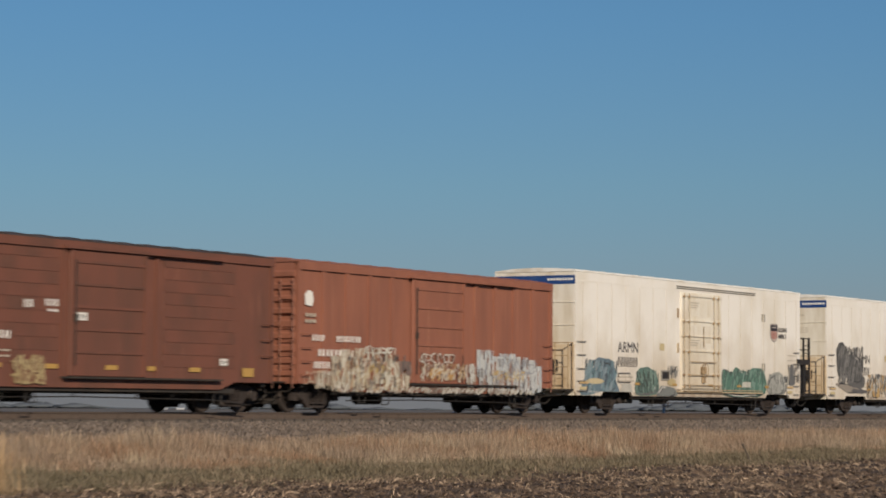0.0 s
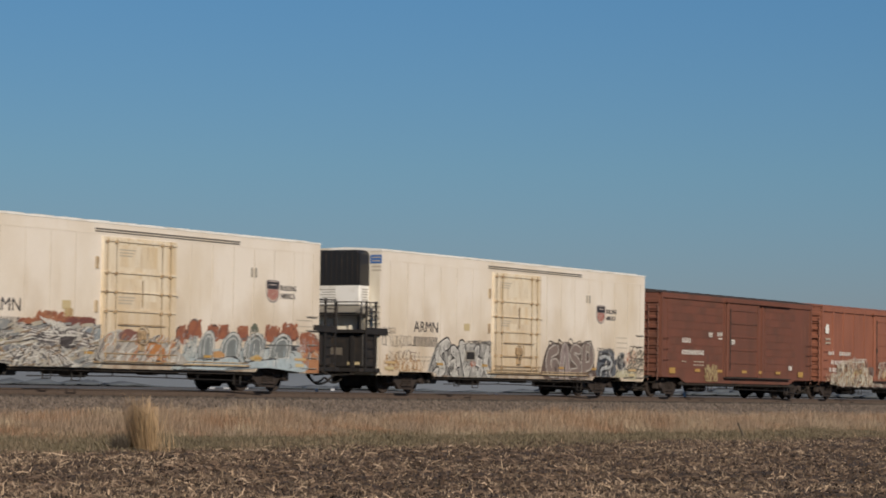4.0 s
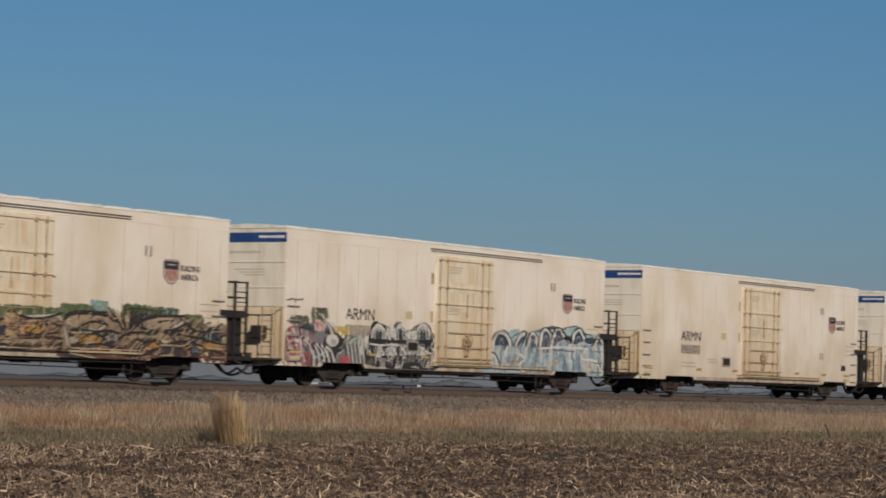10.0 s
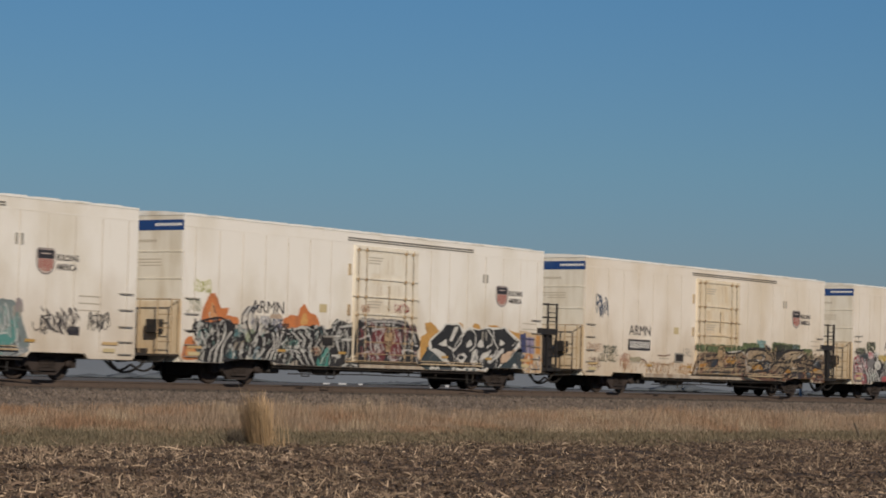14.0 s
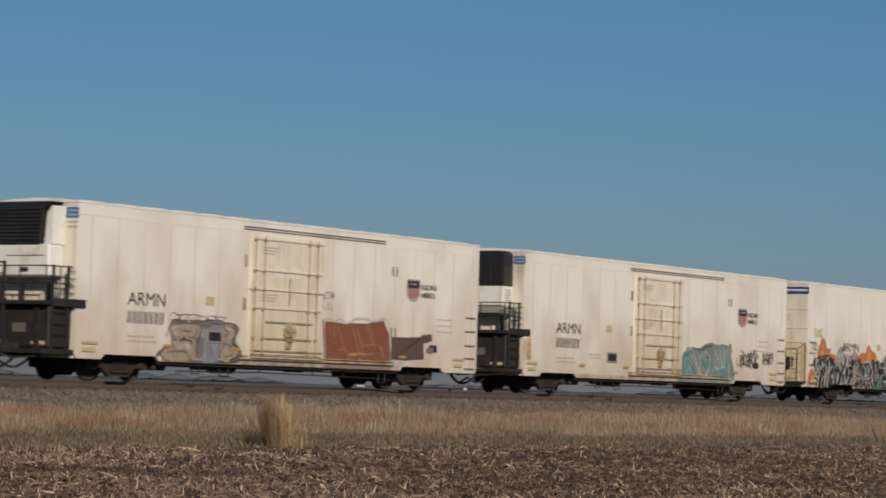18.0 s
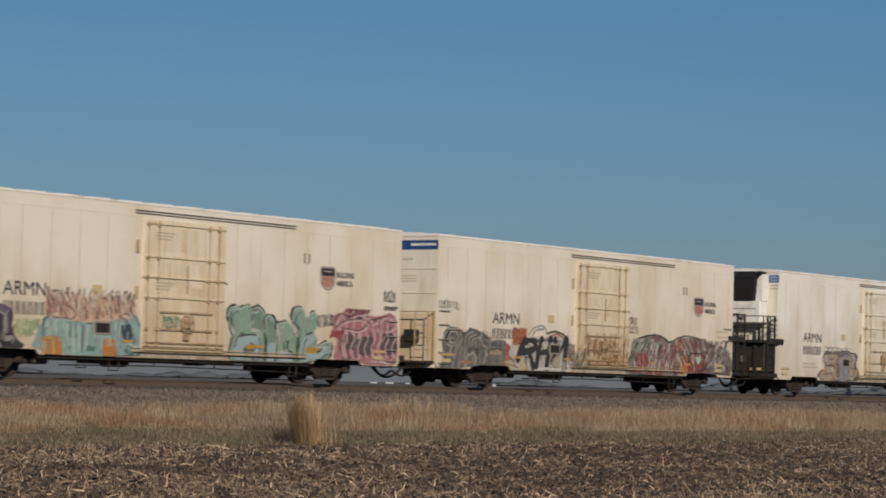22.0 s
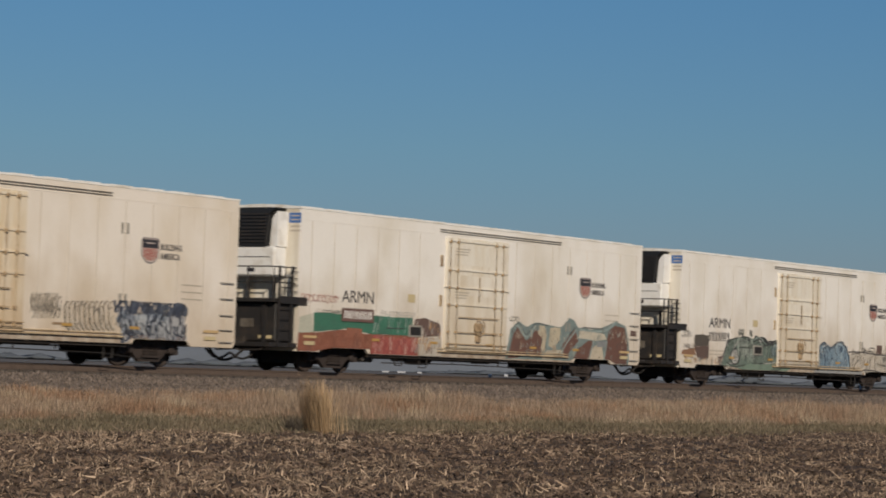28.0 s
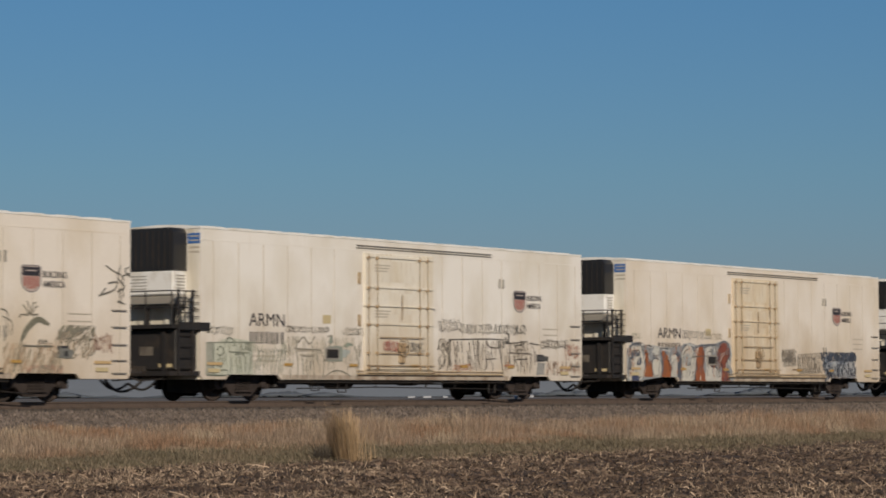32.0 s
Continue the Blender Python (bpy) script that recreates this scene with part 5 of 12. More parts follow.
built = {}
for n, kind, label in (
        (15, "fins_cream", "cream refrigerated boxcar with thin orange and grey line graffiti"),
        (14, "fins_white", "white refrigerated boxcar with thin green line graffiti"),
        (13, "fins_cream", "stained cream refrigerated boxcar with orange and navy graffiti"),
        (12, "grille_white", "white refrigerated boxcar with green, brown and red graffiti"),
        (11, "grille_white", "white refrigerated boxcar with green and brown graffiti"),
        (10, "fins_cream", "cream refrigerated boxcar with teal, green and pink graffiti"),
        (9, "plain_cream", "stained cream refrigerated boxcar with grey and red graffiti"),
        (8, "grille_white", "clean white refrigerated boxcar with a brown painted block"),
        (7, "fins_white", "white refrigerated boxcar with a small teal graffiti"),
        (6, "plain_white", "white refrigerated boxcar covered in zebra-striped dark graffiti"),
        (5, "plain_cream", "stained cream refrigerated boxcar with orange and green graffiti"),
        (4, "plain_cream", "cream refrigerated boxcar with black and pale blue graffiti"),
        (3, "plain_cream", "cream refrigerated boxcar without graffiti, rust-stained door"),
        (2, "plain_cream", "cream refrigerated boxcar with white and orange graffiti"),
        (1, "fins_cream", "cream refrigerated boxcar with grey block-letter graffiti")):
    built[n] = car_of(kind, place_of(n), label)
b2 = car_of("panels", 215.23, "dark red-brown boxcar with pressed side panels")
b1 = car_of("posts", 232.10, "red-brown ribbed boxcar with pale graffiti along its sill")
w2 = car_of("plain_white", 248.92, "white refrigerated boxcar with dull green graffiti")
w1 = car_of("plain_white", 271.85, "white refrigerated boxcar with dark smeared graffiti")

c = built[1]
p = Spray(c, 401, "thin grey and brown sprayed scribbles")
p.scrawl((.16, .13, .11), 5, 1.98, 2.78, 2.05, 2.32, .03)
p.scrawl((.12, .1, .09), 9, 1.99, 4.07, 1.59, 2.07, .03)
p.scrawl((.2, .15, .12), 8, 2.31, 4.34, 1.12, 1.54, .03)
p.scrawl((.42, .24, .1), 8, 2.12, 4.56, .73, 1.24, .04)
p.hatch(((.5, .3, .13), (.3, .2, .12),), 26, 2.02, 4.77, .7, 1.36, .1, .03, .3, .15)
p.finish()
p = Spray(c, 402, "grey silver bubble letters with dark outlines")
p.area((.34, .33, .31), [(5.33, .61), (5.27, 1.33), (5.7, 1.83), (6.24, 1.91), (6.9, 1.74), (7.44, 1.88), (8.22, 1.86), (9.02, 1.98), (9.42, 1.89), (9.5, 1.03), (9.57, .64)])
p.stem((.5, .49, .46), .26, [(6.29, 1.82), (5.82, 1.59), (5.72, 1.22), (6.05, .92), (5.57, .7)], ((.12, K), (.06, WH)))
p.stem((.46, .45, .42), .24, [(6.74, 1.58), (7.18, 1.25), (6.59, .99), (6.92, .71)], ((.12, K), (.06, WH)))
p.stem((.5, .49, .46), .24, [(7.33, 1.78), (7.46, 1.31), (7.7, .72)], ((.12, K), (.05, WH)))
p.stem((.4, .39, .37), .22, [(8.46, 1.65), (8.3, 1.27), (8.81, 1.09), (8.59, .73)], ((.12, K), (.05, WH)))
p.stem((.5, .49, .46), .2, [(9.25, 1.67), (9.04, 1.15), (9.28, .74)], ((.1, K), (.05, WH)))
p.oval((.05, .045, .045), 8.01, 1.39, .27, .21)
p.oval((.4, .14, .08), 8.13, 1.11, .2, .11)
p.hatch((WH, (.2, .19, .18), (.4, .39, .36), K,), 70, 5.35, 9.49, .66, 1.88, .06, .04, .4, .15)
p.scrawl((.2, .18, .16), 5, 7.78, 9.48, 1.85, 1.98, .05)
p.finish()
p = Spray(c, 403, "grey-brown fat round letters with pale inner lines")
p.area((.13, .09, .075), [(13.52, .62), (13.46, 1.43), (13.8, 1.9), (14.3, 2.04), (14.93, 1.98), (15.32, 2.07), (15.83, 2), (16.35, 2.09), (17.01, 2.05), (17.42, 1.71), (17.54, 1.16), (17.44, .66)])
p.stem((.22, .17, .15), .34, [(14.43, 1.78), (13.99, 1.64), (13.81, 1.3), (13.97, .94), (14.48, .94), (14.44, 1.21), (14.22, 1.21)], ((.1, (.12, .09, .075)), (.05, (.5, .46, .42))))
p.stem((.3, .24, .23), .26, [(14.84, .75), (14.94, 1.52), (15.13, 1.89), (15.3, 1.53), (15.37, .75)], ((.1, (.12, .09, .075)), (.05, (.5, .46, .42))))
p.stem((.22, .17, .15), .28, [(16.26, 1.78), (15.9, 1.84), (15.71, 1.57), (16.18, 1.31), (16.28, .97), (15.7, .89)], ((.1, (.12, .09, .075)), (.05, (.5, .46, .42))))
p.stem((.22, .17, .15), .3, [(16.71, .77), (16.69, 1.83), (17.15, 1.87), (17.32, 1.57), (17.17, 1.22), (16.74, 1.15)], ((.1, (.12, .09, .075)), (.05, (.5, .46, .42))))
p.hatch(((.46, .4, .35), K,), 26, 13.7, 17.44, .67, .92, .1, .04, .25, .15)
p.line((.08, .07, .06), .05, [(13.8, 1.9), (13.92, 2.1), (14.55, 1.97), (14.61, 2.18), (14.93, 2.02)])
p.line((.08, .07, .06), .05, [(15.32, 2.03), (15.57, 2.24), (15.83, 2.05), (16.35, 2.16), (16.55, 2.03), (17.25, 2.18), (17.31, 1.77)])
p.finish()
p = Spray(c, 404, "small navy and cream sprayed letters")
p.area((.12, .13, .15), [(17.82, .78), (17.83, 1.51), (18.02, 1.82), (19.04, 1.88), (19.3, 1.6), (19.31, .8)])
p.stem((.42, .44, .45), .14, [(18.03, 1.51), (18.5, 1.59), (18.98, 1.42), (18.92, 1.18), (18.24, 1.1), (18.11, .86)], ((.1, K),))
p.stem((.03, .035, .05), .16, [(18.23, 1.41), (18.71, 1.4), (18.71, 1.25)], ())
p.area((.52, .48, .34), [(19.48, .68), (19.5, 1.05), (19.89, 1.19), (20.45, 1.13), (21.09, 1), (21.17, .7)])
p.stem((.05, .05, .055), .2, [(19.95, 1.62), (19.6, 1.44), (19.75, 1.19), (20.1, 1.3)], ((.08, (.3, .29, .27)),))
p.scrawl((.45, .16, .09), 5, 20.16, 21.08, 1.28, 1.88, .04)
p.scrawl((.1, .1, .1), 5, 17.82, 19.18, 1.76, 1.94, .04)
p.hatch((K, WH, (.3, .28, .25),), 30, 17.83, 21.08, .73, 1.82, .05, .04, .3, .15)
p.finish()
c = built[2]
p = Spray(c, 405, "silver, tan and white wild lettering over rusty red clouds")
p.hatch(((.33, .13, .07), (.27, .1, .06), (.38, .18, .1),), 34, 1.83, 3.56, 1.87, 2.17, 1.2, .12, .4, .8)
p.hatch(((.33, .13, .07), (.27, .1, .06), (.38, .18, .1),), 34, 3.56, 4.14, 1.8, 2.02, 1.2, .12, .4, .8)
p.hatch(((.33, .13, .07), (.27, .1, .06), (.38, .18, .1),), 34, 5.79, 6.66, 1.73, 1.97, 1.2, .12, .4, .8)
p.hatch(((.33, .13, .07), (.27, .1, .06), (.38, .18, .1),), 34, 6.59, 7.89, 1.76, 2.21, 1.2, .12, .4, .8)
p.hatch(((.33, .13, .07), (.27, .1, .06), (.38, .18, .1),), 34, 7.76, 9.18, 1.76, 2.07, 1.2, .12, .4, .8)
p.hatch(((.17, .065, .055), (.22, .08, .06),), 26, 7.89, 9.18, 1.79, 2.08, 1.2, .1, .35, .6)
p.hatch(((.46, .32, .16), (.5, .38, .2),), 8, 7.81, 8.16, 2.09, 2.34, .1, .1, .3, .1)
p.area((.33, .315, .29), [(1.06, .6), (1.06, 1.65), (1.62, 1.8), (2.61, 1.86), (3.57, 1.86), (4.68, 1.69), (5.73, 1.78), (6.8, 1.88), (7.62, 1.8), (9.3, 1.81), (9.53, 1.54), (9.5, .6), (6.05, .59)])
p.hatch(((.26, .27, .27), (.4, .39, .36), (.2, .2, .21), (.46, .42, .34),), 150, 1.06, 9.47, .57, 1.9, 5, .12, .8, 4)
p.hatch(((.3, .34, .36), (.22, .25, .28),), 26, 8.54, 9.45, 1.35, 1.77, .8, .12, .4, .6)
p.hatch(((.3, .33, .35), (.2, .22, .25),), 30, 1.26, 2.38, 1.41, 1.77, 1, .12, .5, .6)
p.area((.46, .41, .29), [(4.21, 1.19), (4.3, 1.41), (4.82, 1.49), (5.35, 1.4), (5.23, 1.19)])
p.hatch(((.4, .27, .14), (.36, .2, .1), (.46, .36, .2),), 34, 1.67, 5.11, .64, 1.18, 4, .08, .4, 3)
p.line((.12, .11, .11), .06, [(5.25, .61), (5.5, .96), (6.03, 1.14), (6.84, 1.04), (7.13, .64)])
p.line((.58, .56, .52), .06, [(5.37, .61), (5.62, .97), (6.15, 1.14), (6.96, 1.01), (7.25, .65)])
p.line((.12, .11, .11), .06, [(5.49, .61), (5.74, .99), (6.27, 1.15), (7.09, .99), (7.38, .65)])
p.line((.58, .56, .52), .06, [(5.61, .62), (5.86, 1.01), (6.39, 1.15), (7.21, .96), (7.5, .65)])
p.line((.12, .11, .11), .06, [(5.73, .62), (5.98, 1.02), (6.51, 1.15), (7.34, .94), (7.62, .65)])
p.line((.58, .56, .52), .06, [(5.85, .62), (6.1, 1.04), (6.63, 1.15), (7.46, .91), (7.75, .65)])
p.line((.12, .11, .11), .06, [(5.97, .62), (6.22, 1.05), (6.75, 1.16), (7.59, .89), (7.87, .66)])
p.line((.58, .56, .52), .06, [(6.09, .62), (6.34, 1.07), (6.87, 1.16), (7.71, .86), (8, .66)])
p.line((.12, .11, .11), .06, [(6.21, .63), (6.46, 1.09), (7, 1.16), (7.84, .84), (8.12, .66)])
p.line((.58, .56, .52), .06, [(6.33, .63), (6.58, 1.1), (7.12, 1.16), (7.96, .81), (8.25, .66)])
p.line((.12, .11, .11), .06, [(6.45, .63), (6.7, 1.12), (7.24, 1.17), (8.09, .79), (8.37, .67)])
p.line((.58, .56, .52), .06, [(6.58, .63), (6.82, 1.14), (7.37, 1.17), (8.21, .76), (8.5, .67)])
p.line((.14, .12, .12), .06, [(2.78, 1.1), (3.36, .88), (3.63, .68)])
p.line((.18, .16, .16), .06, [(5.72, 1.85), (6.67, 1.67), (7.9, 1.74), (9.17, 1.6)])
p.line((.15, .14, .15), .06, [(1.65, 1.24), (2.38, 1.42), (3.4, 1.28)])
p.line((.58, .56, .52), .06, [(2.91, 1.06), (3.45, .85), (3.7, .68)])
p.line((.6, .58, .54), .06, [(5.83, 1.79), (6.81, 1.63), (8.02, 1.68), (9.17, 1.54)])
p.line((.58, .56, .52), .06, [(1.79, 1.28), (2.53, 1.45), (3.52, 1.34)])
p.line((.14, .12, .12), .06, [(3.04, 1.01), (3.54, .82), (3.78, .69)])
p.line((.18, .16, .16), .06, [(5.94, 1.74), (6.95, 1.58), (8.13, 1.62), (9.18, 1.47)])
p.line((.58, .56, .52), .06, [(1.94, 1.33), (2.68, 1.49), (3.63, 1.4)])
p.line((.58, .56, .52), .06, [(3.16, .97), (3.63, .78), (3.86, .69)])
p.line((.6, .58, .54), .06, [(6.05, 1.68), (7.09, 1.54), (8.24, 1.56), (9.18, 1.41)])
p.line((.15, .14, .15), .06, [(2.09, 1.37), (2.83, 1.52), (3.74, 1.45)])
p.line((.14, .12, .12), .06, [(3.29, .92), (3.72, .75), (3.93, .69)])
p.line((.18, .16, .16), .06, [(6.16, 1.62), (7.23, 1.49), (8.36, 1.5), (9.18, 1.34)])
p.line((.58, .56, .52), .06, [(2.23, 1.41), (2.98, 1.55), (3.85, 1.51)])
p.line((.58, .56, .52), .06, [(3.42, .88), (3.82, .72), (4.01, .69)])
p.line((.6, .58, .54), .06, [(6.27, 1.56), (7.37, 1.45), (8.47, 1.44), (9.18, 1.28)])
p.line((.58, .56, .52), .06, [(2.38, 1.46), (3.13, 1.58), (3.97, 1.57)])
p.line((.14, .12, .12), .06, [(3.55, .84), (3.91, .69), (4.09, .69)])
p.line((.18, .16, .16), .06, [(6.38, 1.5), (7.5, 1.4), (8.59, 1.38), (9.19, 1.22)])
p.line((.15, .14, .15), .06, [(2.53, 1.5), (3.29, 1.61), (4.08, 1.62)])
p.line((.58, .56, .52), .06, [(3.68, .79), (4, .66), (4.17, .69)])
p.line((.6, .58, .54), .06, [(6.49, 1.44), (7.64, 1.36), (8.7, 1.32), (9.19, 1.15)])
p.line((.58, .56, .52), .06, [(2.68, 1.55), (3.44, 1.64), (4.19, 1.68)])
p.line((.14, .12, .12), .06, [(3.81, .75), (4.09, .62), (4.24, .69)])
p.line((.18, .16, .16), .06, [(6.61, 1.38), (7.78, 1.31), (8.82, 1.26), (9.19, 1.09)])
p.line((.58, .56, .52), .06, [(2.83, 1.59), (3.59, 1.67), (4.31, 1.74)])
p.line((.64, .62, .57), .06, [(6.72, 2.06), (7.14, 1.82), (6.95, 1.58)])
p.line((.6, .58, .53), .06, [(1.67, .71), (2.16, .89), (2.92, .76)])
p.line((.64, .62, .57), .06, [(6.91, 2.03), (7.31, 1.8), (7.22, 1.55)])
p.line((.6, .58, .53), .06, [(1.8, .75), (2.16, .91), (2.84, .77)])
p.line((.64, .62, .57), .06, [(7.11, 2), (7.47, 1.78), (7.5, 1.52)])
p.line((.6, .58, .53), .06, [(1.92, .78), (2.16, .94), (2.77, .79)])
p.line((.64, .62, .57), .06, [(7.3, 1.97), (7.64, 1.76), (7.78, 1.49)])
p.line((.6, .58, .53), .06, [(2.04, .82), (2.16, .97), (2.69, .81)])
p.line((.64, .62, .57), .06, [(7.49, 1.94), (7.81, 1.73), (8.05, 1.47)])
p.line((.6, .58, .53), .06, [(2.16, .85), (2.16, .99), (2.62, .83)])
p.line((.64, .62, .57), .06, [(7.69, 1.91), (7.97, 1.71), (8.33, 1.44)])
p.line((.6, .58, .53), .06, [(2.29, .89), (2.15, 1.02), (2.54, .85)])
p.area((.06, .05, .05), [(7.63, 1.17), (7.61, 1.51), (8.33, 1.53), (8.35, 1.18)], 1)
p.hatch(((.64, .62, .57), (.1, .09, .09), (.5, .47, .42), (.3, .22, .15),), 200, 1.06, 9.47, .57, 1.83, 3, .04, .5, 5)
p.finish()
p = Spray(c, 406, "silver and tan wild lettering across the door", DOOR_Y)
p.area((.4, .37, .33), [(9.42, .71), (9.45, 1.45), (9.96, 1.74), (10.62, 1.76), (11.16, 1.63), (11.84, 1.55), (12.53, 1.46), (13.24, 1.19), (13.4, .77)])
p.area((.22, .1, .08), [(10.3, 1.47), (10.36, 1.75), (11.02, 1.78), (11.3, 1.57), (10.77, 1.45)])
p.area((.46, .2, .07), [(11.46, 1.16), (11.71, 1.44), (12.4, 1.35), (12.56, .83), (11.88, .82)])
p.hatch(((.62, .6, .56), (.5, .48, .44), (.2, .18, .17), (.42, .2, .1),), 70, 9.4, 13.23, .74, 1.67, 1, .05, .5, .7)
p.finish()
p = Spray(c, 407, "pale blue-grey lobed letters over red clouds")
p.area((.31, .115, .065), [(13.18, 1.44), (13.17, 1.72), (13.29, 1.95), (13.49, 2.01), (13.67, 1.82), (13.69, 1.45)])
p.hatch(((.34, .13, .07), (.27, .1, .06),), 8, 13.17, 13.68, 1.44, 2.01, .5, .09, .35, .8)
p.area((.31, .115, .065), [(13.72, 1.61), (13.71, 1.91), (13.88, 2.15), (14.18, 2.22), (14.44, 2.03), (14.46, 1.63)])
p.hatch(((.34, .13, .07), (.27, .1, .06),), 8, 13.71, 14.44, 1.62, 2.22, .5, .09, .35, .8)
p.area((.31, .115, .065), [(14.77, 1.57), (14.76, 1.83), (14.91, 2.03), (15.17, 2.1), (15.39, 1.93), (15.41, 1.59)])
p.hatch(((.34, .13, .07), (.27, .1, .06),), 8, 14.76, 15.4, 1.58, 2.1, .5, .09, .35, .8)
p.area((.31, .115, .065), [(15.38, 1.65), (15.37, 1.87), (15.49, 2.03), (15.7, 2.09), (15.89, 1.95), (15.9, 1.67)])
p.hatch(((.34, .13, .07), (.27, .1, .06),), 8, 15.37, 15.89, 1.66, 2.09, .5, .09, .35, .8)
p.area((.31, .115, .065), [(16.37, 1.61), (16.36, 1.84), (16.5, 2.01), (16.73, 2.08), (16.95, 1.92), (16.96, 1.62)])
p.hatch(((.34, .13, .07), (.27, .1, .06),), 8, 16.36, 16.95, 1.61, 2.08, .5, .09, .35, .8)
p.area((.31, .115, .065), [(17.92, 1.63), (17.91, 1.88), (18.1, 2.07), (18.41, 2.14), (18.7, 1.98), (18.71, 1.65)])
p.hatch(((.34, .13, .07), (.27, .1, .06),), 8, 17.91, 18.7, 1.64, 2.14, .5, .09, .35, .8)
p.area((.31, .115, .065), [(18.8, 1.68), (18.79, 1.96), (19.01, 2.19), (19.39, 2.26), (19.71, 2.07), (19.73, 1.7)])
p.hatch(((.34, .13, .07), (.27, .1, .06),), 8, 18.79, 19.72, 1.69, 2.25, .5, .09, .35, .8)
p.area((.31, .115, .065), [(19.89, 1.3), (19.87, 1.63), (20.13, 1.9), (20.56, 1.98), (20.94, 1.76), (20.96, 1.33)])
p.hatch(((.34, .13, .07), (.27, .1, .06),), 8, 19.87, 20.94, 1.31, 1.97, .5, .09, .35, .8)
p.area((.12, .13, .1), [(17.1, 1.93), (17.31, 2.21), (17.55, 1.94)])
p.area((.44, .49, .5), [(13.4, .56), (13.41, .99), (13.79, 1.38), (14.64, 1.29), (15.65, 1.32), (16.97, 1.42), (18.17, 1.41), (19.4, 1.36), (20.03, 1.19), (20.13, .67)])
p.hatch(((.46, .2, .09), (.4, .16, .08), (.5, .36, .24),), 30, 20.04, 21.05, .62, 1.31, 0, .09, .5, .3)
p.area((.42, .2, .1), [(20.29, .63), (20.35, 1.12), (20.65, 1.39), (21.01, 1.28), (21.07, .61)])
p.hatch(((.6, .6, .57), (.3, .34, .34),), 30, 13.51, 14.65, .79, 1.71, .2, .04, .5, .15)
p.area((.2, .22, .22), [(14.36, .9), (14.39, 1.57), (14.86, 1.91), (15.17, 1.73), (15.21, 1.45), (15.01, .91)])
p.ring((.6, .6, .57), .06, [(14.44, .97), (14.48, 1.54), (14.83, 1.85), (15.08, 1.7), (15.1, 1.45), (14.94, .98)])
p.ring((.55, .56, .54), .04, [(14.64, 1.05), (14.65, 1.51), (14.81, 1.71), (14.95, 1.61), (14.91, 1.05)])
p.area((.2, .22, .22), [(15.51, .92), (15.54, 1.53), (16.14, 1.87), (16.56, 1.7), (16.6, 1.41), (16.39, .94)])
p.ring((.6, .6, .57), .06, [(15.59, .99), (15.63, 1.49), (16.11, 1.82), (16.47, 1.67), (16.48, 1.41), (16.32, 1.01)])
p.ring((.55, .56, .54), .04, [(15.79, 1.07), (15.81, 1.46), (16.09, 1.67), (16.33, 1.58), (16.29, 1.08)])
p.area((.2, .22, .22), [(16.75, .94), (16.79, 1.56), (17.41, 1.91), (17.86, 1.73), (17.9, 1.44), (17.68, .96)])
p.ring((.6, .6, .57), .06, [(16.84, 1.02), (16.88, 1.52), (17.38, 1.85), (17.77, 1.7), (17.78, 1.44), (17.62, 1.03)])
p.ring((.55, .56, .54), .04, [(17.04, 1.09), (17.06, 1.49), (17.36, 1.7), (17.62, 1.61), (17.58, 1.1)])
p.area((.2, .22, .22), [(18.18, .97), (18.21, 1.55), (18.88, 1.91), (19.39, 1.73), (19.43, 1.43), (19.2, .99)])
p.ring((.6, .6, .57), .06, [(18.27, 1.04), (18.3, 1.52), (18.86, 1.85), (19.29, 1.7), (19.31, 1.43), (19.14, 1.06)])
p.ring((.55, .56, .54), .04, [(18.47, 1.12), (18.49, 1.49), (18.83, 1.7), (19.14, 1.61), (19.1, 1.13)])
p.area((.42, .5, .54), [(13.68, .78), (14.09, 1), (14.94, .98), (16.1, 1.12), (16.7, .9), (17.59, .99), (18.8, 1.09), (19.88, 1), (19.98, .67), (13.68, .6)])
p.area((.5, .28, .12), [(15.01, 1.07), (15.22, 1.24), (15.66, 1.21), (15.64, 1.03)])
p.area((.5, .38, .2), [(16.99, 1.02), (17.28, 1.15), (17.73, 1.13), (17.66, .98)])
p.hatch(((.62, .62, .6), (.34, .4, .43), (.25, .27, .28),), 60, 13.52, 20.66, .69, 1.78, .1, .04, .35, .15)
p.line((.12, .12, .12), .05, [(17.87, 1.5), (18.93, 1.51), (19.86, 1.51)])
p.line((.5, .5, .48), .06, [(19.86, 1.63), (19.91, 1.11)])
p.finish()
c = built[4]
p = Spray(c, 408, "pink, white and black wild lettering")
p.hatch(((.5, .36, .08), (.56, .44, .2),), 16, 3.62, 4.42, 1.59, 1.94, .3, .1, .3, .6)
p.area((.2, .19, .19), [(1.05, .8), (1.12, 1.73), (1.71, 1.93), (2.59, 2.02), (3.26, 2.04), (3.5, 1.73), (3.97, 1.49), (5.13, 1.46), (5.34, .63), (3.33, .6), (1.22, .8)])
p.area((.4, .09, .1), [(1.21, .86), (1.15, 1.76), (1.55, 1.83), (1.73, 1.53), (1.88, 1), (1.71, .81)])
p.area((.4, .12, .13), [(1.99, .6), (1.95, 1), (2.3, 1.07), (2.53, .83), (2.49, .59)])
p.area((.05, .065, .07), [(1.67, 1.62), (1.71, 1.84), (2.15, 1.93), (2.65, 1.9), (2.61, 1.64), (2.06, 1.55)])
p.hatch(((.5, .17, .19), (.6, .42, .42), (.62, .58, .55),), 22, 2.54, 3.38, 1.72, 2.03, -.3, .07, .3, .3)
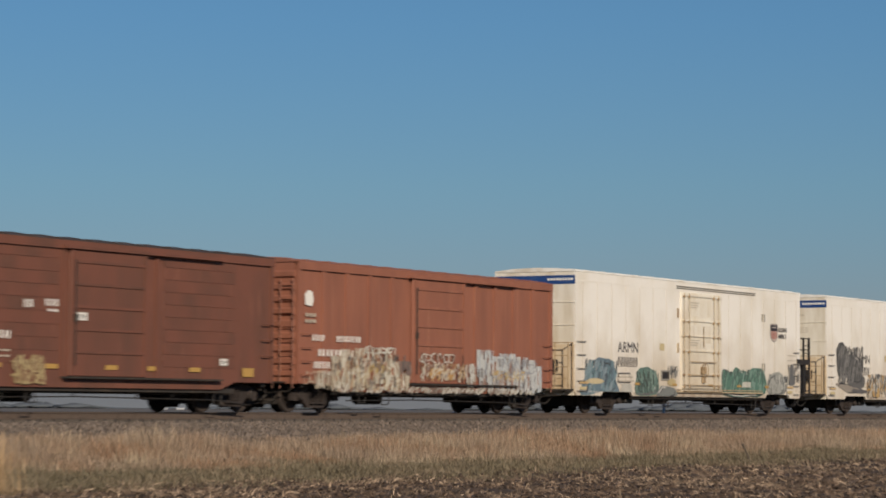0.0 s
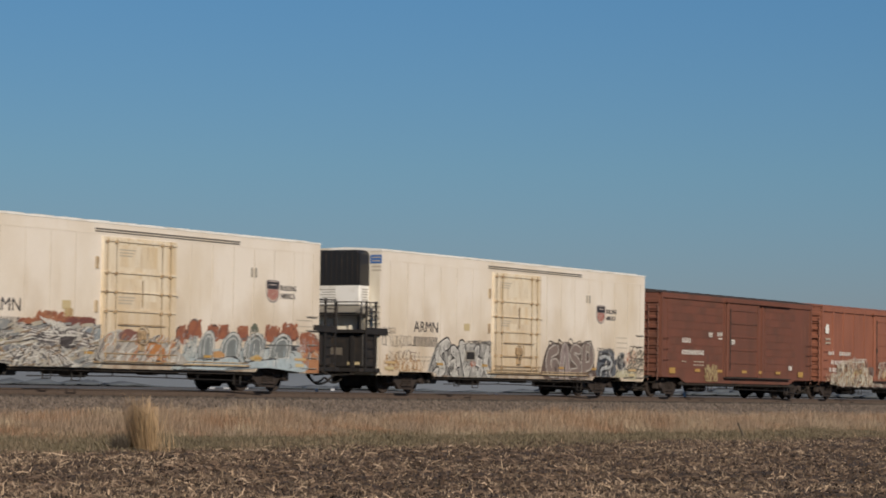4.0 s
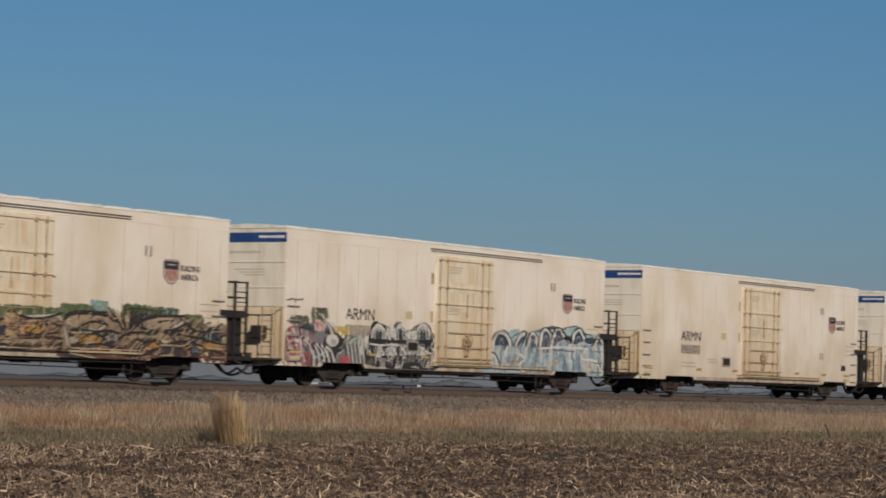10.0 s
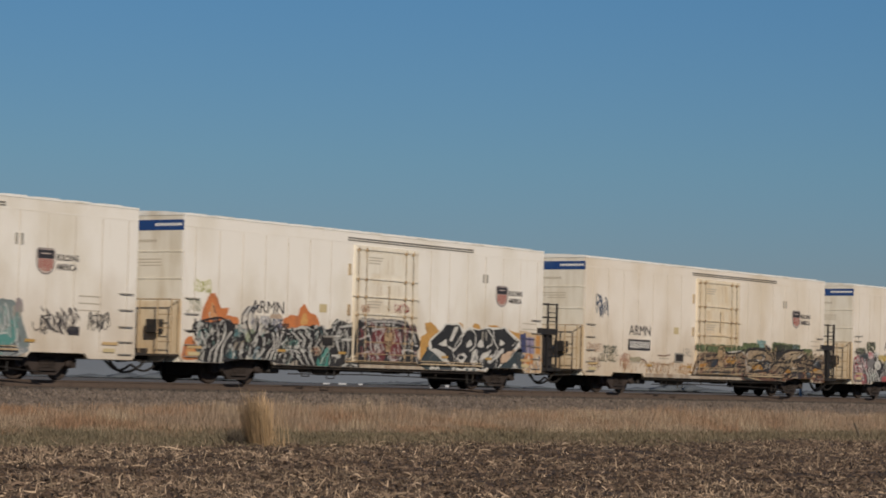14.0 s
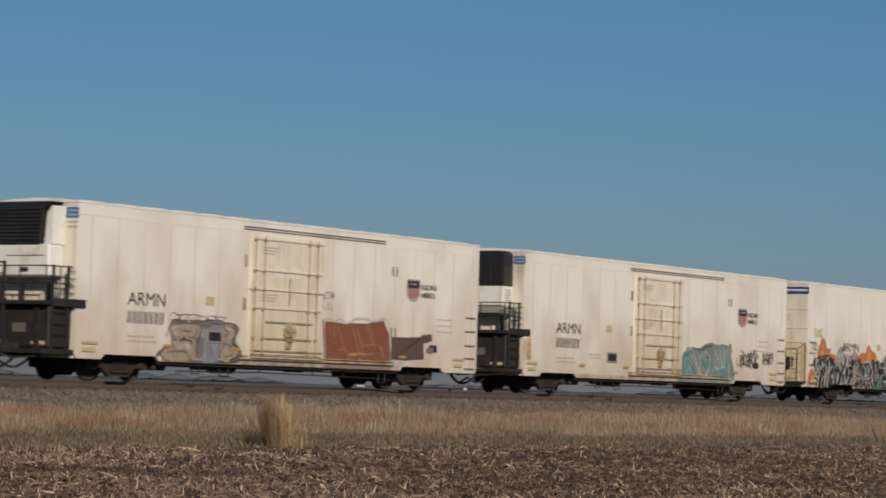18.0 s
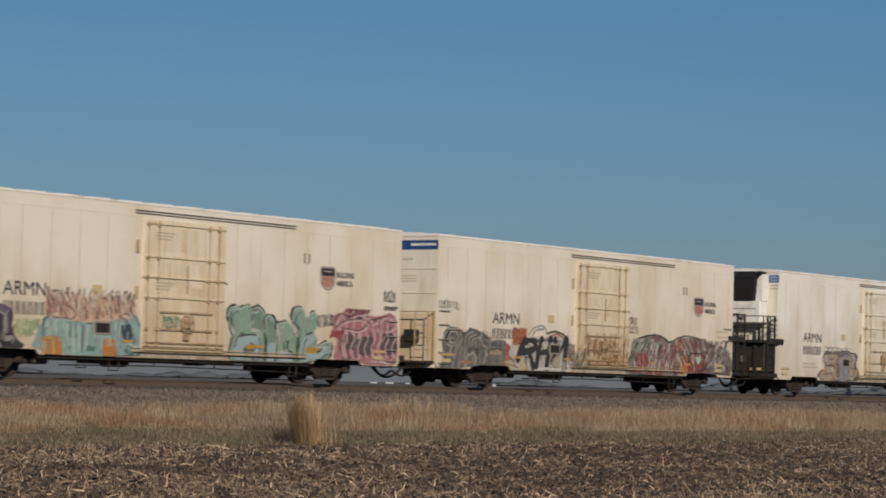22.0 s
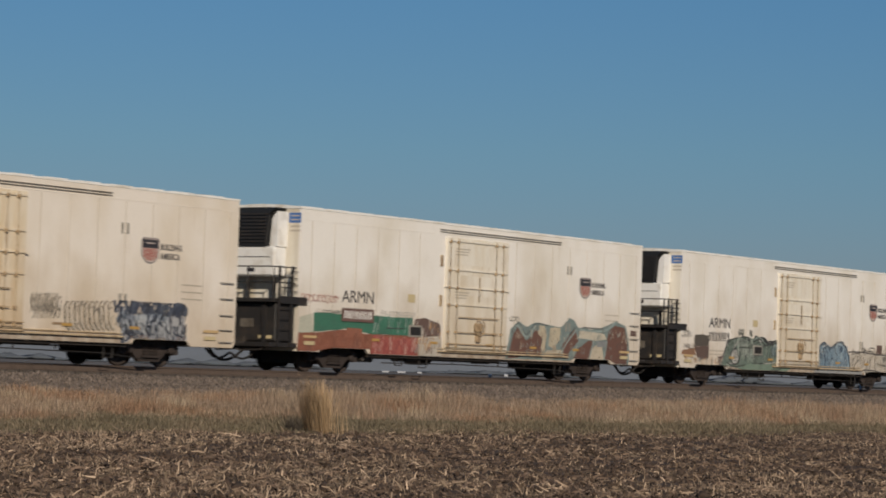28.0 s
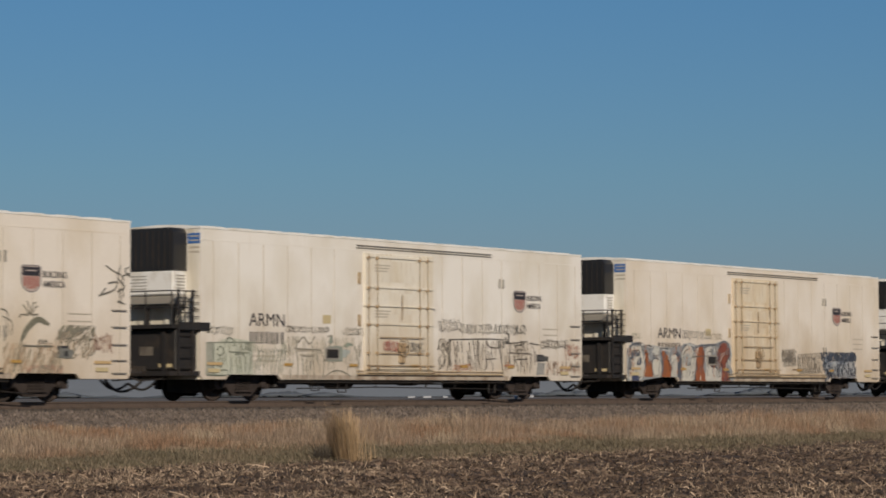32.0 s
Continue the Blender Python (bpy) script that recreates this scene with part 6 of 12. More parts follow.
p.area((.03, .028, .028), [(2.88, .58), (3.19, 1.09), (3.53, 1.2), (4.44, 1.25), (4.2, 1.44), (4.31, 1.63), (4.5, 1.32), (3.99, 1.05), (3.56, .59)])
p.area((.03, .028, .03), [(3.07, 1.22), (3.17, 1.53), (3.62, 1.71), (4.08, 1.62), (4.15, 1.37), (3.64, 1.2)])
p.oval((.62, .6, .55), 3.58, 1.48, .34, .2)
p.oval((.36, .35, .33), 3.65, 1.43, .16, .1)
p.hatch(((.6, .58, .55), (.03, .028, .028),), 34, 3.16, 3.72, 1.67, 2.05, -.8, .05, .35, .1)
p.line((.035, .03, .032), .09, [(2, 1.47), (2.3, 1.26), (2.47, .95), (2.47, .61)])
p.line((.6, .58, .55), .09, [(2.14, 1.45), (2.44, 1.24), (2.61, .94), (2.6, .61)])
p.line((.035, .03, .032), .09, [(2.27, 1.43), (2.57, 1.23), (2.74, .92), (2.73, .61)])
p.line((.6, .58, .55), .09, [(2.41, 1.41), (2.7, 1.21), (2.88, .9), (2.87, .61)])
p.line((.035, .03, .032), .09, [(2.54, 1.39), (2.84, 1.2), (3.01, .89), (3, .62)])
p.line((.6, .58, .55), .09, [(2.68, 1.36), (2.98, 1.18), (3.15, .87), (3.14, .62)])
p.line((.035, .03, .032), .09, [(2.81, 1.34), (3.11, 1.17), (3.28, .86), (3.27, .62)])
p.line((.6, .58, .55), .09, [(2.95, 1.32), (3.25, 1.15), (3.42, .84), (3.41, .62)])
p.line((.035, .03, .032), .09, [(3.08, 1.3), (3.38, 1.14), (3.56, .82), (3.54, .63)])
p.line((.6, .58, .55), .09, [(3.22, 1.28), (3.52, 1.12), (3.69, .81), (3.68, .63)])
p.line((.05, .045, .05), .07, [(4.26, 1.44), (4.37, 1.12), (4.48, .64)])
p.line((.56, .54, .5), .07, [(4.36, 1.44), (4.47, 1.12), (4.59, .65)])
p.line((.05, .045, .05), .07, [(4.47, 1.44), (4.57, 1.13), (4.69, .65)])
p.line((.56, .54, .5), .07, [(4.57, 1.45), (4.68, 1.13), (4.79, .65)])
p.line((.05, .045, .05), .07, [(4.68, 1.45), (4.78, 1.13), (4.9, .65)])
p.line((.56, .54, .5), .07, [(4.78, 1.45), (4.89, 1.13), (5, .65)])
p.line((.05, .045, .05), .07, [(4.88, 1.45), (4.99, 1.14), (5.11, .66)])
p.line((.56, .54, .5), .07, [(4.99, 1.46), (5.1, 1.14), (5.21, .66)])
p.line((.05, .045, .05), .07, [(5.09, 1.46), (5.2, 1.14), (5.32, .66)])
p.line((.56, .54, .5), .07, [(5.2, 1.46), (5.31, 1.14), (5.42, .66)])
p.line((.05, .045, .05), .07, [(5.3, 1.46), (5.41, 1.15), (5.53, .66)])
p.hatch(((.5, .5, .46), (.14, .14, .12), (.3, .33, .27),), 26, 4.2, 5.36, 1.39, 1.68, .9, .06, .4, .6)
p.area((.4, .1, .1), [(4.01, .7), (4.02, .97), (4.51, 1.01), (4.56, .74)], 1)
p.line((.6, .56, .53), .07, [(1.12, 1.6), (1.5, 1.68), (1.65, 1.37), (1.86, 1.42), (1.84, .94), (1.38, .81), (1.2, 1.05)])
p.line((.6, .56, .53), .06, [(1.19, 1.39), (1.79, 1.45)])
p.line((.55, .5, .48), .06, [(1.45, .99), (1.43, 1.23), (1.68, 1.26), (1.71, 1)])
p.line((.5, .56, .5), .05, [(2.64, .89), (3.31, 1.1), (2.88, .61)])
p.hatch(((.6, .56, .54), (.05, .045, .05), (.5, .24, .26),), 40, 1.14, 2.63, .6, 1.81, -.4, .05, .4, .4)
p.scrawl((.09, .09, .08), 8, 1.27, 2.25, 1.9, 2.18, .07)
p.hatch(((.07, .07, .06), (.17, .18, .12),), 26, 2.41, 3.31, 2, 2.5, -.6, .06, .3, .6)
p.hatch(((.07, .07, .06), (.17, .18, .12),), 16, 1.26, 2.25, 1.93, 2.21, .4, .06, .25, .8)
p.line((.2, .19, .16), .04, [(1.07, 2.68), (1.45, 2.73), (1.51, 2.61)])
p.line((.2, .19, .16), .04, [(1.51, 2.7), (1.94, 2.74)])
p.finish()
p = Spray(c, 409, "black letters with white contour lines")
p.area((.03, .028, .028), [(5.36, .54), (5.29, 1.34), (5.61, 1.57), (5.76, 2.08), (6.19, 2.15), (6.56, 2.03), (6.84, 1.84), (7.09, 2.13), (7.45, 2.2), (7.84, 1.93), (8.29, 2.01), (8.65, 2.22), (9.13, 2.16), (9.33, 1.93), (9.53, 1.77), (9.66, 1.19), (9.5, .6)])
p.line(WH, .07, [(5.8, 1.55), (5.82, 1.86), (6.15, 2.06), (6.51, 1.88), (6.57, 1.58)])
p.line(WH, .05, [(5.94, 1.56), (5.96, 1.86), (6.15, 1.97), (6.37, 1.88), (6.42, 1.57)])
p.line((.5, .49, .46), .04, [(6.09, 1.56), (6.1, 1.87), (6.16, 1.88), (6.23, 1.87), (6.28, 1.57)])
p.area((.05, .08, .075), [(6.09, 1.56), (6.09, 1.76), (6.16, 1.87), (6.29, 1.76), (6.32, 1.57)])
p.line(WH, .07, [(7.14, 1.6), (7.16, 1.92), (7.42, 2.12), (7.72, 1.94), (7.78, 1.62)])
p.line(WH, .05, [(7.29, 1.6), (7.3, 1.93), (7.43, 2.03), (7.58, 1.94), (7.63, 1.61)])
p.line((.5, .49, .46), .04, [(7.43, 1.61), (7.45, 1.93), (7.43, 1.94), (7.43, 1.93), (7.49, 1.61)])
p.area((.03, .028, .03), [(7.43, 1.61), (7.44, 1.82), (7.43, 1.93), (7.49, 1.82), (7.52, 1.61)])
p.line(WH, .07, [(8.41, 1.64), (8.43, 1.95), (8.75, 2.15), (9.12, 1.97), (9.18, 1.67)])
p.line(WH, .05, [(8.56, 1.65), (8.58, 1.95), (8.76, 2.06), (8.97, 1.97), (9.02, 1.66)])
p.line((.5, .49, .46), .04, [(8.71, 1.65), (8.73, 1.96), (8.76, 1.97), (8.82, 1.96), (8.87, 1.66)])
p.area((.05, .08, .075), [(8.71, 1.65), (8.71, 1.84), (8.76, 1.96), (8.88, 1.85), (8.91, 1.66)])
p.hatch((WH, (.5, .49, .46),), 26, 6.62, 7.2, 1.56, 2.07, -.5, .04, .45, .05)
p.hatch((WH, (.5, .49, .46),), 22, 7.75, 8.4, 1.57, 1.94, .5, .04, .4, .05)
p.line(K, .1, [(5.65, 1.56), (6.5, 1.55), (7.4, 1.51), (8.69, 1.55), (9.49, 1.6)])
p.area((.5, .49, .47), [(5.87, 1.05), (6.06, 1.34), (6.33, 1.37), (6.56, 1.07)], 1)
p.line(K, .04, [(5.99, 1.08), (6.15, 1.31), (6.4, 1.09)], 1)
p.area((.5, .49, .47), [(6.58, 1.07), (6.78, 1.36), (7.04, 1.4), (7.28, 1.09)], 1)
p.line(K, .04, [(6.7, 1.1), (6.87, 1.33), (7.11, 1.11)], 1)
p.area((.5, .49, .47), [(7.39, 1.09), (7.59, 1.38), (7.86, 1.42), (8.1, 1.11)], 1)
p.line(K, .04, [(7.51, 1.13), (7.68, 1.36), (7.93, 1.14)], 1)
p.area((.5, .49, .47), [(8.4, 1.12), (8.61, 1.42), (8.89, 1.45), (9.13, 1.14)], 1)
p.line(K, .04, [(8.53, 1.16), (8.7, 1.39), (8.96, 1.17)], 1)
p.area((.6, .58, .55), [(6.24, .64), (6.41, .86), (6.67, .64)], 1)
p.line(K, .04, [(6.33, .67), (6.43, .79), (6.56, .66)], 1)
p.area((.6, .58, .55), [(7.14, .66), (7.31, .88), (7.58, .66)], 1)
p.line(K, .04, [(7.23, .69), (7.33, .81), (7.47, .68)], 1)
p.area((.6, .58, .55), [(8.14, .69), (8.32, .91), (8.59, .69)], 1)
p.line(K, .04, [(8.24, .72), (8.34, .84), (8.48, .71)], 1)
p.area((.6, .58, .55), [(8.98, .71), (9.16, .93), (9.44, .71)], 1)
p.line(K, .04, [(9.08, .74), (9.18, .86), (9.32, .73)], 1)
p.area((.03, .028, .028), [(5.38, .98), (6.26, 1.01), (6.18, .78), (5.4, .68)], 1)
p.area((.03, .028, .028), [(6.62, 1.02), (7.47, 1.04), (7.17, .75), (6.72, .74)], 1)
p.area((.03, .028, .028), [(7.89, 1.02), (9.09, 1.09), (8.97, .76), (8.09, .74)], 1)
p.line(WH, .06, [(9.53, 1.71), (9.27, 1.41), (9.66, 1.19), (9.21, .71)], 1)
p.line(WH, .05, [(5.45, 1.32), (5.81, 1.08), (6.26, 1.01), (6.52, 1.15), (6.86, 1.45), (7.24, 1.12)], 1)
p.line(WH, .05, [(7.4, 1.46), (7.79, 1.13), (7.54, .73)], 1)
p.line(WH, .05, [(5.62, 1.43), (6.33, 1.4), (6.95, 1.44), (7.5, 1.41)])
p.line(WH, .05, [(7.77, 1.43), (8.16, 1.14), (8.7, 1.39), (9.28, 1.18)], 1)
p.hatch((WH, (.52, .5, .48), K,), 80, 5.38, 9.61, .64, 1.51, .25, .03, .35, .4)
p.hatch(((.3, .36, .3), WH,), 16, 4.97, 5.67, 1.01, 1.67, 0, .04, .4, .15)
p.finish()
p = Spray(c, 410, "pale blue lettering with navy tops and white rims")
p.area((.36, .5, .5), [(13.03, 1.11), (13.19, 1.77), (14.21, 2.11), (14.84, 2.2), (15.49, 2.1), (16.13, 2.25), (17.22, 2.41), (18.01, 2.35), (18.57, 2.47), (19.26, 2.46), (19.86, 2.19), (20.45, 2.22), (20.94, 1.97), (21.16, 1.13)])
p.area((.36, .5, .58), [(12.85, .59), (12.87, 1.16), (13.21, 1.53), (13.41, 1.63), (14.45, 1.7), (15.29, 1.78), (16.37, 1.79), (17.25, 1.85), (18.6, 1.9), (19.76, 1.9), (20.94, 1.84), (21.15, .61), (19.66, .6), (19.36, .74)])
p.area(K, [(13.15, 1.41), (13.17, 1.86), (13.76, 2.18), (14.41, 1.91), (14.46, 1.45)])
p.area(WH, [(13.23, 1.41), (13.25, 1.85), (13.76, 2.12), (14.33, 1.89), (14.38, 1.45)])
p.area((.045, .055, .09), [(13.38, 1.42), (13.4, 1.81), (13.77, 2.02), (14.19, 1.83), (14.23, 1.44)])
p.line((.3, .33, .36), .05, [(13.65, 1.46), (13.7, 1.79), (13.86, 1.82), (13.95, 1.47)])
p.area(K, [(15.44, 1.39), (15.46, 1.88), (15.86, 2.2), (16.32, 1.91), (16.37, 1.42)])
p.area(WH, [(15.53, 1.39), (15.54, 1.87), (15.86, 2.14), (16.24, 1.89), (16.29, 1.41)])
p.area((.045, .055, .09), [(15.68, 1.4), (15.7, 1.82), (15.87, 2.04), (16.09, 1.84), (16.13, 1.41)])
p.line((.3, .33, .36), .05, [(15.75, 1.43), (15.8, 1.8), (15.97, 1.83), (16.05, 1.44)])
p.area(K, [(16.31, 1.45), (16.32, 2.04), (16.78, 2.36), (17.31, 2.07), (17.36, 1.48)])
p.area(WH, [(16.39, 1.45), (16.4, 2.02), (16.78, 2.3), (17.22, 2.05), (17.27, 1.47)])
p.area((.045, .055, .09), [(16.55, 1.45), (16.56, 1.98), (16.79, 2.2), (17.07, 1.99), (17.12, 1.47)])
p.line((.3, .33, .36), .05, [(16.68, 1.49), (16.72, 1.96), (16.89, 1.99), (16.98, 1.5)])
p.area(K, [(17.19, 1.75), (17.22, 2.08), (17.69, 2.41), (18.23, 2.12), (18.27, 1.79)])
p.area(WH, [(17.28, 1.76), (17.31, 2.07), (17.7, 2.34), (18.14, 2.1), (18.18, 1.79)])
p.area((.045, .055, .09), [(17.44, 1.76), (17.47, 2.02), (17.7, 2.24), (17.98, 2.04), (18.02, 1.78)])
p.line((.3, .33, .36), .05, [(17.57, 1.8), (17.62, 2), (17.8, 2.03), (17.88, 1.81)])
p.area(K, [(18.58, 1.8), (18.6, 2.11), (19.11, 2.44), (19.7, 2.14), (19.74, 1.84)])
p.area(WH, [(18.67, 1.8), (18.7, 2.09), (19.12, 2.37), (19.61, 2.12), (19.65, 1.83)])
p.area((.045, .055, .09), [(18.83, 1.81), (18.86, 2.04), (19.12, 2.27), (19.45, 2.06), (19.48, 1.83)])
p.line((.3, .33, .36), .05, [(18.99, 1.84), (19.04, 2.03), (19.23, 2.06), (19.31, 1.85)])
p.area(K, [(20.15, 1.69), (20.18, 1.86), (20.64, 2.2), (21.15, 1.9), (21.19, 1.72)])
p.area(WH, [(20.24, 1.69), (20.28, 1.85), (20.64, 2.13), (21.06, 1.87), (21.09, 1.72)])
p.area((.045, .055, .09), [(20.4, 1.7), (20.45, 1.8), (20.65, 2.03), (20.9, 1.82), (20.93, 1.71)])
p.line((.3, .33, .36), .05, [(20.5, 1.73), (20.57, 1.78), (20.75, 1.81), (20.83, 1.74)])
p.area(K, [(14.51, 1.42), (14.65, 1.82), (15.16, 2.15), (15.54, 2.1), (15.29, 1.78), (14.94, 1.44)])
p.area(WH, [(14.62, 1.43), (14.76, 1.8), (15.19, 2.09), (15.4, 2.07), (15.13, 1.75), (14.88, 1.43)])
p.area((.05, .06, .12), [(14.8, 1.46), (14.93, 1.77), (15.23, 1.98), (15.28, 1.91), (15.08, 1.69), (14.99, 1.47)])
p.area((.42, .46, .5), [(17.49, 1.61), (17.81, 1.84), (18.38, 1.82), (18.62, 1.64)])
p.area((.5, .54, .57), [(18.79, 1.68), (19.18, 1.85), (19.64, 1.93), (19.77, 1.71)])
p.area(K, [(17.98, 1.91), (18.25, 2.07), (18.6, 2.02), (18.66, 1.9)])
p.area((.05, .06, .09), [(19.58, 1.9), (19.75, 2.06), (20.22, 2.01), (20.29, 1.85)])
p.hatch(((.6, .62, .62), (.5, .5, .46), (.3, .42, .5), (.24, .36, .45), (.2, .2, .2),), 170, 13.03, 17.29, .66, 1.59, .12, .09, .5, .12)
p.hatch(((.6, .62, .62), (.46, .53, .57), (.24, .36, .45), (.14, .2, .26), (.5, .48, .42),), 150, 17.29, 21.07, .65, 1.78, -.12, .09, .5, .15)
p.line(WH, .09, [(14.67, 1.4), (15.33, 1.17), (14.91, .91), (15.35, .68)])
p.line(WH, .08, [(16.28, 1.57), (16.82, 1.59), (17.71, 1.64), (18.96, 1.65), (19.89, 1.62)])
p.line(WH, .08, [(19.77, 1.68), (19.33, 1.28), (20.39, 1.18), (20.89, .67)])
p.line((.1, .13, .2), .04, [(17.33, 1.54), (18.85, 1.51)])
p.line((.06, .07, .1), .06, [(12.81, 1.25), (13.22, 1.34), (13.54, 1.12), (13.66, .85)])
p.line(WH, .07, [(12.92, 1.19), (13.24, 1.23), (13.49, 1), (13.56, .76)])
p.finish()
c = built[5]
p = Spray(c, 411, "dark scribbles and thin rusty tags")
p.hatch(((.1, .12, .17), (.2, .22, .26),), 16, 1.8, 2.72, 2.78, 3.6, -.35, .04, .5, .08)
p.line((.1, .12, .17), .04, [(1.83, 3.64), (2.01, 3.48), (1.84, 3.24), (2.18, 3.43), (2.15, 3.14), (2.45, 3.33), (2.42, 2.99), (2.67, 3.22), (2.64, 2.88)])
p.scrawl((.1, .11, .085), 7, 2.38, 3.36, 1.41, 1.78, .05)
p.scrawl((.14, .14, .1), 7, 2.09, 3.41, 1.12, 1.46, .05)
p.scrawl((.4, .2, .14), 6, 3.59, 4.32, 1.15, 1.52, .04)
p.scrawl((.44, .22, .14), 6, 3.6, 4.33, .86, 1.27, .04)
p.scrawl((.38, .22, .14), 7, 1.25, 2.25, 1.44, 1.86, .03)
p.scrawl((.3, .2, .14), 7, 1.28, 2.18, .82, 1.33, .03)
p.area((.36, .32, .22), [(4.37, 1.22), (4.41, 1.35), (5.15, 1.36), (5.15, 1.21)])
p.scrawl((.36, .22, .12), 9, 5.91, 7.74, .74, 1.24, .04)
p.scrawl((.44, .24, .09), 8, 8.14, 9.49, .74, 1.2, .04)
p.scrawl((.4, .38, .34), 4, 8.56, 9.32, 1.44, 1.84, .03)
p.line((.2, .12, .1), .04, [(5.15, 1.29), (5.53, 1.24), (5.82, 1.02), (5.92, .72)])
p.line((.24, .15, .11), .05, [(6.51, 1.47), (7.04, 1.46), (7.48, 1.52)])
p.hatch(((.5, .3, .14), (.36, .22, .14),), 50, 3.79, 9.49, .68, 1.27, .1, .03, .22, .3)
p.finish()
p = Spray(c, 412, "dense olive, tan, orange and maroon organic lettering")
p.hatch(((.1, .13, .055), (.13, .16, .07), (.16, .19, .1), (.07, .09, .05),), 38, 13.56, 15.39, 1.7, 2.12, .3, .11, .5, .9)
p.hatch(((.1, .13, .055), (.13, .16, .07), (.16, .19, .1), (.07, .09, .05),), 38, 16.18, 17.4, 1.79, 2.21, .3, .11, .5, .9)
p.hatch(((.1, .13, .055), (.13, .16, .07), (.16, .19, .1), (.07, .09, .05),), 38, 17.4, 18.65, 1.83, 2.16, .3, .11, .5, .9)
p.hatch(((.1, .13, .055), (.13, .16, .07), (.16, .19, .1), (.07, .09, .05),), 38, 18.77, 19.84, 1.57, 2.01, .3, .11, .5, .9)
p.hatch(((.25, .38, .38), (.2, .3, .28),), 16, 14.79, 15.48, 1.95, 2.28, .6, .1, .3, .8)
p.hatch(((.25, .36, .35), (.14, .2, .15),), 12, 17.97, 18.49, 1.94, 2.17, .4, .09, .3, .8)
p.area((.235, .17, .115), [(13.64, .59), (13.58, 1.73), (14.13, 1.88), (15.39, 1.93), (15.99, 1.76), (16.6, 1.61), (17.2, 1.87), (18.13, 1.97), (19.03, 1.93), (19.2, 1.64), (19.75, 1.52), (20.63, 1.34), (21.09, 1.15), (21.11, .72), (16.86, .58)])
p.hatch(((.3, .22, .14), (.2, .13, .085), (.26, .2, .14), (.15, .1, .075),), 110, 13.64, 21.01, .97, 1.83, 1.2, .1, .6, 1)
p.area((.125, .068, .05), [(13.64, .57), (13.63, .85), (14.85, .94), (16.04, .88), (17.25, .98), (18.5, .93), (19.99, 1.02), (21.09, .98), (21.11, .7), (16.86, .56)])
p.hatch(((.17, .07, .05), (.05, .04, .045), (.24, .12, .06), (.1, .06, .05),), 90, 13.66, 21.04, .61, 1.04, -.8, .1, .45, .7)
p.area((.36, .27, .18), [(13.48, 1.62), (13.84, 1.84), (15.39, 1.88), (15.58, 1.74), (14.83, 1.45), (14.15, 1.47)])
p.area((.33, .25, .17), [(16.93, 1.63), (17.22, 1.85), (18.93, 1.92), (19.04, 1.78), (18.36, 1.57), (17.37, 1.5)])
p.area((.36, .29, .2), [(17.73, 1.65), (18.14, 1.79), (18.66, 1.79), (18.15, 1.6)])
p.area((.3, .215, .13), [(14.14, 1.56), (14.81, 1.71), (15.5, 1.61), (15.02, 1.42)])
p.area((.34, .25, .16), [(17.75, 1.25), (17.84, 1.44), (18.47, 1.42), (18.64, 1.25), (18.07, 1.14)])
p.area((.4, .2, .035), [(14.26, 1.12), (14.45, 1.25), (15.13, 1.27), (15.24, 1.08), (14.65, 1.02)])
p.area((.4, .2, .035), [(17.25, .99), (17.29, 1.12), (17.75, 1.15), (17.76, .99)])
p.area((.4, .2, .035), [(19.83, 1.04), (19.87, 1.18), (20.7, 1.19), (20.76, 1.03)])
p.area((.36, .33, .28), [(13.62, 1.07), (13.61, 1.19), (14.16, 1.2), (14.22, 1.07)])
p.area((.035, .045, .065), [(15.33, 1.09), (15.37, 1.38), (15.81, 1.44), (15.94, 1.2), (15.73, 1.05)])
p.area((.035, .04, .05), [(20.03, 1.27), (20.05, 1.58), (20.4, 1.64), (20.63, 1.41), (20.47, 1.23)])
p.area((.04, .045, .055), [(19.3, .86), (19.32, 1.07), (19.68, 1.08), (19.7, .86)])
p.area((.045, .05, .05), [(13.64, .66), (13.71, .85), (14.28, .86), (14.34, .65)])
p.area((.05, .04, .045), [(17.98, .76), (18.13, 1), (18.81, .95), (18.72, .75)])
p.line((.3, .33, .35), .06, [(15.53, 1.12), (15.56, 1.33), (15.76, 1.36)])
p.line((.3, .33, .35), .06, [(20.2, 1.29), (20.21, 1.52), (20.38, 1.54)])
p.line((.3, .36, .4), .05, [(19.4, .9), (19.42, 1.03)])
p.line((.3, .36, .4), .05, [(19.56, .9), (19.58, 1.04)])
p.line((.36, .27, .17), .06, [(15.33, 2.15), (15.69, 1.81), (16.26, 1.37)])
p.line((.03, .026, .024), .06, [(15.51, 2.12), (15.8, 1.8), (16.28, 1.37)])
p.line((.03, .026, .024), .06, [(15.69, 2.08), (15.91, 1.78), (16.3, 1.38)])
p.line((.36, .27, .17), .06, [(15.87, 2.04), (16.02, 1.76), (16.32, 1.38)])
p.line((.03, .026, .024), .06, [(16.05, 2), (16.13, 1.75), (16.34, 1.38)])
p.line((.03, .026, .024), .06, [(16.22, 2.16), (16.24, 1.73), (16.36, 1.38)])
p.line((.36, .27, .17), .06, [(16.4, 2.12), (16.35, 1.72), (16.38, 1.38)])
p.line((.03, .026, .024), .06, [(16.59, 2.08), (16.47, 1.7), (16.4, 1.38)])
p.line((.03, .026, .024), .06, [(16.77, 2.04), (16.58, 1.69), (16.42, 1.38)])
p.line((.03, .026, .024), .06, [(17.19, 2.03), (16.85, 1.72), (16.42, 1.31)])
p.line((.03, .026, .024), .06, [(17.05, 1.99), (16.77, 1.72), (16.42, 1.29)])
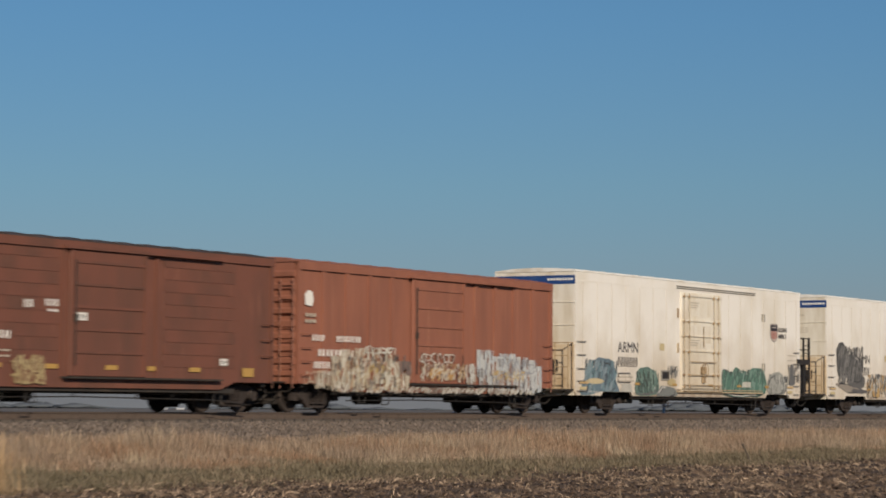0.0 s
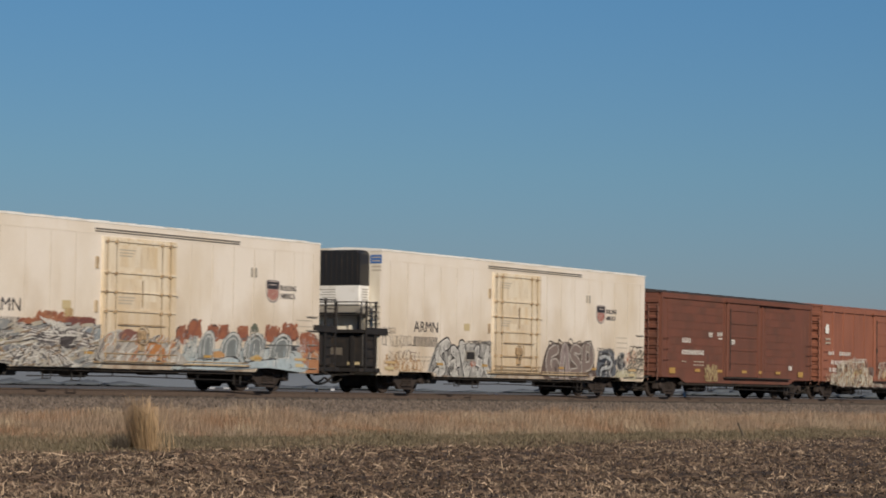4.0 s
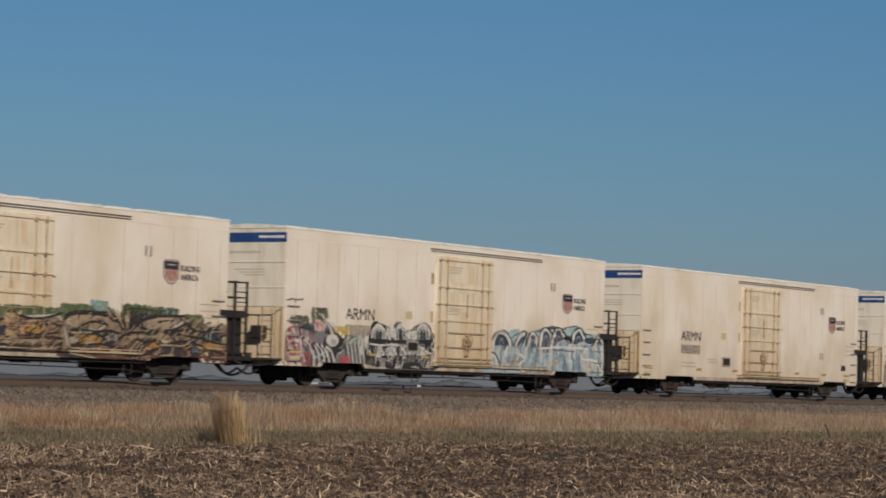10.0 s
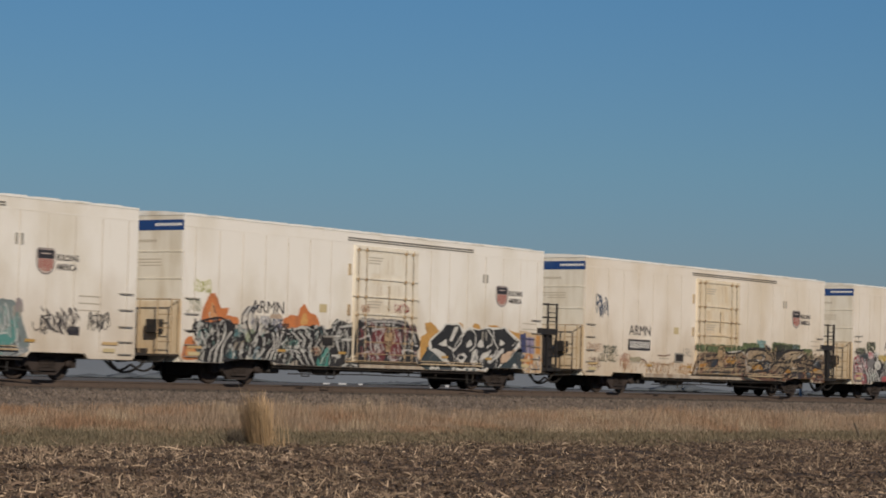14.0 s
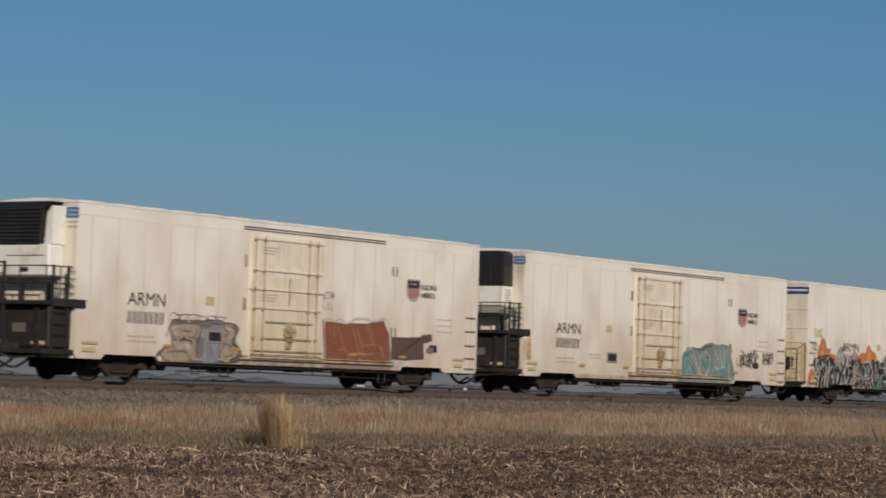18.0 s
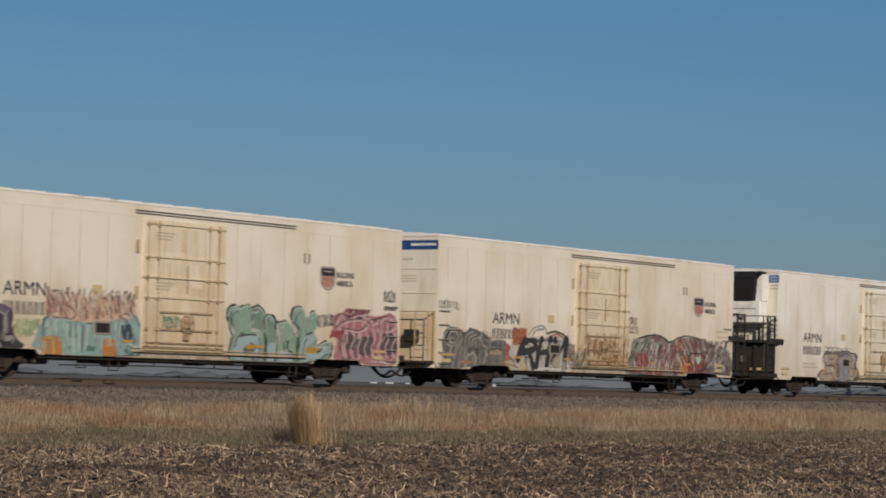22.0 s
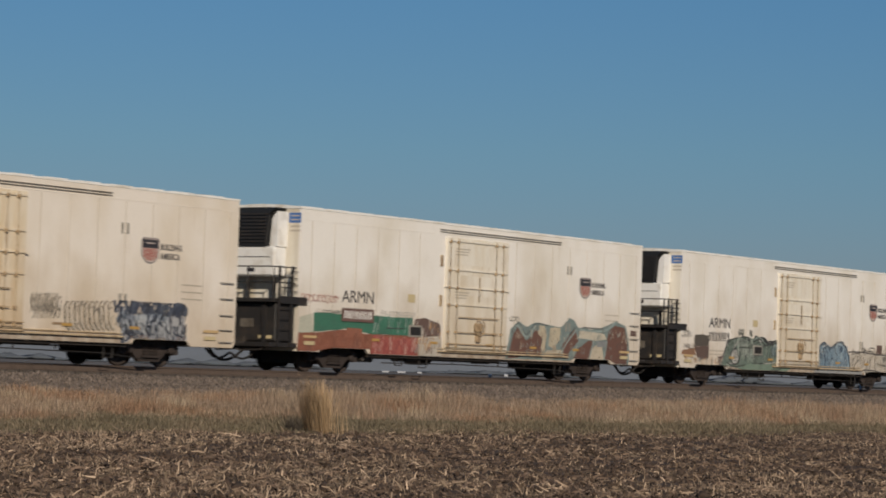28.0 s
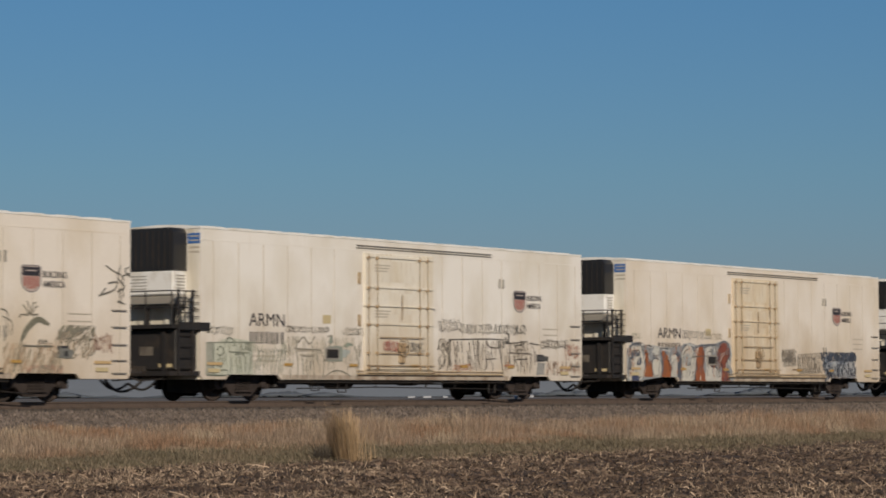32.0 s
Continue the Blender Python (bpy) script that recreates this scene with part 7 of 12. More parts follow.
p.line((.03, .026, .024), .06, [(16.91, 1.96), (16.69, 1.72), (16.42, 1.26)])
p.line((.03, .026, .024), .06, [(16.77, 1.92), (16.61, 1.71), (16.42, 1.23)])
p.line((.03, .026, .024), .06, [(16.63, 1.88), (16.53, 1.71), (16.42, 1.21)])
p.line((.03, .026, .024), .06, [(16.48, 2), (16.45, 1.71), (16.42, 1.18)])
p.line((.38, .29, .19), .05, [(16.45, .63), (16.59, .96), (17.03, 1.23)])
p.line((.03, .026, .024), .05, [(16.54, .63), (16.69, .96), (17.11, 1.24)])
p.line((.38, .29, .19), .05, [(16.63, .63), (16.79, .96), (17.19, 1.24)])
p.line((.03, .026, .024), .05, [(16.72, .63), (16.89, .97), (17.27, 1.24)])
p.line((.38, .29, .19), .05, [(16.82, .63), (16.99, .97), (17.36, 1.24)])
p.line((.03, .026, .024), .05, [(16.91, .64), (17.09, .97), (17.44, 1.25)])
p.line((.38, .29, .19), .05, [(17, .64), (17.2, .97), (17.52, 1.25)])
p.line((.03, .026, .024), .07, [(13.58, 1.77), (14.13, 1.93), (15.49, 1.95)])
p.line((.03, .026, .024), .07, [(13.5, 1.6), (13.89, 1.83), (14.61, 1.89), (15.39, 1.86), (15.85, 1.69)])
p.line((.03, .026, .024), .07, [(14.15, 1.43), (14.81, 1.67), (15.51, 1.58)])
p.line((.03, .026, .024), .07, [(13.6, 1.37), (14.25, 1.42), (15.02, 1.38), (15.51, 1.43), (16.21, 1.34)])
p.line((.03, .026, .024), .07, [(13.61, 1.23), (14.83, 1.32), (15.33, 1.25)])
p.line((.03, .026, .024), .07, [(15.97, 1.2), (16.41, 1.38), (17.22, 1.44), (18.05, 1.48), (19.21, 1.58)])
p.line((.03, .026, .024), .07, [(16.81, 1.59), (17.2, 1.87), (18.02, 1.94), (18.97, 1.97)])
p.line((.03, .026, .024), .07, [(16.93, 1.56), (17.63, 1.5), (18.46, 1.56), (19.09, 1.78)])
p.line((.03, .026, .024), .07, [(17.23, 1.34), (17.84, 1.46), (18.58, 1.44), (19.32, 1.37), (20.03, 1.32)])
p.line((.03, .026, .024), .07, [(17.65, 1.13), (18.07, 1.1), (18.8, 1.22), (19.55, 1.19)])
p.line((.03, .026, .024), .07, [(19.09, 1.75), (19.42, 1.56), (19.97, 1.53)])
p.line((.03, .026, .024), .07, [(14.18, .96), (15.24, 1.04), (15.83, .97), (16.44, .87)])
p.line((.03, .026, .024), .07, [(13.62, .97), (14.46, .96), (14.86, .88)])
p.line((.03, .026, .024), .07, [(16.83, 1.23), (17.24, 1.16), (17.75, 1.22)])
p.line((.03, .026, .024), .07, [(18.48, 1.28), (18.91, 1.09), (19.66, 1.14), (19.99, 1.02)])
p.line((.03, .026, .024), .07, [(19.76, 1.31), (20.64, 1.2), (21.08, 1.2)])
p.line((.03, .026, .024), .07, [(20.04, 1.22), (19.95, 1.49), (20.29, 1.67), (20.68, 1.53), (20.69, 1.24)])
p.line((.03, .026, .024), .07, [(20.14, 1.24), (20.08, 1.47), (20.29, 1.59), (20.54, 1.48), (20.53, 1.26)])
p.line((.03, .026, .024), .07, [(17.25, .84), (18.07, 1.03), (18.92, .99)])
p.line((.03, .026, .024), .07, [(14.86, .72), (15.64, .87), (16.45, .74), (17.26, .8)])
p.line((.03, .026, .024), .07, [(19.57, .8), (20.21, .99), (20.99, .86)])
p.line((.03, .026, .024), .07, [(17.72, 1.75), (18.24, 1.84), (18.87, 1.86)])
p.line((.4, .31, .2), .05, [(13.85, 1.74), (14.61, 1.8), (15.3, 1.79)])
p.line((.4, .31, .2), .05, [(17.21, 1.75), (18.03, 1.85), (18.77, 1.85)])
p.line((.4, .31, .2), .05, [(13.87, 1.32), (14.83, 1.37)])
p.line((.4, .31, .2), .05, [(16.42, 1.27), (17.23, 1.32), (17.85, 1.32)])
p.line((.4, .31, .2), .05, [(17.86, 1.09), (18.91, 1.09)])
p.line((.4, .31, .2), .05, [(14.37, .87), (15.24, .92)])
p.line((.4, .31, .2), .05, [(19.99, 1.08), (20.87, 1.04)])
p.line((.4, .31, .2), .05, [(15.64, .87), (16.44, .81)])
p.line((.4, .31, .2), .05, [(17.26, .72), (18.5, .81)])
p.line((.4, .31, .2), .05, [(13.9, .76), (15.06, .63)])
p.hatch(((.03, .026, .024), (.03, .026, .024), (.38, .29, .18),), 100, 13.64, 21.07, .64, 1.93, 1.6, .04, .45, 1.2)
p.scrawl((.06, .055, .05), 10, 16.38, 18.44, 1.91, 2.17, .06)
p.finish()
p = Spray(c, 413, "olive, tan and maroon organic lettering across the door", DOOR_Y)
p.hatch(((.1, .13, .055), (.15, .18, .09), (.07, .09, .05),), 60, 9.42, 13.48, 1.65, 1.99, .4, .1, .45, .9)
p.area((.25, .18, .12), [(9.4, .49), (9.44, 1.37), (10.04, 1.6), (11.09, 1.7), (11.63, 1.69), (12.44, 1.75), (13.49, 1.76), (13.55, .58)])
p.area((.12, .06, .045), [(9.4, .47), (9.39, .73), (11.13, .82), (12.22, .79), (13.53, .88), (13.55, .57)])
p.hatch(((.3, .22, .14), (.2, .13, .085), (.15, .1, .075), (.34, .25, .16),), 80, 9.41, 13.49, .76, 1.65, 1.6, .09, .6, 1)
p.area((.42, .22, .05), [(11.79, 1.25), (11.86, 1.5), (12.64, 1.55), (12.76, 1.34), (12.38, 1.24)])
p.area((.035, .045, .06), [(10.6, .86), (10.66, 1.35), (11.19, 1.43), (11.39, 1.13), (11.13, .84)])
p.area((.42, .2, .04), [(9.63, 1.01), (9.71, 1.2), (10.32, 1.23), (10.33, 1.03)])
p.line((.03, .026, .024), .07, [(9.45, 1.25), (10.21, 1.52), (11.09, 1.61), (11.44, 1.75), (12.45, 1.66), (13.48, 1.86)])
p.line((.03, .026, .024), .07, [(11.47, 1.25), (11.63, 1.54), (12.45, 1.66), (12.92, 1.52)])
p.line((.03, .026, .024), .07, [(9.38, 1), (10.59, 1.1), (11.66, 1.07), (12.75, 1.17), (13.52, 1.14)])
p.line((.03, .026, .024), .07, [(9.47, .83), (11.13, .92), (12.21, .9), (13.53, 1)])
p.line((.03, .026, .024), .07, [(10.43, .73), (11.4, .82), (12.59, .72), (13.54, .8)])
p.line((.03, .026, .024), .07, [(11.65, 1.17), (12.56, 1.23), (13.4, 1.31)])
p.line((.03, .026, .024), .07, [(9.79, 1.38), (10.57, 1.35), (10.92, 1.48)])
p.line((.03, .026, .024), .07, [(11.3, 1.06), (11.41, 1.44), (11.36, 1.65)])
p.line((.03, .026, .024), .07, [(12.91, 1.65), (13.29, 1.5), (13.5, 1.52)])
p.line((.03, .026, .024), .07, [(9.4, .58), (10.61, .66), (11.86, .61), (13.43, .69)])
p.line((.38, .3, .2), .06, [(10.24, .98), (11.66, 1.01), (12.94, 1.09)])
p.line((.38, .3, .2), .06, [(11.14, .74), (12.22, .76), (13.33, .87)])
p.line((.38, .3, .2), .06, [(11.81, 1.58), (12.64, 1.62)])
p.hatch(((.03, .026, .024), (.03, .026, .024), (.36, .27, .17), (.17, .07, .05),), 70, 9.42, 13.5, .54, 1.65, 1.8, .04, .45, 1.2)
p.finish()
c = built[6]
p = Spray(c, 414, "black wild lettering with teal patches and orange flames")
p.area((.58, .2, .07), [(1.88, 1.8), (1.98, 2.22), (2.12, 2.44), (2.27, 2.69), (2.51, 2.7), (2.68, 2.47), (2.81, 2.26), (3.21, 2.28), (3.1, 2.06), (3.63, 2.02), (3.72, 1.81), (2.84, 1.73)], 1)
p.area((.6, .3, .14), [(2.23, 1.92), (2.29, 2.24), (2.4, 2.4), (2.57, 2.2), (2.67, 1.93)])
p.area((.58, .2, .07), [(5.82, 1.75), (5.89, 2.06), (6.31, 2.19), (6.62, 2.17), (6.73, 2.45), (6.95, 2.55), (7.23, 2.28), (7.54, 2.23), (7.73, 2.02), (7.74, 1.79)], 1)
p.area((.62, .34, .12), [(6.76, 1.92), (6.88, 2.26), (7.05, 2.21), (7.11, 1.94)])
p.area((.58, .2, .07), [(1.09, .72), (1.1, 1.09), (1.36, 1.41), (1.56, 1.29), (1.8, 1.06), (1.82, .74)])
p.area((.6, .3, .12), [(1.24, .78), (1.3, 1.1), (1.53, 1.1), (1.62, .79)])
p.scrawl((.5, .5, .2), 6, 1.55, 2.3, 2.64, 3.12, .05)
p.scrawl((.34, .34, .24), 5, 1.24, 1.86, 2.05, 2.52, .04)
p.area((.03, .028, .029), [(1.95, .54), (1.87, 1.38), (1.43, 1.52), (1.73, 1.79), (2.51, 1.85), (3.15, 1.93), (3.49, 1.67), (3.98, 1.69), (4.64, 1.63), (5.32, 1.6), (5.82, 1.75), (6.51, 1.75), (7.03, 1.88), (7.47, 1.81), (8.19, 1.81), (8.46, 1.7), (8.43, .57), (5.03, .55), (4.86, .66)])
p.line((.5, .49, .46), .06, [(1.51, 1.52), (1.88, 1.77), (2.28, 1.65), (2.54, 1.4)])
p.line((.5, .49, .46), .06, [(2.03, .59), (2.08, 1.01), (2.46, 1.34), (3.08, 1.63)])
p.line((.5, .49, .46), .06, [(2.9, .61), (2.95, 1.04), (3.26, 1.42), (3.33, 1.64)])
p.line((.5, .49, .46), .06, [(3.93, 1.07), (4.49, 1.41), (4.73, 1.63)])
p.line((.5, .49, .46), .06, [(5.03, .66), (5.35, 1), (5.33, 1.43), (5.66, 1.61)])
p.line((.5, .49, .46), .06, [(5.69, .9), (6.2, 1.13), (6.72, 1.03), (7.24, 1.16)])
p.line((.5, .49, .46), .06, [(6.35, 1.52), (6.51, 1.75), (6.94, 1.79), (7.22, 1.61)])
p.line((.5, .49, .46), .06, [(7.31, 1.44), (7.47, 1.78), (7.83, 1.85), (8.11, 1.64)])
p.line((.5, .49, .46), .06, [(5.76, 1.23), (6.35, 1.52), (6.97, 1.32)])
p.line((.5, .49, .46), .06, [(8.41, .97), (8.86, 1.04), (8.61, 1.48), (8.82, 1.83)])
p.line((.5, .49, .46), .06, [(3.85, .96), (4.34, 1.08), (4.65, 1.41)])
p.area((.1, .2, .19), [(1.68, 1.26), (1.74, 1.53), (2.13, 1.6), (2.3, 1.34), (2, 1.12)])
p.area((.13, .23, .21), [(2.44, .97), (2.5, 1.29), (2.94, 1.33), (2.95, 1.14), (2.64, .92)])
p.area((.09, .2, .21), [(3.42, 1.48), (3.53, 1.67), (3.98, 1.69), (3.99, 1.5), (3.66, 1.41)])
p.area((.26, .3, .18), [(4.04, 1.34), (4.06, 1.61), (4.39, 1.67), (4.45, 1.41), (4.25, 1.24)])
p.area((.07, .15, .17), [(3.13, .72), (3.24, 1.05), (3.69, .95), (3.7, .71)])
p.area((.14, .22, .26), [(4.44, .7), (4.46, 1.08), (4.75, 1.14), (4.77, .71)])
p.area((.36, .31, .24), [(3.48, 1.05), (3.5, 1.35), (3.91, 1.39), (4.01, 1.12), (3.69, 1)], 1)
p.area((.5, .44, .36), [(3.91, .69), (4.19, .86), (4.48, .67)])
p.area((.5, .49, .46), [(5.19, .72), (5.44, .89), (5.7, .7)])
p.area((.5, .44, .36), [(6.14, .6), (6.56, .8), (6.61, .59)])
p.area((.07, .26, .22), [(7.67, .61), (7.73, 1.06), (7.99, 1.29), (8.35, 1.25), (8.3, .6)])
p.area((.1, .22, .2), [(6.11, 1.13), (6.18, 1.46), (6.61, 1.42), (6.54, 1.14)])
p.area((.1, .2, .21), [(7.49, 1.56), (7.65, 1.82), (7.96, 1.83), (7.97, 1.63)])
p.oval(K, 7.58, 1.09, .36, .2)
p.oval((.54, .42, .3), 7.58, 1.09, .28, .16)
p.oval((.3, .12, .08), 7.58, 1.1, .16, .09)
p.oval((.54, .42, .3), 7.58, 1.1, .09, .04)
p.line((.6, .58, .53), .04, [(5.74, 1.67), (6.35, 1.52), (6.19, 1.24), (6.8, 1.15)])
p.line((.6, .58, .53), .04, [(5.66, 1.44), (6.02, 1.13), (6.64, .92), (7.25, .94)])
p.line((.6, .58, .53), .04, [(7.67, 1.51), (7.95, 1.29), (7.79, .89)])
p.line((.6, .58, .53), .04, [(8.47, 1.59), (8.93, 1.61), (9.1, 1.84)])
p.line((.6, .58, .53), .04, [(1.91, 1.32), (2.37, 1.55), (2.85, 1.46), (3.25, 1.58)])
p.line((.6, .58, .53), .04, [(2.04, 1.75), (2.69, 1.56), (3.16, 1.79)])
p.hatch(((.56, .55, .5), (.25, .36, .33), (.03, .03, .03), (.4, .39, .36),), 120, 1.61, 8.39, .6, 1.83, .3, .03, .35, .6)
p.line(K, .05, [(1.28, 1.51), (1.74, 1.56), (1.5, 1.68), (1.8, 1.82), (2.83, 1.97), (3.49, 1.64)])
p.hatch((K, (.03, .028, .029), (.5, .49, .46), (.03, .028, .029),), 150, 1.61, 8.44, .55, 1.91, .2, .07, .45, .9)
p.line(K, .07, [(2.15, .54), (2.21, .91), (2.59, 1.19), (2.53, 1.56)])
p.line(K, .07, [(4.87, .55), (5.01, .93), (5.34, 1.22), (5.23, 1.59)])
p.line(K, .06, [(6.08, 1.68), (6.53, 1.42), (6.37, 1.08), (6.83, .62)])
p.line((.56, .54, .5), .07, [(2.27, .54), (2.35, .95), (2.68, 1.21), (2.69, 1.56)])
p.line((.56, .54, .5), .07, [(4.98, .55), (5.11, .94), (5.4, 1.23), (5.35, 1.6)])
p.line((.5, .49, .46), .06, [(6.27, 1.66), (6.68, 1.42), (6.54, 1.08), (6.96, .62)])
p.line(K, .07, [(2.4, .55), (2.49, .98), (2.78, 1.23), (2.85, 1.57)])
p.line(K, .07, [(5.08, .55), (5.22, .94), (5.47, 1.25), (5.47, 1.6)])
p.line(K, .06, [(6.46, 1.65), (6.84, 1.43), (6.72, 1.09), (7.09, .63)])
p.line((.56, .54, .5), .07, [(2.53, .55), (2.63, 1.02), (2.87, 1.26), (3.01, 1.57)])
p.line((.56, .54, .5), .07, [(5.19, .56), (5.32, .94), (5.54, 1.27), (5.59, 1.61)])
p.line((.5, .49, .46), .06, [(6.66, 1.63), (7, 1.43), (6.89, 1.09), (7.22, .63)])
p.line(K, .07, [(2.65, .55), (2.77, 1.05), (2.97, 1.28), (3.17, 1.58)])
p.line(K, .07, [(5.3, .56), (5.42, .94), (5.6, 1.29), (5.71, 1.61)])
p.line(K, .06, [(6.85, 1.62), (7.16, 1.44), (7.07, 1.1), (7.36, .63)])
p.line((.56, .54, .5), .07, [(2.78, .55), (2.91, 1.09), (3.06, 1.31), (3.33, 1.58)])
p.line((.56, .54, .5), .07, [(5.41, .56), (5.52, .95), (5.67, 1.31), (5.83, 1.61)])
p.line((.5, .49, .46), .06, [(7.04, 1.6), (7.31, 1.44), (7.24, 1.1), (7.49, .64)])
p.line(K, .07, [(2.91, .56), (3.05, 1.13), (3.16, 1.33), (3.49, 1.59)])
p.line(K, .07, [(5.52, .56), (5.62, .95), (5.74, 1.33), (5.95, 1.62)])
p.line(K, .06, [(7.24, 1.58), (7.47, 1.45), (7.42, 1.11), (7.62, .64)])
p.finish()
p = Spray(c, 415, "black and white arcs over the number")
p.line((.05, .05, .07), .07, [(3.85, 1.74), (3.86, 2.09), (4.19, 2.37)])
p.line((.56, .55, .52), .07, [(3.98, 1.76), (3.99, 2.11), (4.3, 2.39)])
p.line((.05, .05, .07), .07, [(4.11, 1.79), (4.12, 2.14), (4.42, 2.4)])
p.line((.56, .55, .52), .07, [(4.24, 1.82), (4.25, 2.17), (4.53, 2.42)])
p.line((.05, .05, .07), .07, [(4.37, 1.84), (4.38, 2.19), (4.65, 2.43)])
p.hatch(((.05, .05, .07), (.6, .59, .56), (.28, .28, .36),), 40, 4.3, 5.85, 1.64, 2.11, -.1, .04, .3, .05)
p.area((.52, .4, .3), [(5.21, 2.06), (5.29, 2.17), (5.71, 2.19), (5.8, 2.08)])
p.finish()
p = Spray(c, 416, "grey-rimmed black wild letter beside the door")
p.area((.03, .028, .029), [(8.39, .6), (8.37, 1.76), (8.62, 2.14), (9.36, 2.02), (9.73, 2.15), (9.86, 1.81), (9.92, .6)])
p.line((.5, .49, .46), .07, [(8.5, .97), (8.87, .95), (8.71, 1.43), (8.92, 1.78)])
p.line((.5, .49, .46), .07, [(8.82, 1.89), (9.64, 1.97)])
p.line((.5, .49, .46), .07, [(8.93, 1.49), (9.76, 1.52)])
p.line((.5, .49, .46), .07, [(9.19, 1.79), (9.31, 1.22), (9.16, .64)])
p.line((.5, .49, .46), .07, [(9.64, 2.03), (9.57, 1.51), (9.79, 1)])
p.line((.5, .49, .46), .07, [(8.55, 1.76), (8.54, 1.99), (8.81, 2.11)])
p.line((.5, .49, .46), .07, [(8.97, .64), (9.43, .76), (9.8, .66)])
p.hatch(((.56, .55, .5), K,), 26, 8.44, 9.84, .64, 2.12, .3, .03, .35, .6)
p.finish()
p = Spray(c, 417, "black and dark red wild lettering across the door", DOOR_Y)
p.area((.03, .028, .029), [(9.76, .69), (9.66, 2.03), (10.01, 2.13), (10.86, 2.19), (11.72, 2.2), (12.41, 2.16), (12.62, 1.9), (13.02, 1.8), (13.19, 1.39), (12.95, 1.14), (13.17, .73)])
p.area((.16, .035, .04), [(10.45, .9), (10.37, 1.54), (10.59, 1.89), (11.2, 1.97), (11.28, 1.45), (11.12, .86)])
p.area((.17, .04, .045), [(11.4, .99), (11.4, 1.8), (11.83, 1.99), (12.14, 1.71), (12.12, 1.12), (11.79, .85)])
p.line((.46, .44, .42), .06, [(9.88, 1.87), (10.39, 2.06), (10.5, 1.77)])
p.line((.46, .44, .42), .06, [(9.76, 1.52), (10.32, 1.65), (10.43, 1.19), (10.92, .92)])
p.line((.46, .44, .42), .06, [(10.49, 1.83), (11.16, 1.91), (10.89, 1.55), (11.19, 1.21)])
p.line((.46, .44, .42), .06, [(11.4, 1.86), (11.38, 1.39), (11.6, .87)])
p.line((.46, .44, .42), .06, [(11.97, 2), (12.05, 1.53), (12.26, 1.19), (11.98, .88)])
p.line((.46, .44, .42), .06, [(12.22, 1.89), (12.82, 1.79), (12.64, 1.49), (13.09, 1.39)])
p.line((.46, .44, .42), .06, [(12.16, 1.24), (12.85, 1.2), (13.07, .79)])
p.line((.46, .44, .42), .06, [(9.88, 1.06), (10.34, 1.13), (10.27, .73)])
p.line((.46, .44, .42), .06, [(10.95, 2.14), (11.72, 2.14), (12.31, 2.07)])
p.area((.5, .4, .38), [(10.52, 1.37), (10.75, 1.4), (11.05, 1.15), (10.86, 1.12)])
p.hatch(((.5, .48, .45), (.03, .03, .03), (.22, .05, .055),), 90, 9.77, 13.13, .78, 2.12, -.3, .04, .35, .4)
p.scrawl((.3, .28, .27), 9, 9.82, 12.4, 2.06, 2.26, .05)
p.scrawl((.34, .07, .06), 5, 11.7, 12.48, 2.42, 2.77, .04)
p.scrawl((.42, .2, .1), 3, 9.85, 10.27, 2.39, 2.68, .04)
p.finish()
p = Spray(c, 418, "bold black letters with white inner contours and orange halo")
p.area((.54, .3, .09), [(13.37, .8), (13.37, 1.69), (13.72, 1.85), (13.6, 2.18), (14, 2.22), (14.42, 1.97), (14.74, 1.86), (14.89, .83)], 1)
p.area((.54, .3, .09), [(15.56, 2.07), (15.65, 2.28), (15.92, 2.2), (15.88, 1.99)], 1)
p.area((.54, .3, .09), [(16.4, 2.07), (16.61, 2.29), (16.93, 2.21), (17.05, 2.06)], 1)
p.area((.54, .3, .09), [(17.59, 2.14), (17.47, 2.23), (18.02, 2.22), (18.69, 2.14), (19.14, 2.03), (19.54, 2.02), (19.5, 1.64), (18.93, 1.81)], 1)
p.area((.045, .062, .07), [(13.73, .57), (13.75, 1.29), (14.15, 1.39), (19.17, 1.37), (19.68, 1.36), (19.72, .66)])
p.area(WH, [(13.88, 1.62), (14.68, 2.07), (14.8, 2.21), (15.76, 2.22), (15.93, 1.99), (16.35, 2.14), (16.94, 2.08), (17.53, 2.19), (17.91, 2.15), (18.57, 2.2), (19.61, 1.73), (19.39, 1.44), (19.07, 1.24), (18.15, .72), (17.34, .64), (16.58, .69), (15.84, .64), (15.32, .69), (15.05, .84), (13.85, 1.32)], 1)
p.area((.028, .028, .03), [(13.98, 1.6), (14.73, 2.02), (14.87, 2.16), (15.66, 2.17), (15.88, 1.88), (16.35, 2.09), (16.89, 2.03), (17.48, 2.13), (17.86, 2.07), (18.52, 2.15), (19.47, 1.72), (19.22, 1.49), (18.9, 1.27), (18.09, .77), (17.22, .69), (16.52, .74), (15.84, .7), (15.36, .75), (15.1, .93), (14.05, 1.34)], 1)
p.area((.6, .58, .54), [(15.4, 2.12), (15.64, 2.12), (15.27, 1.62), (15.08, 1.6), (15.25, 1.9)], 1)
p.area((.6, .58, .54), [(14.45, 1.49), (14.9, 1.67), (14.97, 1.44), (14.71, 1.42)], 1)
p.area((.6, .58, .54), [(13.9, 1.32), (14.3, 1.35), (14.88, 1.17), (15.08, .87), (14.79, .9), (14.26, 1.15)], 1)
p.line((.6, .58, .54), .05, [(15.78, 1.83), (15.48, 1.52), (15.29, 1.27), (15.46, .97), (15.31, .75)], 1)
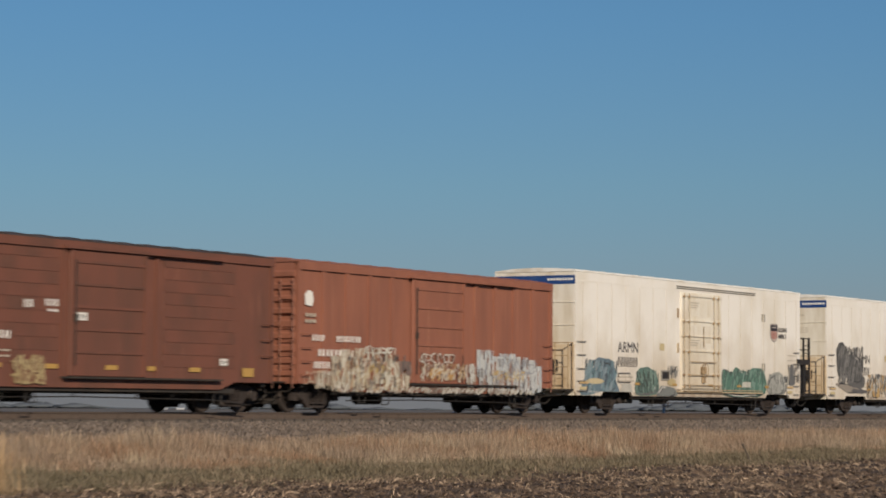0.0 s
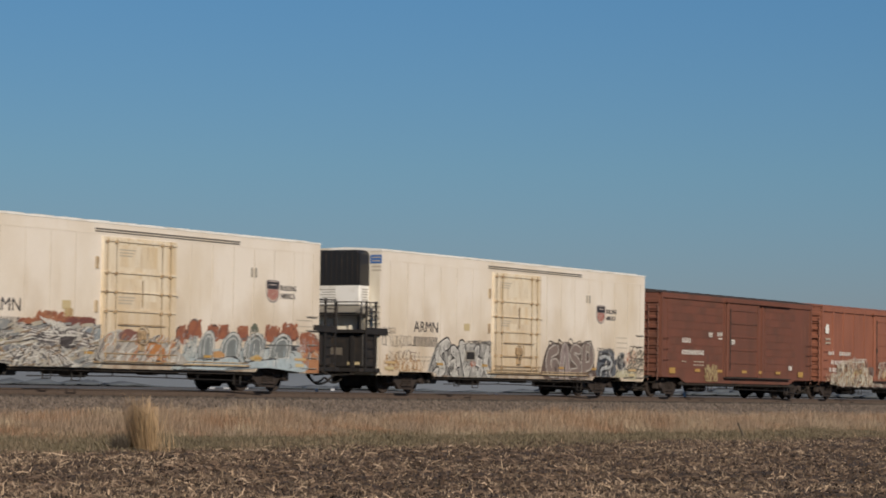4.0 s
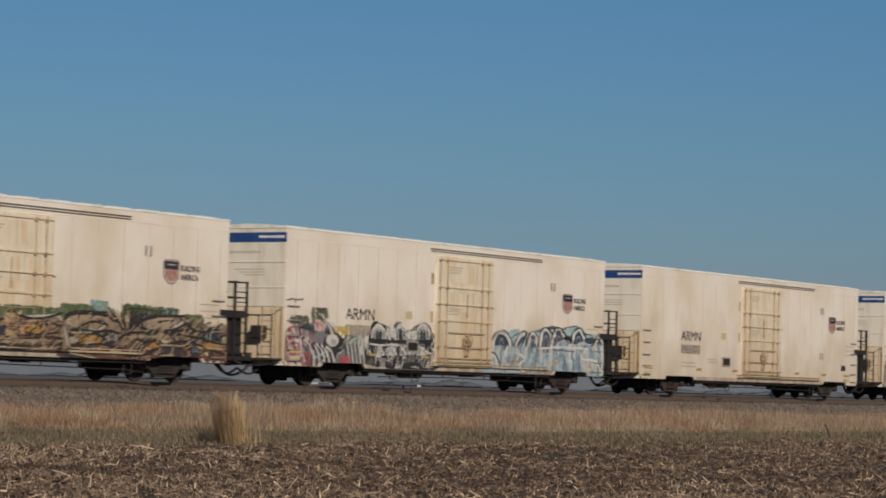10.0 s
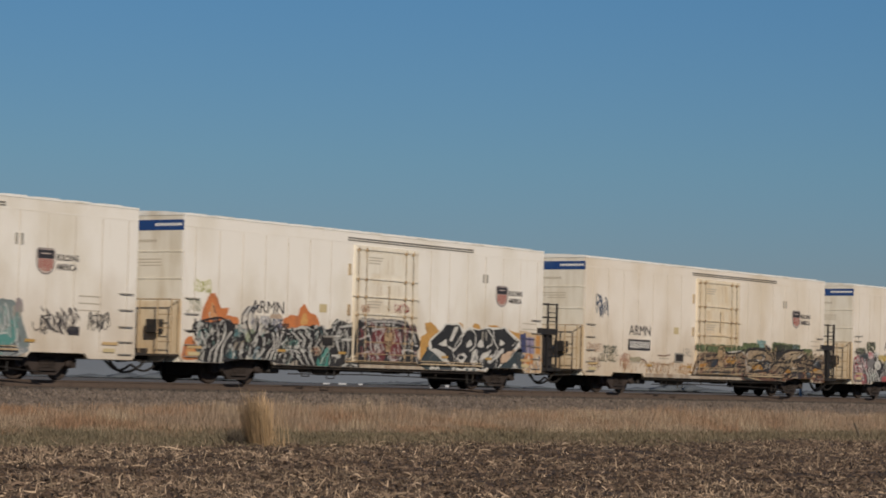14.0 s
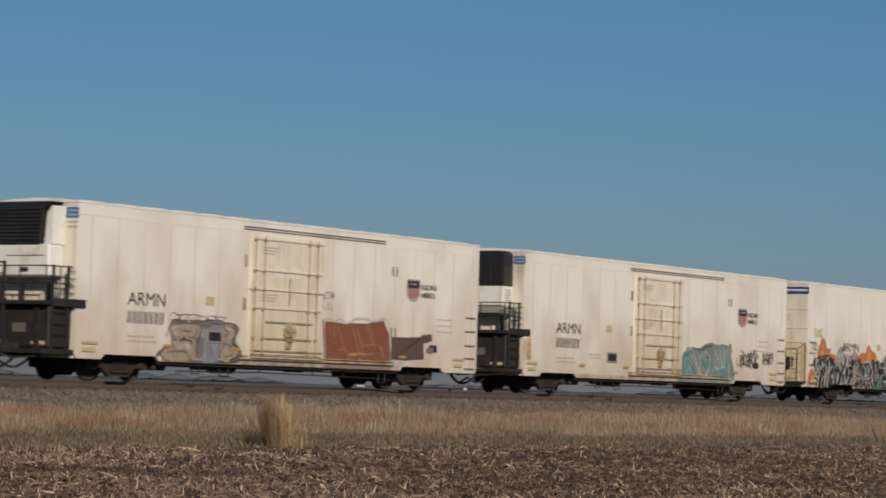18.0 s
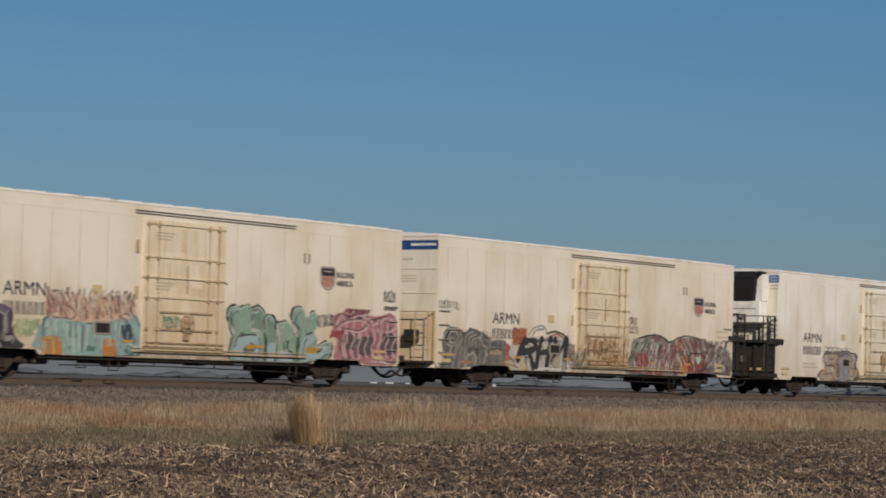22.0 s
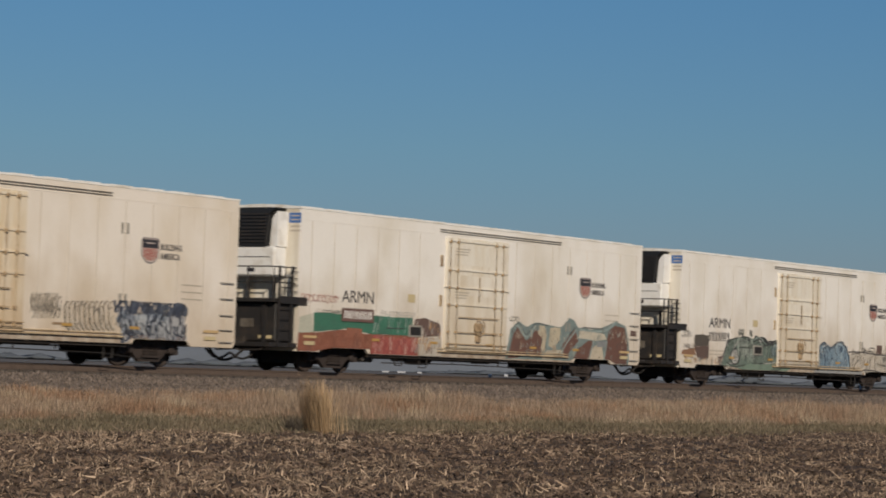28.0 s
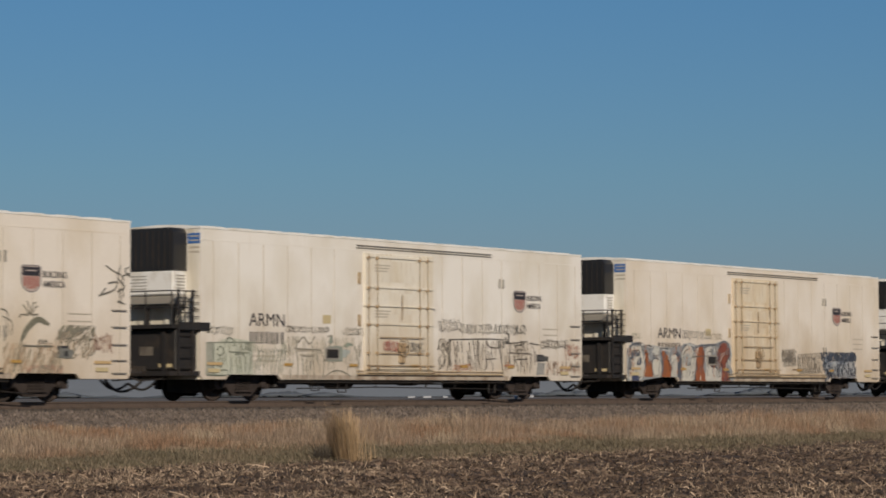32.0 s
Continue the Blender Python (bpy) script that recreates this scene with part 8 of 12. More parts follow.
p.line((.6, .58, .54), .06, [(14.99, 1.44), (15.39, 1.3), (15.79, 1.59), (15.88, 1.93)], 1)
p.area((.6, .58, .54), [(15.45, 1.06), (15.81, 1.23), (16.19, 1.11), (15.83, .9)])
p.area((.028, .028, .03), [(15.63, 1.08), (15.84, 1.16), (16.03, 1.09), (15.82, .99)])
p.area((.6, .58, .54), [(16.17, 1.41), (16.19, 1.63), (16.42, 1.68), (16.49, 1.52)])
p.area((.6, .58, .54), [(16.41, .87), (16.5, 1.18), (16.71, 1.37), (16.93, 1.19), (16.84, .91)])
p.area((.25, .25, .25), [(16.55, .96), (16.64, 1.18), (16.73, 1.21), (16.76, 1)])
p.area((.6, .58, .54), [(16.86, 1.46), (16.87, 1.65), (17.12, 1.7), (17.18, 1.5)])
p.line((.6, .58, .54), .06, [(17.42, 2.1), (17.77, 1.83), (17.72, 1.58), (17.4, 1.45)], 1)
p.line((.6, .58, .54), .05, [(15.89, 1.8), (16.09, 1.99), (16.41, 2.05), (16.68, 1.86), (16.65, 1.49), (16.34, 1.3)])
p.area((.6, .58, .54), [(17, .94), (17.14, 1.23), (17.73, 1.37), (17.37, 1.08)])
p.area((.6, .58, .54), [(17.48, .92), (17.74, 1.24), (18.39, 1.45), (18.45, 1.35), (17.97, 1.03)])
p.area((.3, .29, .28), [(17.66, 1.02), (17.91, 1.21), (18.23, 1.32), (17.97, 1.09)])
p.area((.58, .42, .3), [(18.3, .94), (18.4, 1.23), (18.89, 1.4), (19.39, 1.46), (19.01, 1.21), (18.58, .93)])
p.area((.6, .58, .54), [(18.22, 1.54), (18.26, 1.77), (18.6, 1.62)], 1)
p.line((.6, .58, .54), .06, [(17.81, 2.05), (17.88, 1.65), (18.11, 1.47), (17.96, 1.28)], 1)
p.line((.6, .58, .54), .06, [(18.58, 2.12), (19.32, 1.74), (19.05, 1.56)], 1)
p.line((.6, .58, .54), .05, [(17.15, 1.19), (17.17, .7)], 1)
p.line((.6, .58, .54), .05, [(18.13, 1.22), (17.98, .75)], 1)
p.area((.6, .58, .54), [(13.95, .56), (14.08, .82), (14.35, .57)])
p.area((.06, .08, .09), [(14.05, .56), (14.12, .71), (14.21, .57)])
p.area((.6, .58, .54), [(14.25, .57), (14.38, .82), (14.66, .58)])
p.area((.06, .08, .09), [(14.35, .57), (14.43, .71), (14.52, .57)])
p.area((.6, .58, .54), [(15.28, .59), (15.41, .85), (15.7, .6)])
p.area((.06, .08, .09), [(15.38, .59), (15.46, .74), (15.55, .59)])
p.area((.6, .58, .54), [(16.01, .6), (16.15, .86), (16.44, .61)])
p.area((.06, .08, .09), [(16.12, .61), (16.19, .75), (16.29, .61)])
p.area((.6, .58, .54), [(16.44, .61), (16.57, .87), (16.86, .62)])
p.area((.06, .08, .09), [(16.54, .61), (16.62, .76), (16.71, .62)])
p.area((.6, .58, .54), [(19.05, .67), (19.2, .93), (19.5, .68)])
p.area((.06, .08, .09), [(19.16, .67), (19.25, .82), (19.34, .67)])
p.finish()
p = Spray(c, 419, "orange and cream block with navy bars")
p.area((.56, .42, .28), [(19.66, .6), (19.65, 1.39), (19.47, 2.11), (20.27, 2.07), (21.03, 2), (21.1, .61)], 1)
p.area((.06, .07, .16), [(19.63, 1.32), (19.54, 1.98), (19.91, 2.02), (19.99, 1.33)], 1)
p.area((.3, .26, .36), [(19.99, 1.33), (19.96, 1.9), (20.45, 1.89), (20.48, 1.31)], 1)
p.line((.05, .05, .1), .06, [(19.55, 1.83), (20.52, 1.81)])
p.line((.05, .05, .1), .06, [(19.57, 1.57), (20.53, 1.57)])
p.line((.05, .05, .1), .06, [(20.17, 1.91), (20.22, 1.31)])
p.area((.56, .22, .06), [(19.82, .92), (19.86, 1.3), (20.43, 1.28), (20.39, .93)], 1)
p.area((.58, .28, .08), [(20.6, 1.32), (20.6, 1.99), (20.86, 1.96), (20.89, 1.29)], 1)
p.hatch((WH, (.5, .24, .08), (.1, .1, .16),), 34, 19.67, 21.04, .64, 1.28, 0, .04, .25, .15)
p.finish()
c = built[7]
p = Spray(c, 420, "teal and grey faded lettering with pale lines")
p.area((.2, .24, .24), [(13.19, .56), (13.16, 1.56), (13.49, 1.87), (13.99, 1.99), (14.5, 1.94), (15, 2.09), (15.51, 2.19), (16.17, 2.13), (16.57, 2.18), (16.97, 2.02), (17.2, 1.55), (17.19, .65)])
p.area((.09, .27, .25), [(13.3, .87), (13.31, 1.7), (13.68, 1.81), (13.84, 1.31), (14.3, .99), (14.05, .85)])
p.area((.1, .27, .25), [(14.75, .93), (14.91, 1.48), (15.28, 1.69), (15.44, 1.29), (15.07, .91)])
p.area((.1, .27, .25), [(15.85, .93), (15.95, 1.51), (16.36, 1.25), (16.87, 1.6), (17.09, 1.27), (16.84, .92)])
p.area((.25, .27, .28), [(13.26, .53), (13.3, .83), (17.04, .92), (17.06, .61)])
p.line((.5, .52, .5), .05, [(13.41, 1.17), (13.53, 1.57), (13.9, 1.38), (13.9, .91)])
p.line((.5, .52, .5), .05, [(13.81, 1.78), (14.28, 1.33), (14.62, .93)])
p.line((.5, .52, .5), .05, [(13.99, 1.89), (14.54, 1.2), (14.82, .9)])
p.line((.5, .52, .5), .05, [(14.58, 1.67), (14.68, 1), (15.14, .91), (15.44, 1.29), (15.28, 1.76), (15.02, 1.82)])
p.line((.5, .52, .5), .05, [(15.69, 1.43), (15.93, 1.85), (16.03, 1.24), (16.24, .94)])
p.line((.5, .52, .5), .05, [(16.18, 1.93), (16.49, 1.25), (16.51, 2.07)])
p.line((.5, .52, .5), .05, [(16.85, 1.88), (16.95, 1.33), (17.12, .72)])
p.line((.5, .52, .5), .05, [(15.84, 1.17), (16.62, 1.25)])
p.line((.5, .52, .5), .05, [(16.58, 2.01), (16.75, 1.4)])
p.line((.56, .55, .53), .05, [(13.18, 1.16), (13.2, 1.66), (13.55, 1.84), (13.99, 1.91)])
p.hatch(((.13, .28, .26), (.3, .31, .31), (.45, .47, .45),), 50, 13.28, 17.08, .64, 1.96, -.2, .04, .4, .15)
p.area((.3, .26, .26), [(16.94, 1.85), (16.97, 2.16), (17.17, 2.18), (17.22, 1.86)])
p.finish()
p = Spray(c, 421, "black scribbled tags")
p.hatch(((.05, .045, .05), (.12, .11, .11),), 34, 17.94, 19.52, 1.24, 2.01, -.7, .04, .3, .3)
p.scrawl((.05, .045, .05), 7, 17.67, 19.52, 1.24, 1.93, .04)
p.hatch(((.06, .055, .055), (.15, .14, .13),), 20, 19.87, 20.71, 1.39, 1.95, .2, .04, .25, .4)
p.scrawl((.06, .055, .055), 4, 19.8, 20.71, 1.39, 1.95, .03)
p.finish()
p = Spray(c, 422, "rust streak beside the ladder")
p.hatch(((.5, .3, .18), (.56, .4, .27), (.62, .5, .38),), 26, 1.82, 2.38, 1.16, 1.94, -.05, .06, .5, .05)
p.finish()
c = built[8]
p = Spray(c, 423, "tan and grey block letters with dark outlines")
p.area((.16, .13, .115), [(5.55, .58), (5.55, 1), (5.98, 1.08), (5.88, 1.8), (7.17, 1.88), (7.8, 1.93), (8.72, 1.84), (9.06, 1.67), (8.92, 1.35), (9.22, .99), (8.96, .67)])
p.area((.4, .3, .225), [(5.65, .63), (5.68, .96), (6.08, 1.05), (6.01, 1.26), (6.95, 1.32), (7.07, 1.05), (6.99, .65)])
p.area((.38, .3, .24), [(6.01, 1.32), (6.02, 1.71), (7.12, 1.78), (7.2, 1.42), (6.58, 1.35)])
p.area((.25, .25, .28), [(7.3, .66), (7.31, 1.36), (7.41, 1.79), (7.81, 1.87), (8.29, 1.83), (8.26, 1.46), (8.1, .68)])
p.area((.4, .31, .24), [(8.26, .72), (8.27, 1.27), (8.3, 1.73), (8.79, 1.72), (8.93, 1.54), (8.7, 1.32), (9.05, 1.05), (8.9, .75)])
p.area((.1, .095, .105), [(7.59, 1.19), (7.59, 1.56), (8.09, 1.57), (8.15, 1.21)], 1)
p.area((.5, .45, .38), [(6.34, 1), (6.33, 1.15), (6.8, 1.17), (6.86, 1.01)], 1)
p.line((.12, .1, .09), .06, [(6.41, 1.54), (6.83, 1.53)])
p.line((.12, .1, .09), .04, [(6.04, 1.68), (6.55, 1.76), (7.13, 1.75)])
p.line((.12, .1, .09), .04, [(6.17, 1.23), (6.84, 1.27)])
p.line((.12, .1, .09), .04, [(8.33, 1.21), (8.71, 1.16), (8.78, .92), (8.41, .81)])
p.line((.12, .1, .09), .04, [(8.36, 1.64), (8.63, 1.56), (8.37, 1.43)])
p.line((.12, .1, .09), .04, [(7.75, 1.07), (7.88, .77)])
p.line((.12, .1, .09), .04, [(5.83, .89), (6.6, .94), (6.83, .71)])
p.hatch(((.5, .44, .36), (.16, .13, .11), (.3, .27, .26),), 40, 5.71, 8.98, .69, 1.82, .1, .03, .3, .4)
p.scrawl((.12, .11, .1), 6, 5.87, 8.44, 1.78, 2.09, .03)
p.finish()
p = Spray(c, 424, "flat rust-brown painted block with pale drips")
p.ring((.56, .54, .52), .07, [(13.34, .56), (13.21, 2.11), (13.47, 2.17), (13.77, 2.09), (14.12, 2.17), (14.49, 2.03), (14.97, 2.22), (15.52, 2.22), (15.83, 2.15), (16.45, 2.28), (16.71, 2.15), (16.91, .65)], 1)
p.area((.25, .09, .055), [(13.39, .73), (13.3, 2.08), (13.89, 2.07), (14.37, 2.02), (14.98, 2.08), (15.59, 2.1), (16.45, 2.2), (16.8, 1.72), (16.86, .75)], 1)
p.area((.3, .22, .2), [(13.34, .53), (13.36, .74), (16.9, .78), (16.91, .6)], 1)
p.line((.42, .26, .18), .03, [(13.6, 1.93), (13.68, 1.64)])
p.line((.42, .26, .18), .03, [(13.78, 1.97), (13.86, 1.58)])
p.line((.42, .26, .18), .03, [(13.96, 1.98), (14.19, 1.59), (14.28, 1.27)])
p.line((.42, .26, .18), .03, [(14.68, 2), (14.95, 1.62), (15.24, .91)])
p.line((.42, .26, .18), .03, [(14.92, 2.05), (15.26, 1.43), (15.35, 1.04)])
p.line((.42, .26, .18), .03, [(15.53, 2.04), (15.74, 1.65), (15.95, 1.39)])
p.line((.42, .26, .18), .03, [(15.65, 2.07), (16.04, 1.32)])
p.line((.42, .26, .18), .03, [(14.07, 1.2), (14.43, 1.21), (14.69, .86)])
p.line((.42, .26, .18), .03, [(14.56, 1.08), (15.16, 1.13), (15.41, 1.07), (15.9, 1.15)])
p.line((.42, .26, .18), .03, [(15.39, 1.37), (15.88, 1.42)])
p.line((.42, .26, .18), .03, [(16.19, 1.46), (16.53, 1.07)])
p.line((.42, .26, .18), .03, [(16.38, 1.4), (16.47, 1.01)])
p.line((.5, .22, .08), .05, [(14.62, 1.08), (15.04, 1.11), (15.53, 1.1)])
p.finish()
p = Spray(c, 425, "dull brown painted patch")
p.area((.12, .078, .065), [(16.91, .95), (16.89, 1.7), (18.65, 1.74), (18.58, 1.82), (19.19, 1.86), (19.21, 1.63), (18.73, 1.54), (18.76, 1.03), (17.17, .94)], 1)
p.area((.5, .49, .46), [(16.99, .75), (16.97, .97), (17.54, .98), (17.56, .73)], 1)
p.area((.2, .18, .17), [(18.88, 1.21), (18.91, 1.43), (19.3, 1.42), (19.32, 1.21)], 1)
p.finish()
p = Spray(c, 426, "small grey tag")
p.scrawl((.2, .2, .24), 4, 13.12, 13.72, 2.73, 3.06, .04)
p.scrawl((.25, .24, .25), 3, 13.2, 13.68, 2.41, 2.73, .03)
p.finish()
c = built[9]
p = Spray(c, 427, "mid-grey faceted lettering with pale parallel lines")
p.area((.15, .145, .13), [(1.32, .74), (1.5, 1.14), (1.33, 1.45), (1.59, 1.93), (2.31, 1.98), (2.51, 1.8), (2.95, 1.98), (3.37, 1.94), (3.79, 1.82), (4.29, 1.64), (4.97, 1.6), (5.09, .84), (4.84, .67), (1.4, .6)])
p.area((.2, .18, .16), [(4.14, 1.36), (4.17, 1.61), (4.97, 1.62), (5.07, 1.39)])
p.ring((.36, .345, .31), .05, [(1.4, 1.56), (1.63, 1.91), (2.35, 1.93), (2.48, 1.62), (2.25, 1.4), (1.69, 1.38)], 1)
p.ring((.08, .078, .07), .05, [(1.52, 1.56), (1.73, 1.87), (2.25, 1.88), (2.36, 1.61), (2.16, 1.43), (1.76, 1.42)], 1)
p.ring((.36, .345, .31), .05, [(1.64, 1.57), (1.82, 1.82), (2.16, 1.83), (2.24, 1.61), (2.07, 1.47), (1.83, 1.46)], 1)
p.ring((.08, .078, .07), .05, [(1.76, 1.57), (1.92, 1.78), (2.06, 1.78), (2.12, 1.61), (1.99, 1.51), (1.9, 1.51)], 1)
p.line((.08, .078, .07), .05, [(1.44, .63), (1.5, 1.03), (1.73, 1.33)], 1)
p.line((.08, .078, .07), .05, [(2.53, 1.32), (2.56, 1.7), (2.96, 1.93), (3.37, 1.75)], 1)
p.line((.34, .33, .3), .04, [(3.54, 1.73), (3.96, 1.58), (4.29, 1.7)], 1)
p.line((.36, .345, .31), .05, [(1.61, .64), (1.68, 1.04), (1.89, 1.33)], 1)
p.line((.36, .345, .31), .05, [(2.64, 1.33), (2.67, 1.69), (3.06, 1.87), (3.44, 1.71)], 1)
p.line((.08, .078, .07), .04, [(3.58, 1.61), (3.97, 1.46), (4.26, 1.56)], 1)
p.line((.08, .078, .07), .05, [(1.79, .64), (1.85, 1.04), (2.05, 1.34)], 1)
p.line((.08, .078, .07), .05, [(2.74, 1.33), (2.79, 1.67), (3.16, 1.82), (3.51, 1.67)], 1)
p.line((.34, .33, .3), .04, [(3.61, 1.49), (3.97, 1.34), (4.23, 1.43)], 1)
p.line((.36, .345, .31), .05, [(1.96, .64), (2.03, 1.04), (2.21, 1.34)], 1)
p.line((.36, .345, .31), .05, [(2.85, 1.33), (2.9, 1.66), (3.26, 1.77), (3.58, 1.63)], 1)
p.line((.08, .078, .07), .04, [(3.65, 1.37), (3.97, 1.22), (4.21, 1.3)], 1)
p.line((.08, .078, .07), .05, [(2.14, .65), (2.2, 1.05), (2.37, 1.35)], 1)
p.line((.08, .078, .07), .05, [(2.95, 1.33), (3.02, 1.65), (3.36, 1.72), (3.64, 1.58)], 1)
p.line((.34, .33, .3), .04, [(3.69, 1.25), (3.98, 1.1), (4.18, 1.17)], 1)
p.line((.36, .345, .31), .05, [(2.31, .65), (2.38, 1.05), (2.53, 1.35)], 1)
p.line((.36, .345, .31), .05, [(3.06, 1.34), (3.13, 1.63), (3.46, 1.67), (3.71, 1.54)], 1)
p.line((.08, .078, .07), .04, [(3.73, 1.14), (3.98, .98), (4.15, 1.04)], 1)
p.area((.1, .098, .09), [(2.78, 1.11), (2.82, 1.33), (3.43, 1.35), (3.4, 1.1), (2.99, 1.07)])
p.line((.4, .38, .34), .07, [(2.68, .68), (2.87, 1.06), (3.15, 1.18), (3.32, 1.02), (3.25, .67)], 1)
p.oval((.4, .2, .08), 2.79, .85, .33, .06)
p.area((.1, .1, .1), [(4.18, 1.39), (4.2, 1.57), (5.02, 1.59), (4.98, 1.4)], 1)
p.oval((.36, .32, .2), 4.52, 1.21, .37, .09)
p.hatch(((.4, .38, .34), (.08, .078, .07), (.2, .19, .17),), 90, 1.38, 5.07, .67, 1.93, .3, .03, .35, .5)
p.finish()
p = Spray(c, 428, "bold black slanted block letters with red and pale patches")
p.area((.46, .44, .4), [(5.28, .62), (5.39, 1.32), (5.72, 1.68), (7.4, 1.8), (9.07, 1.81), (9.27, .66), (6.04, .58)])
p.hatch(((.36, .1, .06), (.42, .19, .08), (.3, .08, .05),), 34, 5.51, 6.34, 1.41, 2.07, .4, .09, .35, .5)
p.hatch(((.3, .08, .06), (.4, .16, .08),), 24, 5.12, 5.88, .91, 1.5, -.3, .08, .35, .4)
p.area((.56, .53, .49), [(5.33, 1.08), (5.45, 1.46), (5.9, 1.41), (5.81, 1.02)])
p.line((.3, .31, .33), .06, [(6.48, 1.84), (6.82, 2.1), (7.39, 2.19), (7.68, 1.95)])
p.line((.3, .31, .33), .06, [(6.69, 1.78), (6.96, 2.03), (7.46, 2.08)])
p.line((.1, .09, .06), .08, [(7.61, 1.91), (8.11, 2.02), (8.7, 1.94), (8.92, 1.77)])
p.line((.36, .14, .09), .06, [(7.76, 1.82), (8.26, 1.93), (8.7, 1.83)])
p.hatch(((.14, .135, .14), (.56, .54, .5), (.2, .19, .19),), 40, 6.16, 9.17, .74, 1.73, -.2, .05, .4, .15)
p.stem((.035, .033, .036), .3, [(6.28, 1.66), (6.01, 1.34), (5.86, 1.02)], (), 1)
p.stem((.035, .033, .036), .25, [(6.3, 1.63), (6.91, 1.64), (7.02, 1.47), (6.71, 1.32), (6.15, 1.26)], (), 1)
p.stem((.035, .033, .036), .27, [(6.29, 1.27), (6.66, 1.04), (6.88, .65)], (), 1)
p.stem((.035, .033, .036), .26, [(7.33, 1.72), (7.14, 1.26), (7.02, .8)], (), 1)
p.stem((.035, .033, .036), .26, [(7.91, 1.74), (7.78, 1.27), (7.66, .74)], (), 1)
p.stem((.035, .033, .036), .2, [(7.14, 1.26), (7.85, 1.31)], (), 1)
p.stem((.035, .033, .036), .25, [(8.2, 1.75), (8.18, 1.25), (8.04, .96)], (), 1)
p.stem((.035, .033, .036), .2, [(8.2, 1.71), (8.53, 1.33), (8.85, 1.76)], (), 1)
p.stem((.035, .033, .036), .3, [(8.92, 1.77), (8.87, 1.26), (8.75, .68)], (), 1)
p.line((.56, .55, .52), .05, [(6.49, 1.55), (6.77, 1.53)])
p.line((.56, .55, .52), .05, [(7.41, 1.62), (7.31, 1.33)])
p.line((.56, .55, .52), .05, [(7.98, 1.63), (7.94, 1.38)])
p.line((.56, .55, .52), .05, [(8.66, 1.15), (8.6, .75)])
p.line((.56, .55, .52), .05, [(6.37, 1.17), (6.59, .93)])
p.area((.5, .4, .24), [(5.97, .6), (6.03, .95), (6.3, 1.03), (6.49, .64)])
p.area((.42, .36, .26), [(8.02, .74), (8.15, 1.14), (8.51, 1.17), (8.49, .75)])
p.line((.6, .58, .54), .1, [(6.89, .62), (7.59, .72), (8.61, .7), (9.19, .66)], 1)
p.hatch(((.58, .56, .52), (.2, .19, .18),), 20, 8.6, 9.55, .65, 1.01, 0, .06, .35, .15)
p.line((.4, .2, .08), .06, [(4.72, .84), (5.34, .83), (5.76, .74)])
p.finish()
p = Spray(c, 429, "black smeared letters beside the door")
p.hatch(((.07, .065, .06), (.4, .37, .32), (.3, .14, .08), (.16, .14, .12),), 50, 9.09, 9.51, .69, 1.61, .3, .06, .35, .5)
p.scrawl((.16, .16, .15), 7, 1.13, 2.28, 2.52, 2.89, .04)
p.finish()
p = Spray(c, 430, "rusty and black marks on the door", DOOR_Y)
p.hatch(((.1, .095, .085), (.46, .44, .4), (.2, .17, .13),), 40, 9.28, 10.42, .64, 1.39, .4, .04, .35, .15)
p.scrawl((.3, .18, .09), 9, 10.59, 12.25, 1.2, 1.9, .04)
p.scrawl((.4, .2, .07), 8, 10.61, 12.96, .85, 1.38, .04)
p.hatch(((.4, .22, .09), (.24, .15, .08),), 50, 9.46, 13.05, .78, 2.07, .05, .03, .4, .15)
p.finish()
p = Spray(c, 431, "smoky grey, red and orange wild lettering")
p.area((.22, .185, .165), [(13.29, .54), (13.28, 1.3), (13.51, 1.67), (13.86, 1.97), (14.53, 2.08), (15.14, 2.12), (15.61, 2.05), (15.93, 1.88), (16.4, 1.95), (16.71, 2.07), (17.35, 2.18), (18, 2.16), (18.67, 2.06), (19.18, 1.92), (19.86, 1.84), (20.38, 1.75), (20.74, 1.54), (20.84, .71)])
p.area((.27, .07, .06), [(13.46, .69), (13.62, 1.21), (14.05, 1.41), (14.51, 1.3), (14.57, .94), (14.02, .71)])
p.area((.26, .075, .06), [(14.48, .55), (14.54, .78), (15.07, .9), (15.54, .76), (15.59, .57)])
p.area((.27, .08, .06), [(17.52, .72), (17.56, 1.42), (18.04, 1.54), (18.79, 1.47), (18.9, 1.09), (18.67, .76)])
p.area((.42, .19, .07), [(16.8, .8), (16.92, 1.29), (17.23, 1.46), (17.54, 1.15), (17.52, .83), (17.13, .65)])
p.area((.4, .18, .08), [(16.67, 1.54), (16.72, 1.94), (17.44, 2), (17.55, 1.58)])
p.oval((.2, .1, .1), 15.15, 1.98, .34, .12)
p.area((.1, .1, .095), [(16.33, .63), (16.31, .95), (16.78, 1.02), (16.85, .65)])
p.hatch(((.1, .095, .09), (.42, .41, .38), (.2, .2, .19),), 90, 13.33, 15.01, 1.44, 1.95, .9, .05, .45, .2)
p.hatch(((.52, .5, .47), (.1, .1, .095), (.26, .08, .065),), 90, 14.44, 16.6, .76, 1.81, .35, .06, .6, .1)
p.hatch(((.46, .45, .42), (.3, .09, .07), (.1, .1, .09),), 80, 16.6, 19.04, .84, 2.07, -.5, .05, .5, .25)
p.hatch(((.46, .45, .42), (.08, .08, .075), (.22, .12, .13),), 80, 18.8, 20.75, .74, 2, .6, .05, .4, .4)
p.hatch(((.3, .09, .07), (.46, .45, .42),), 40, 13.49, 16.78, .59, 1.37, -.2, .04, .4, .2)
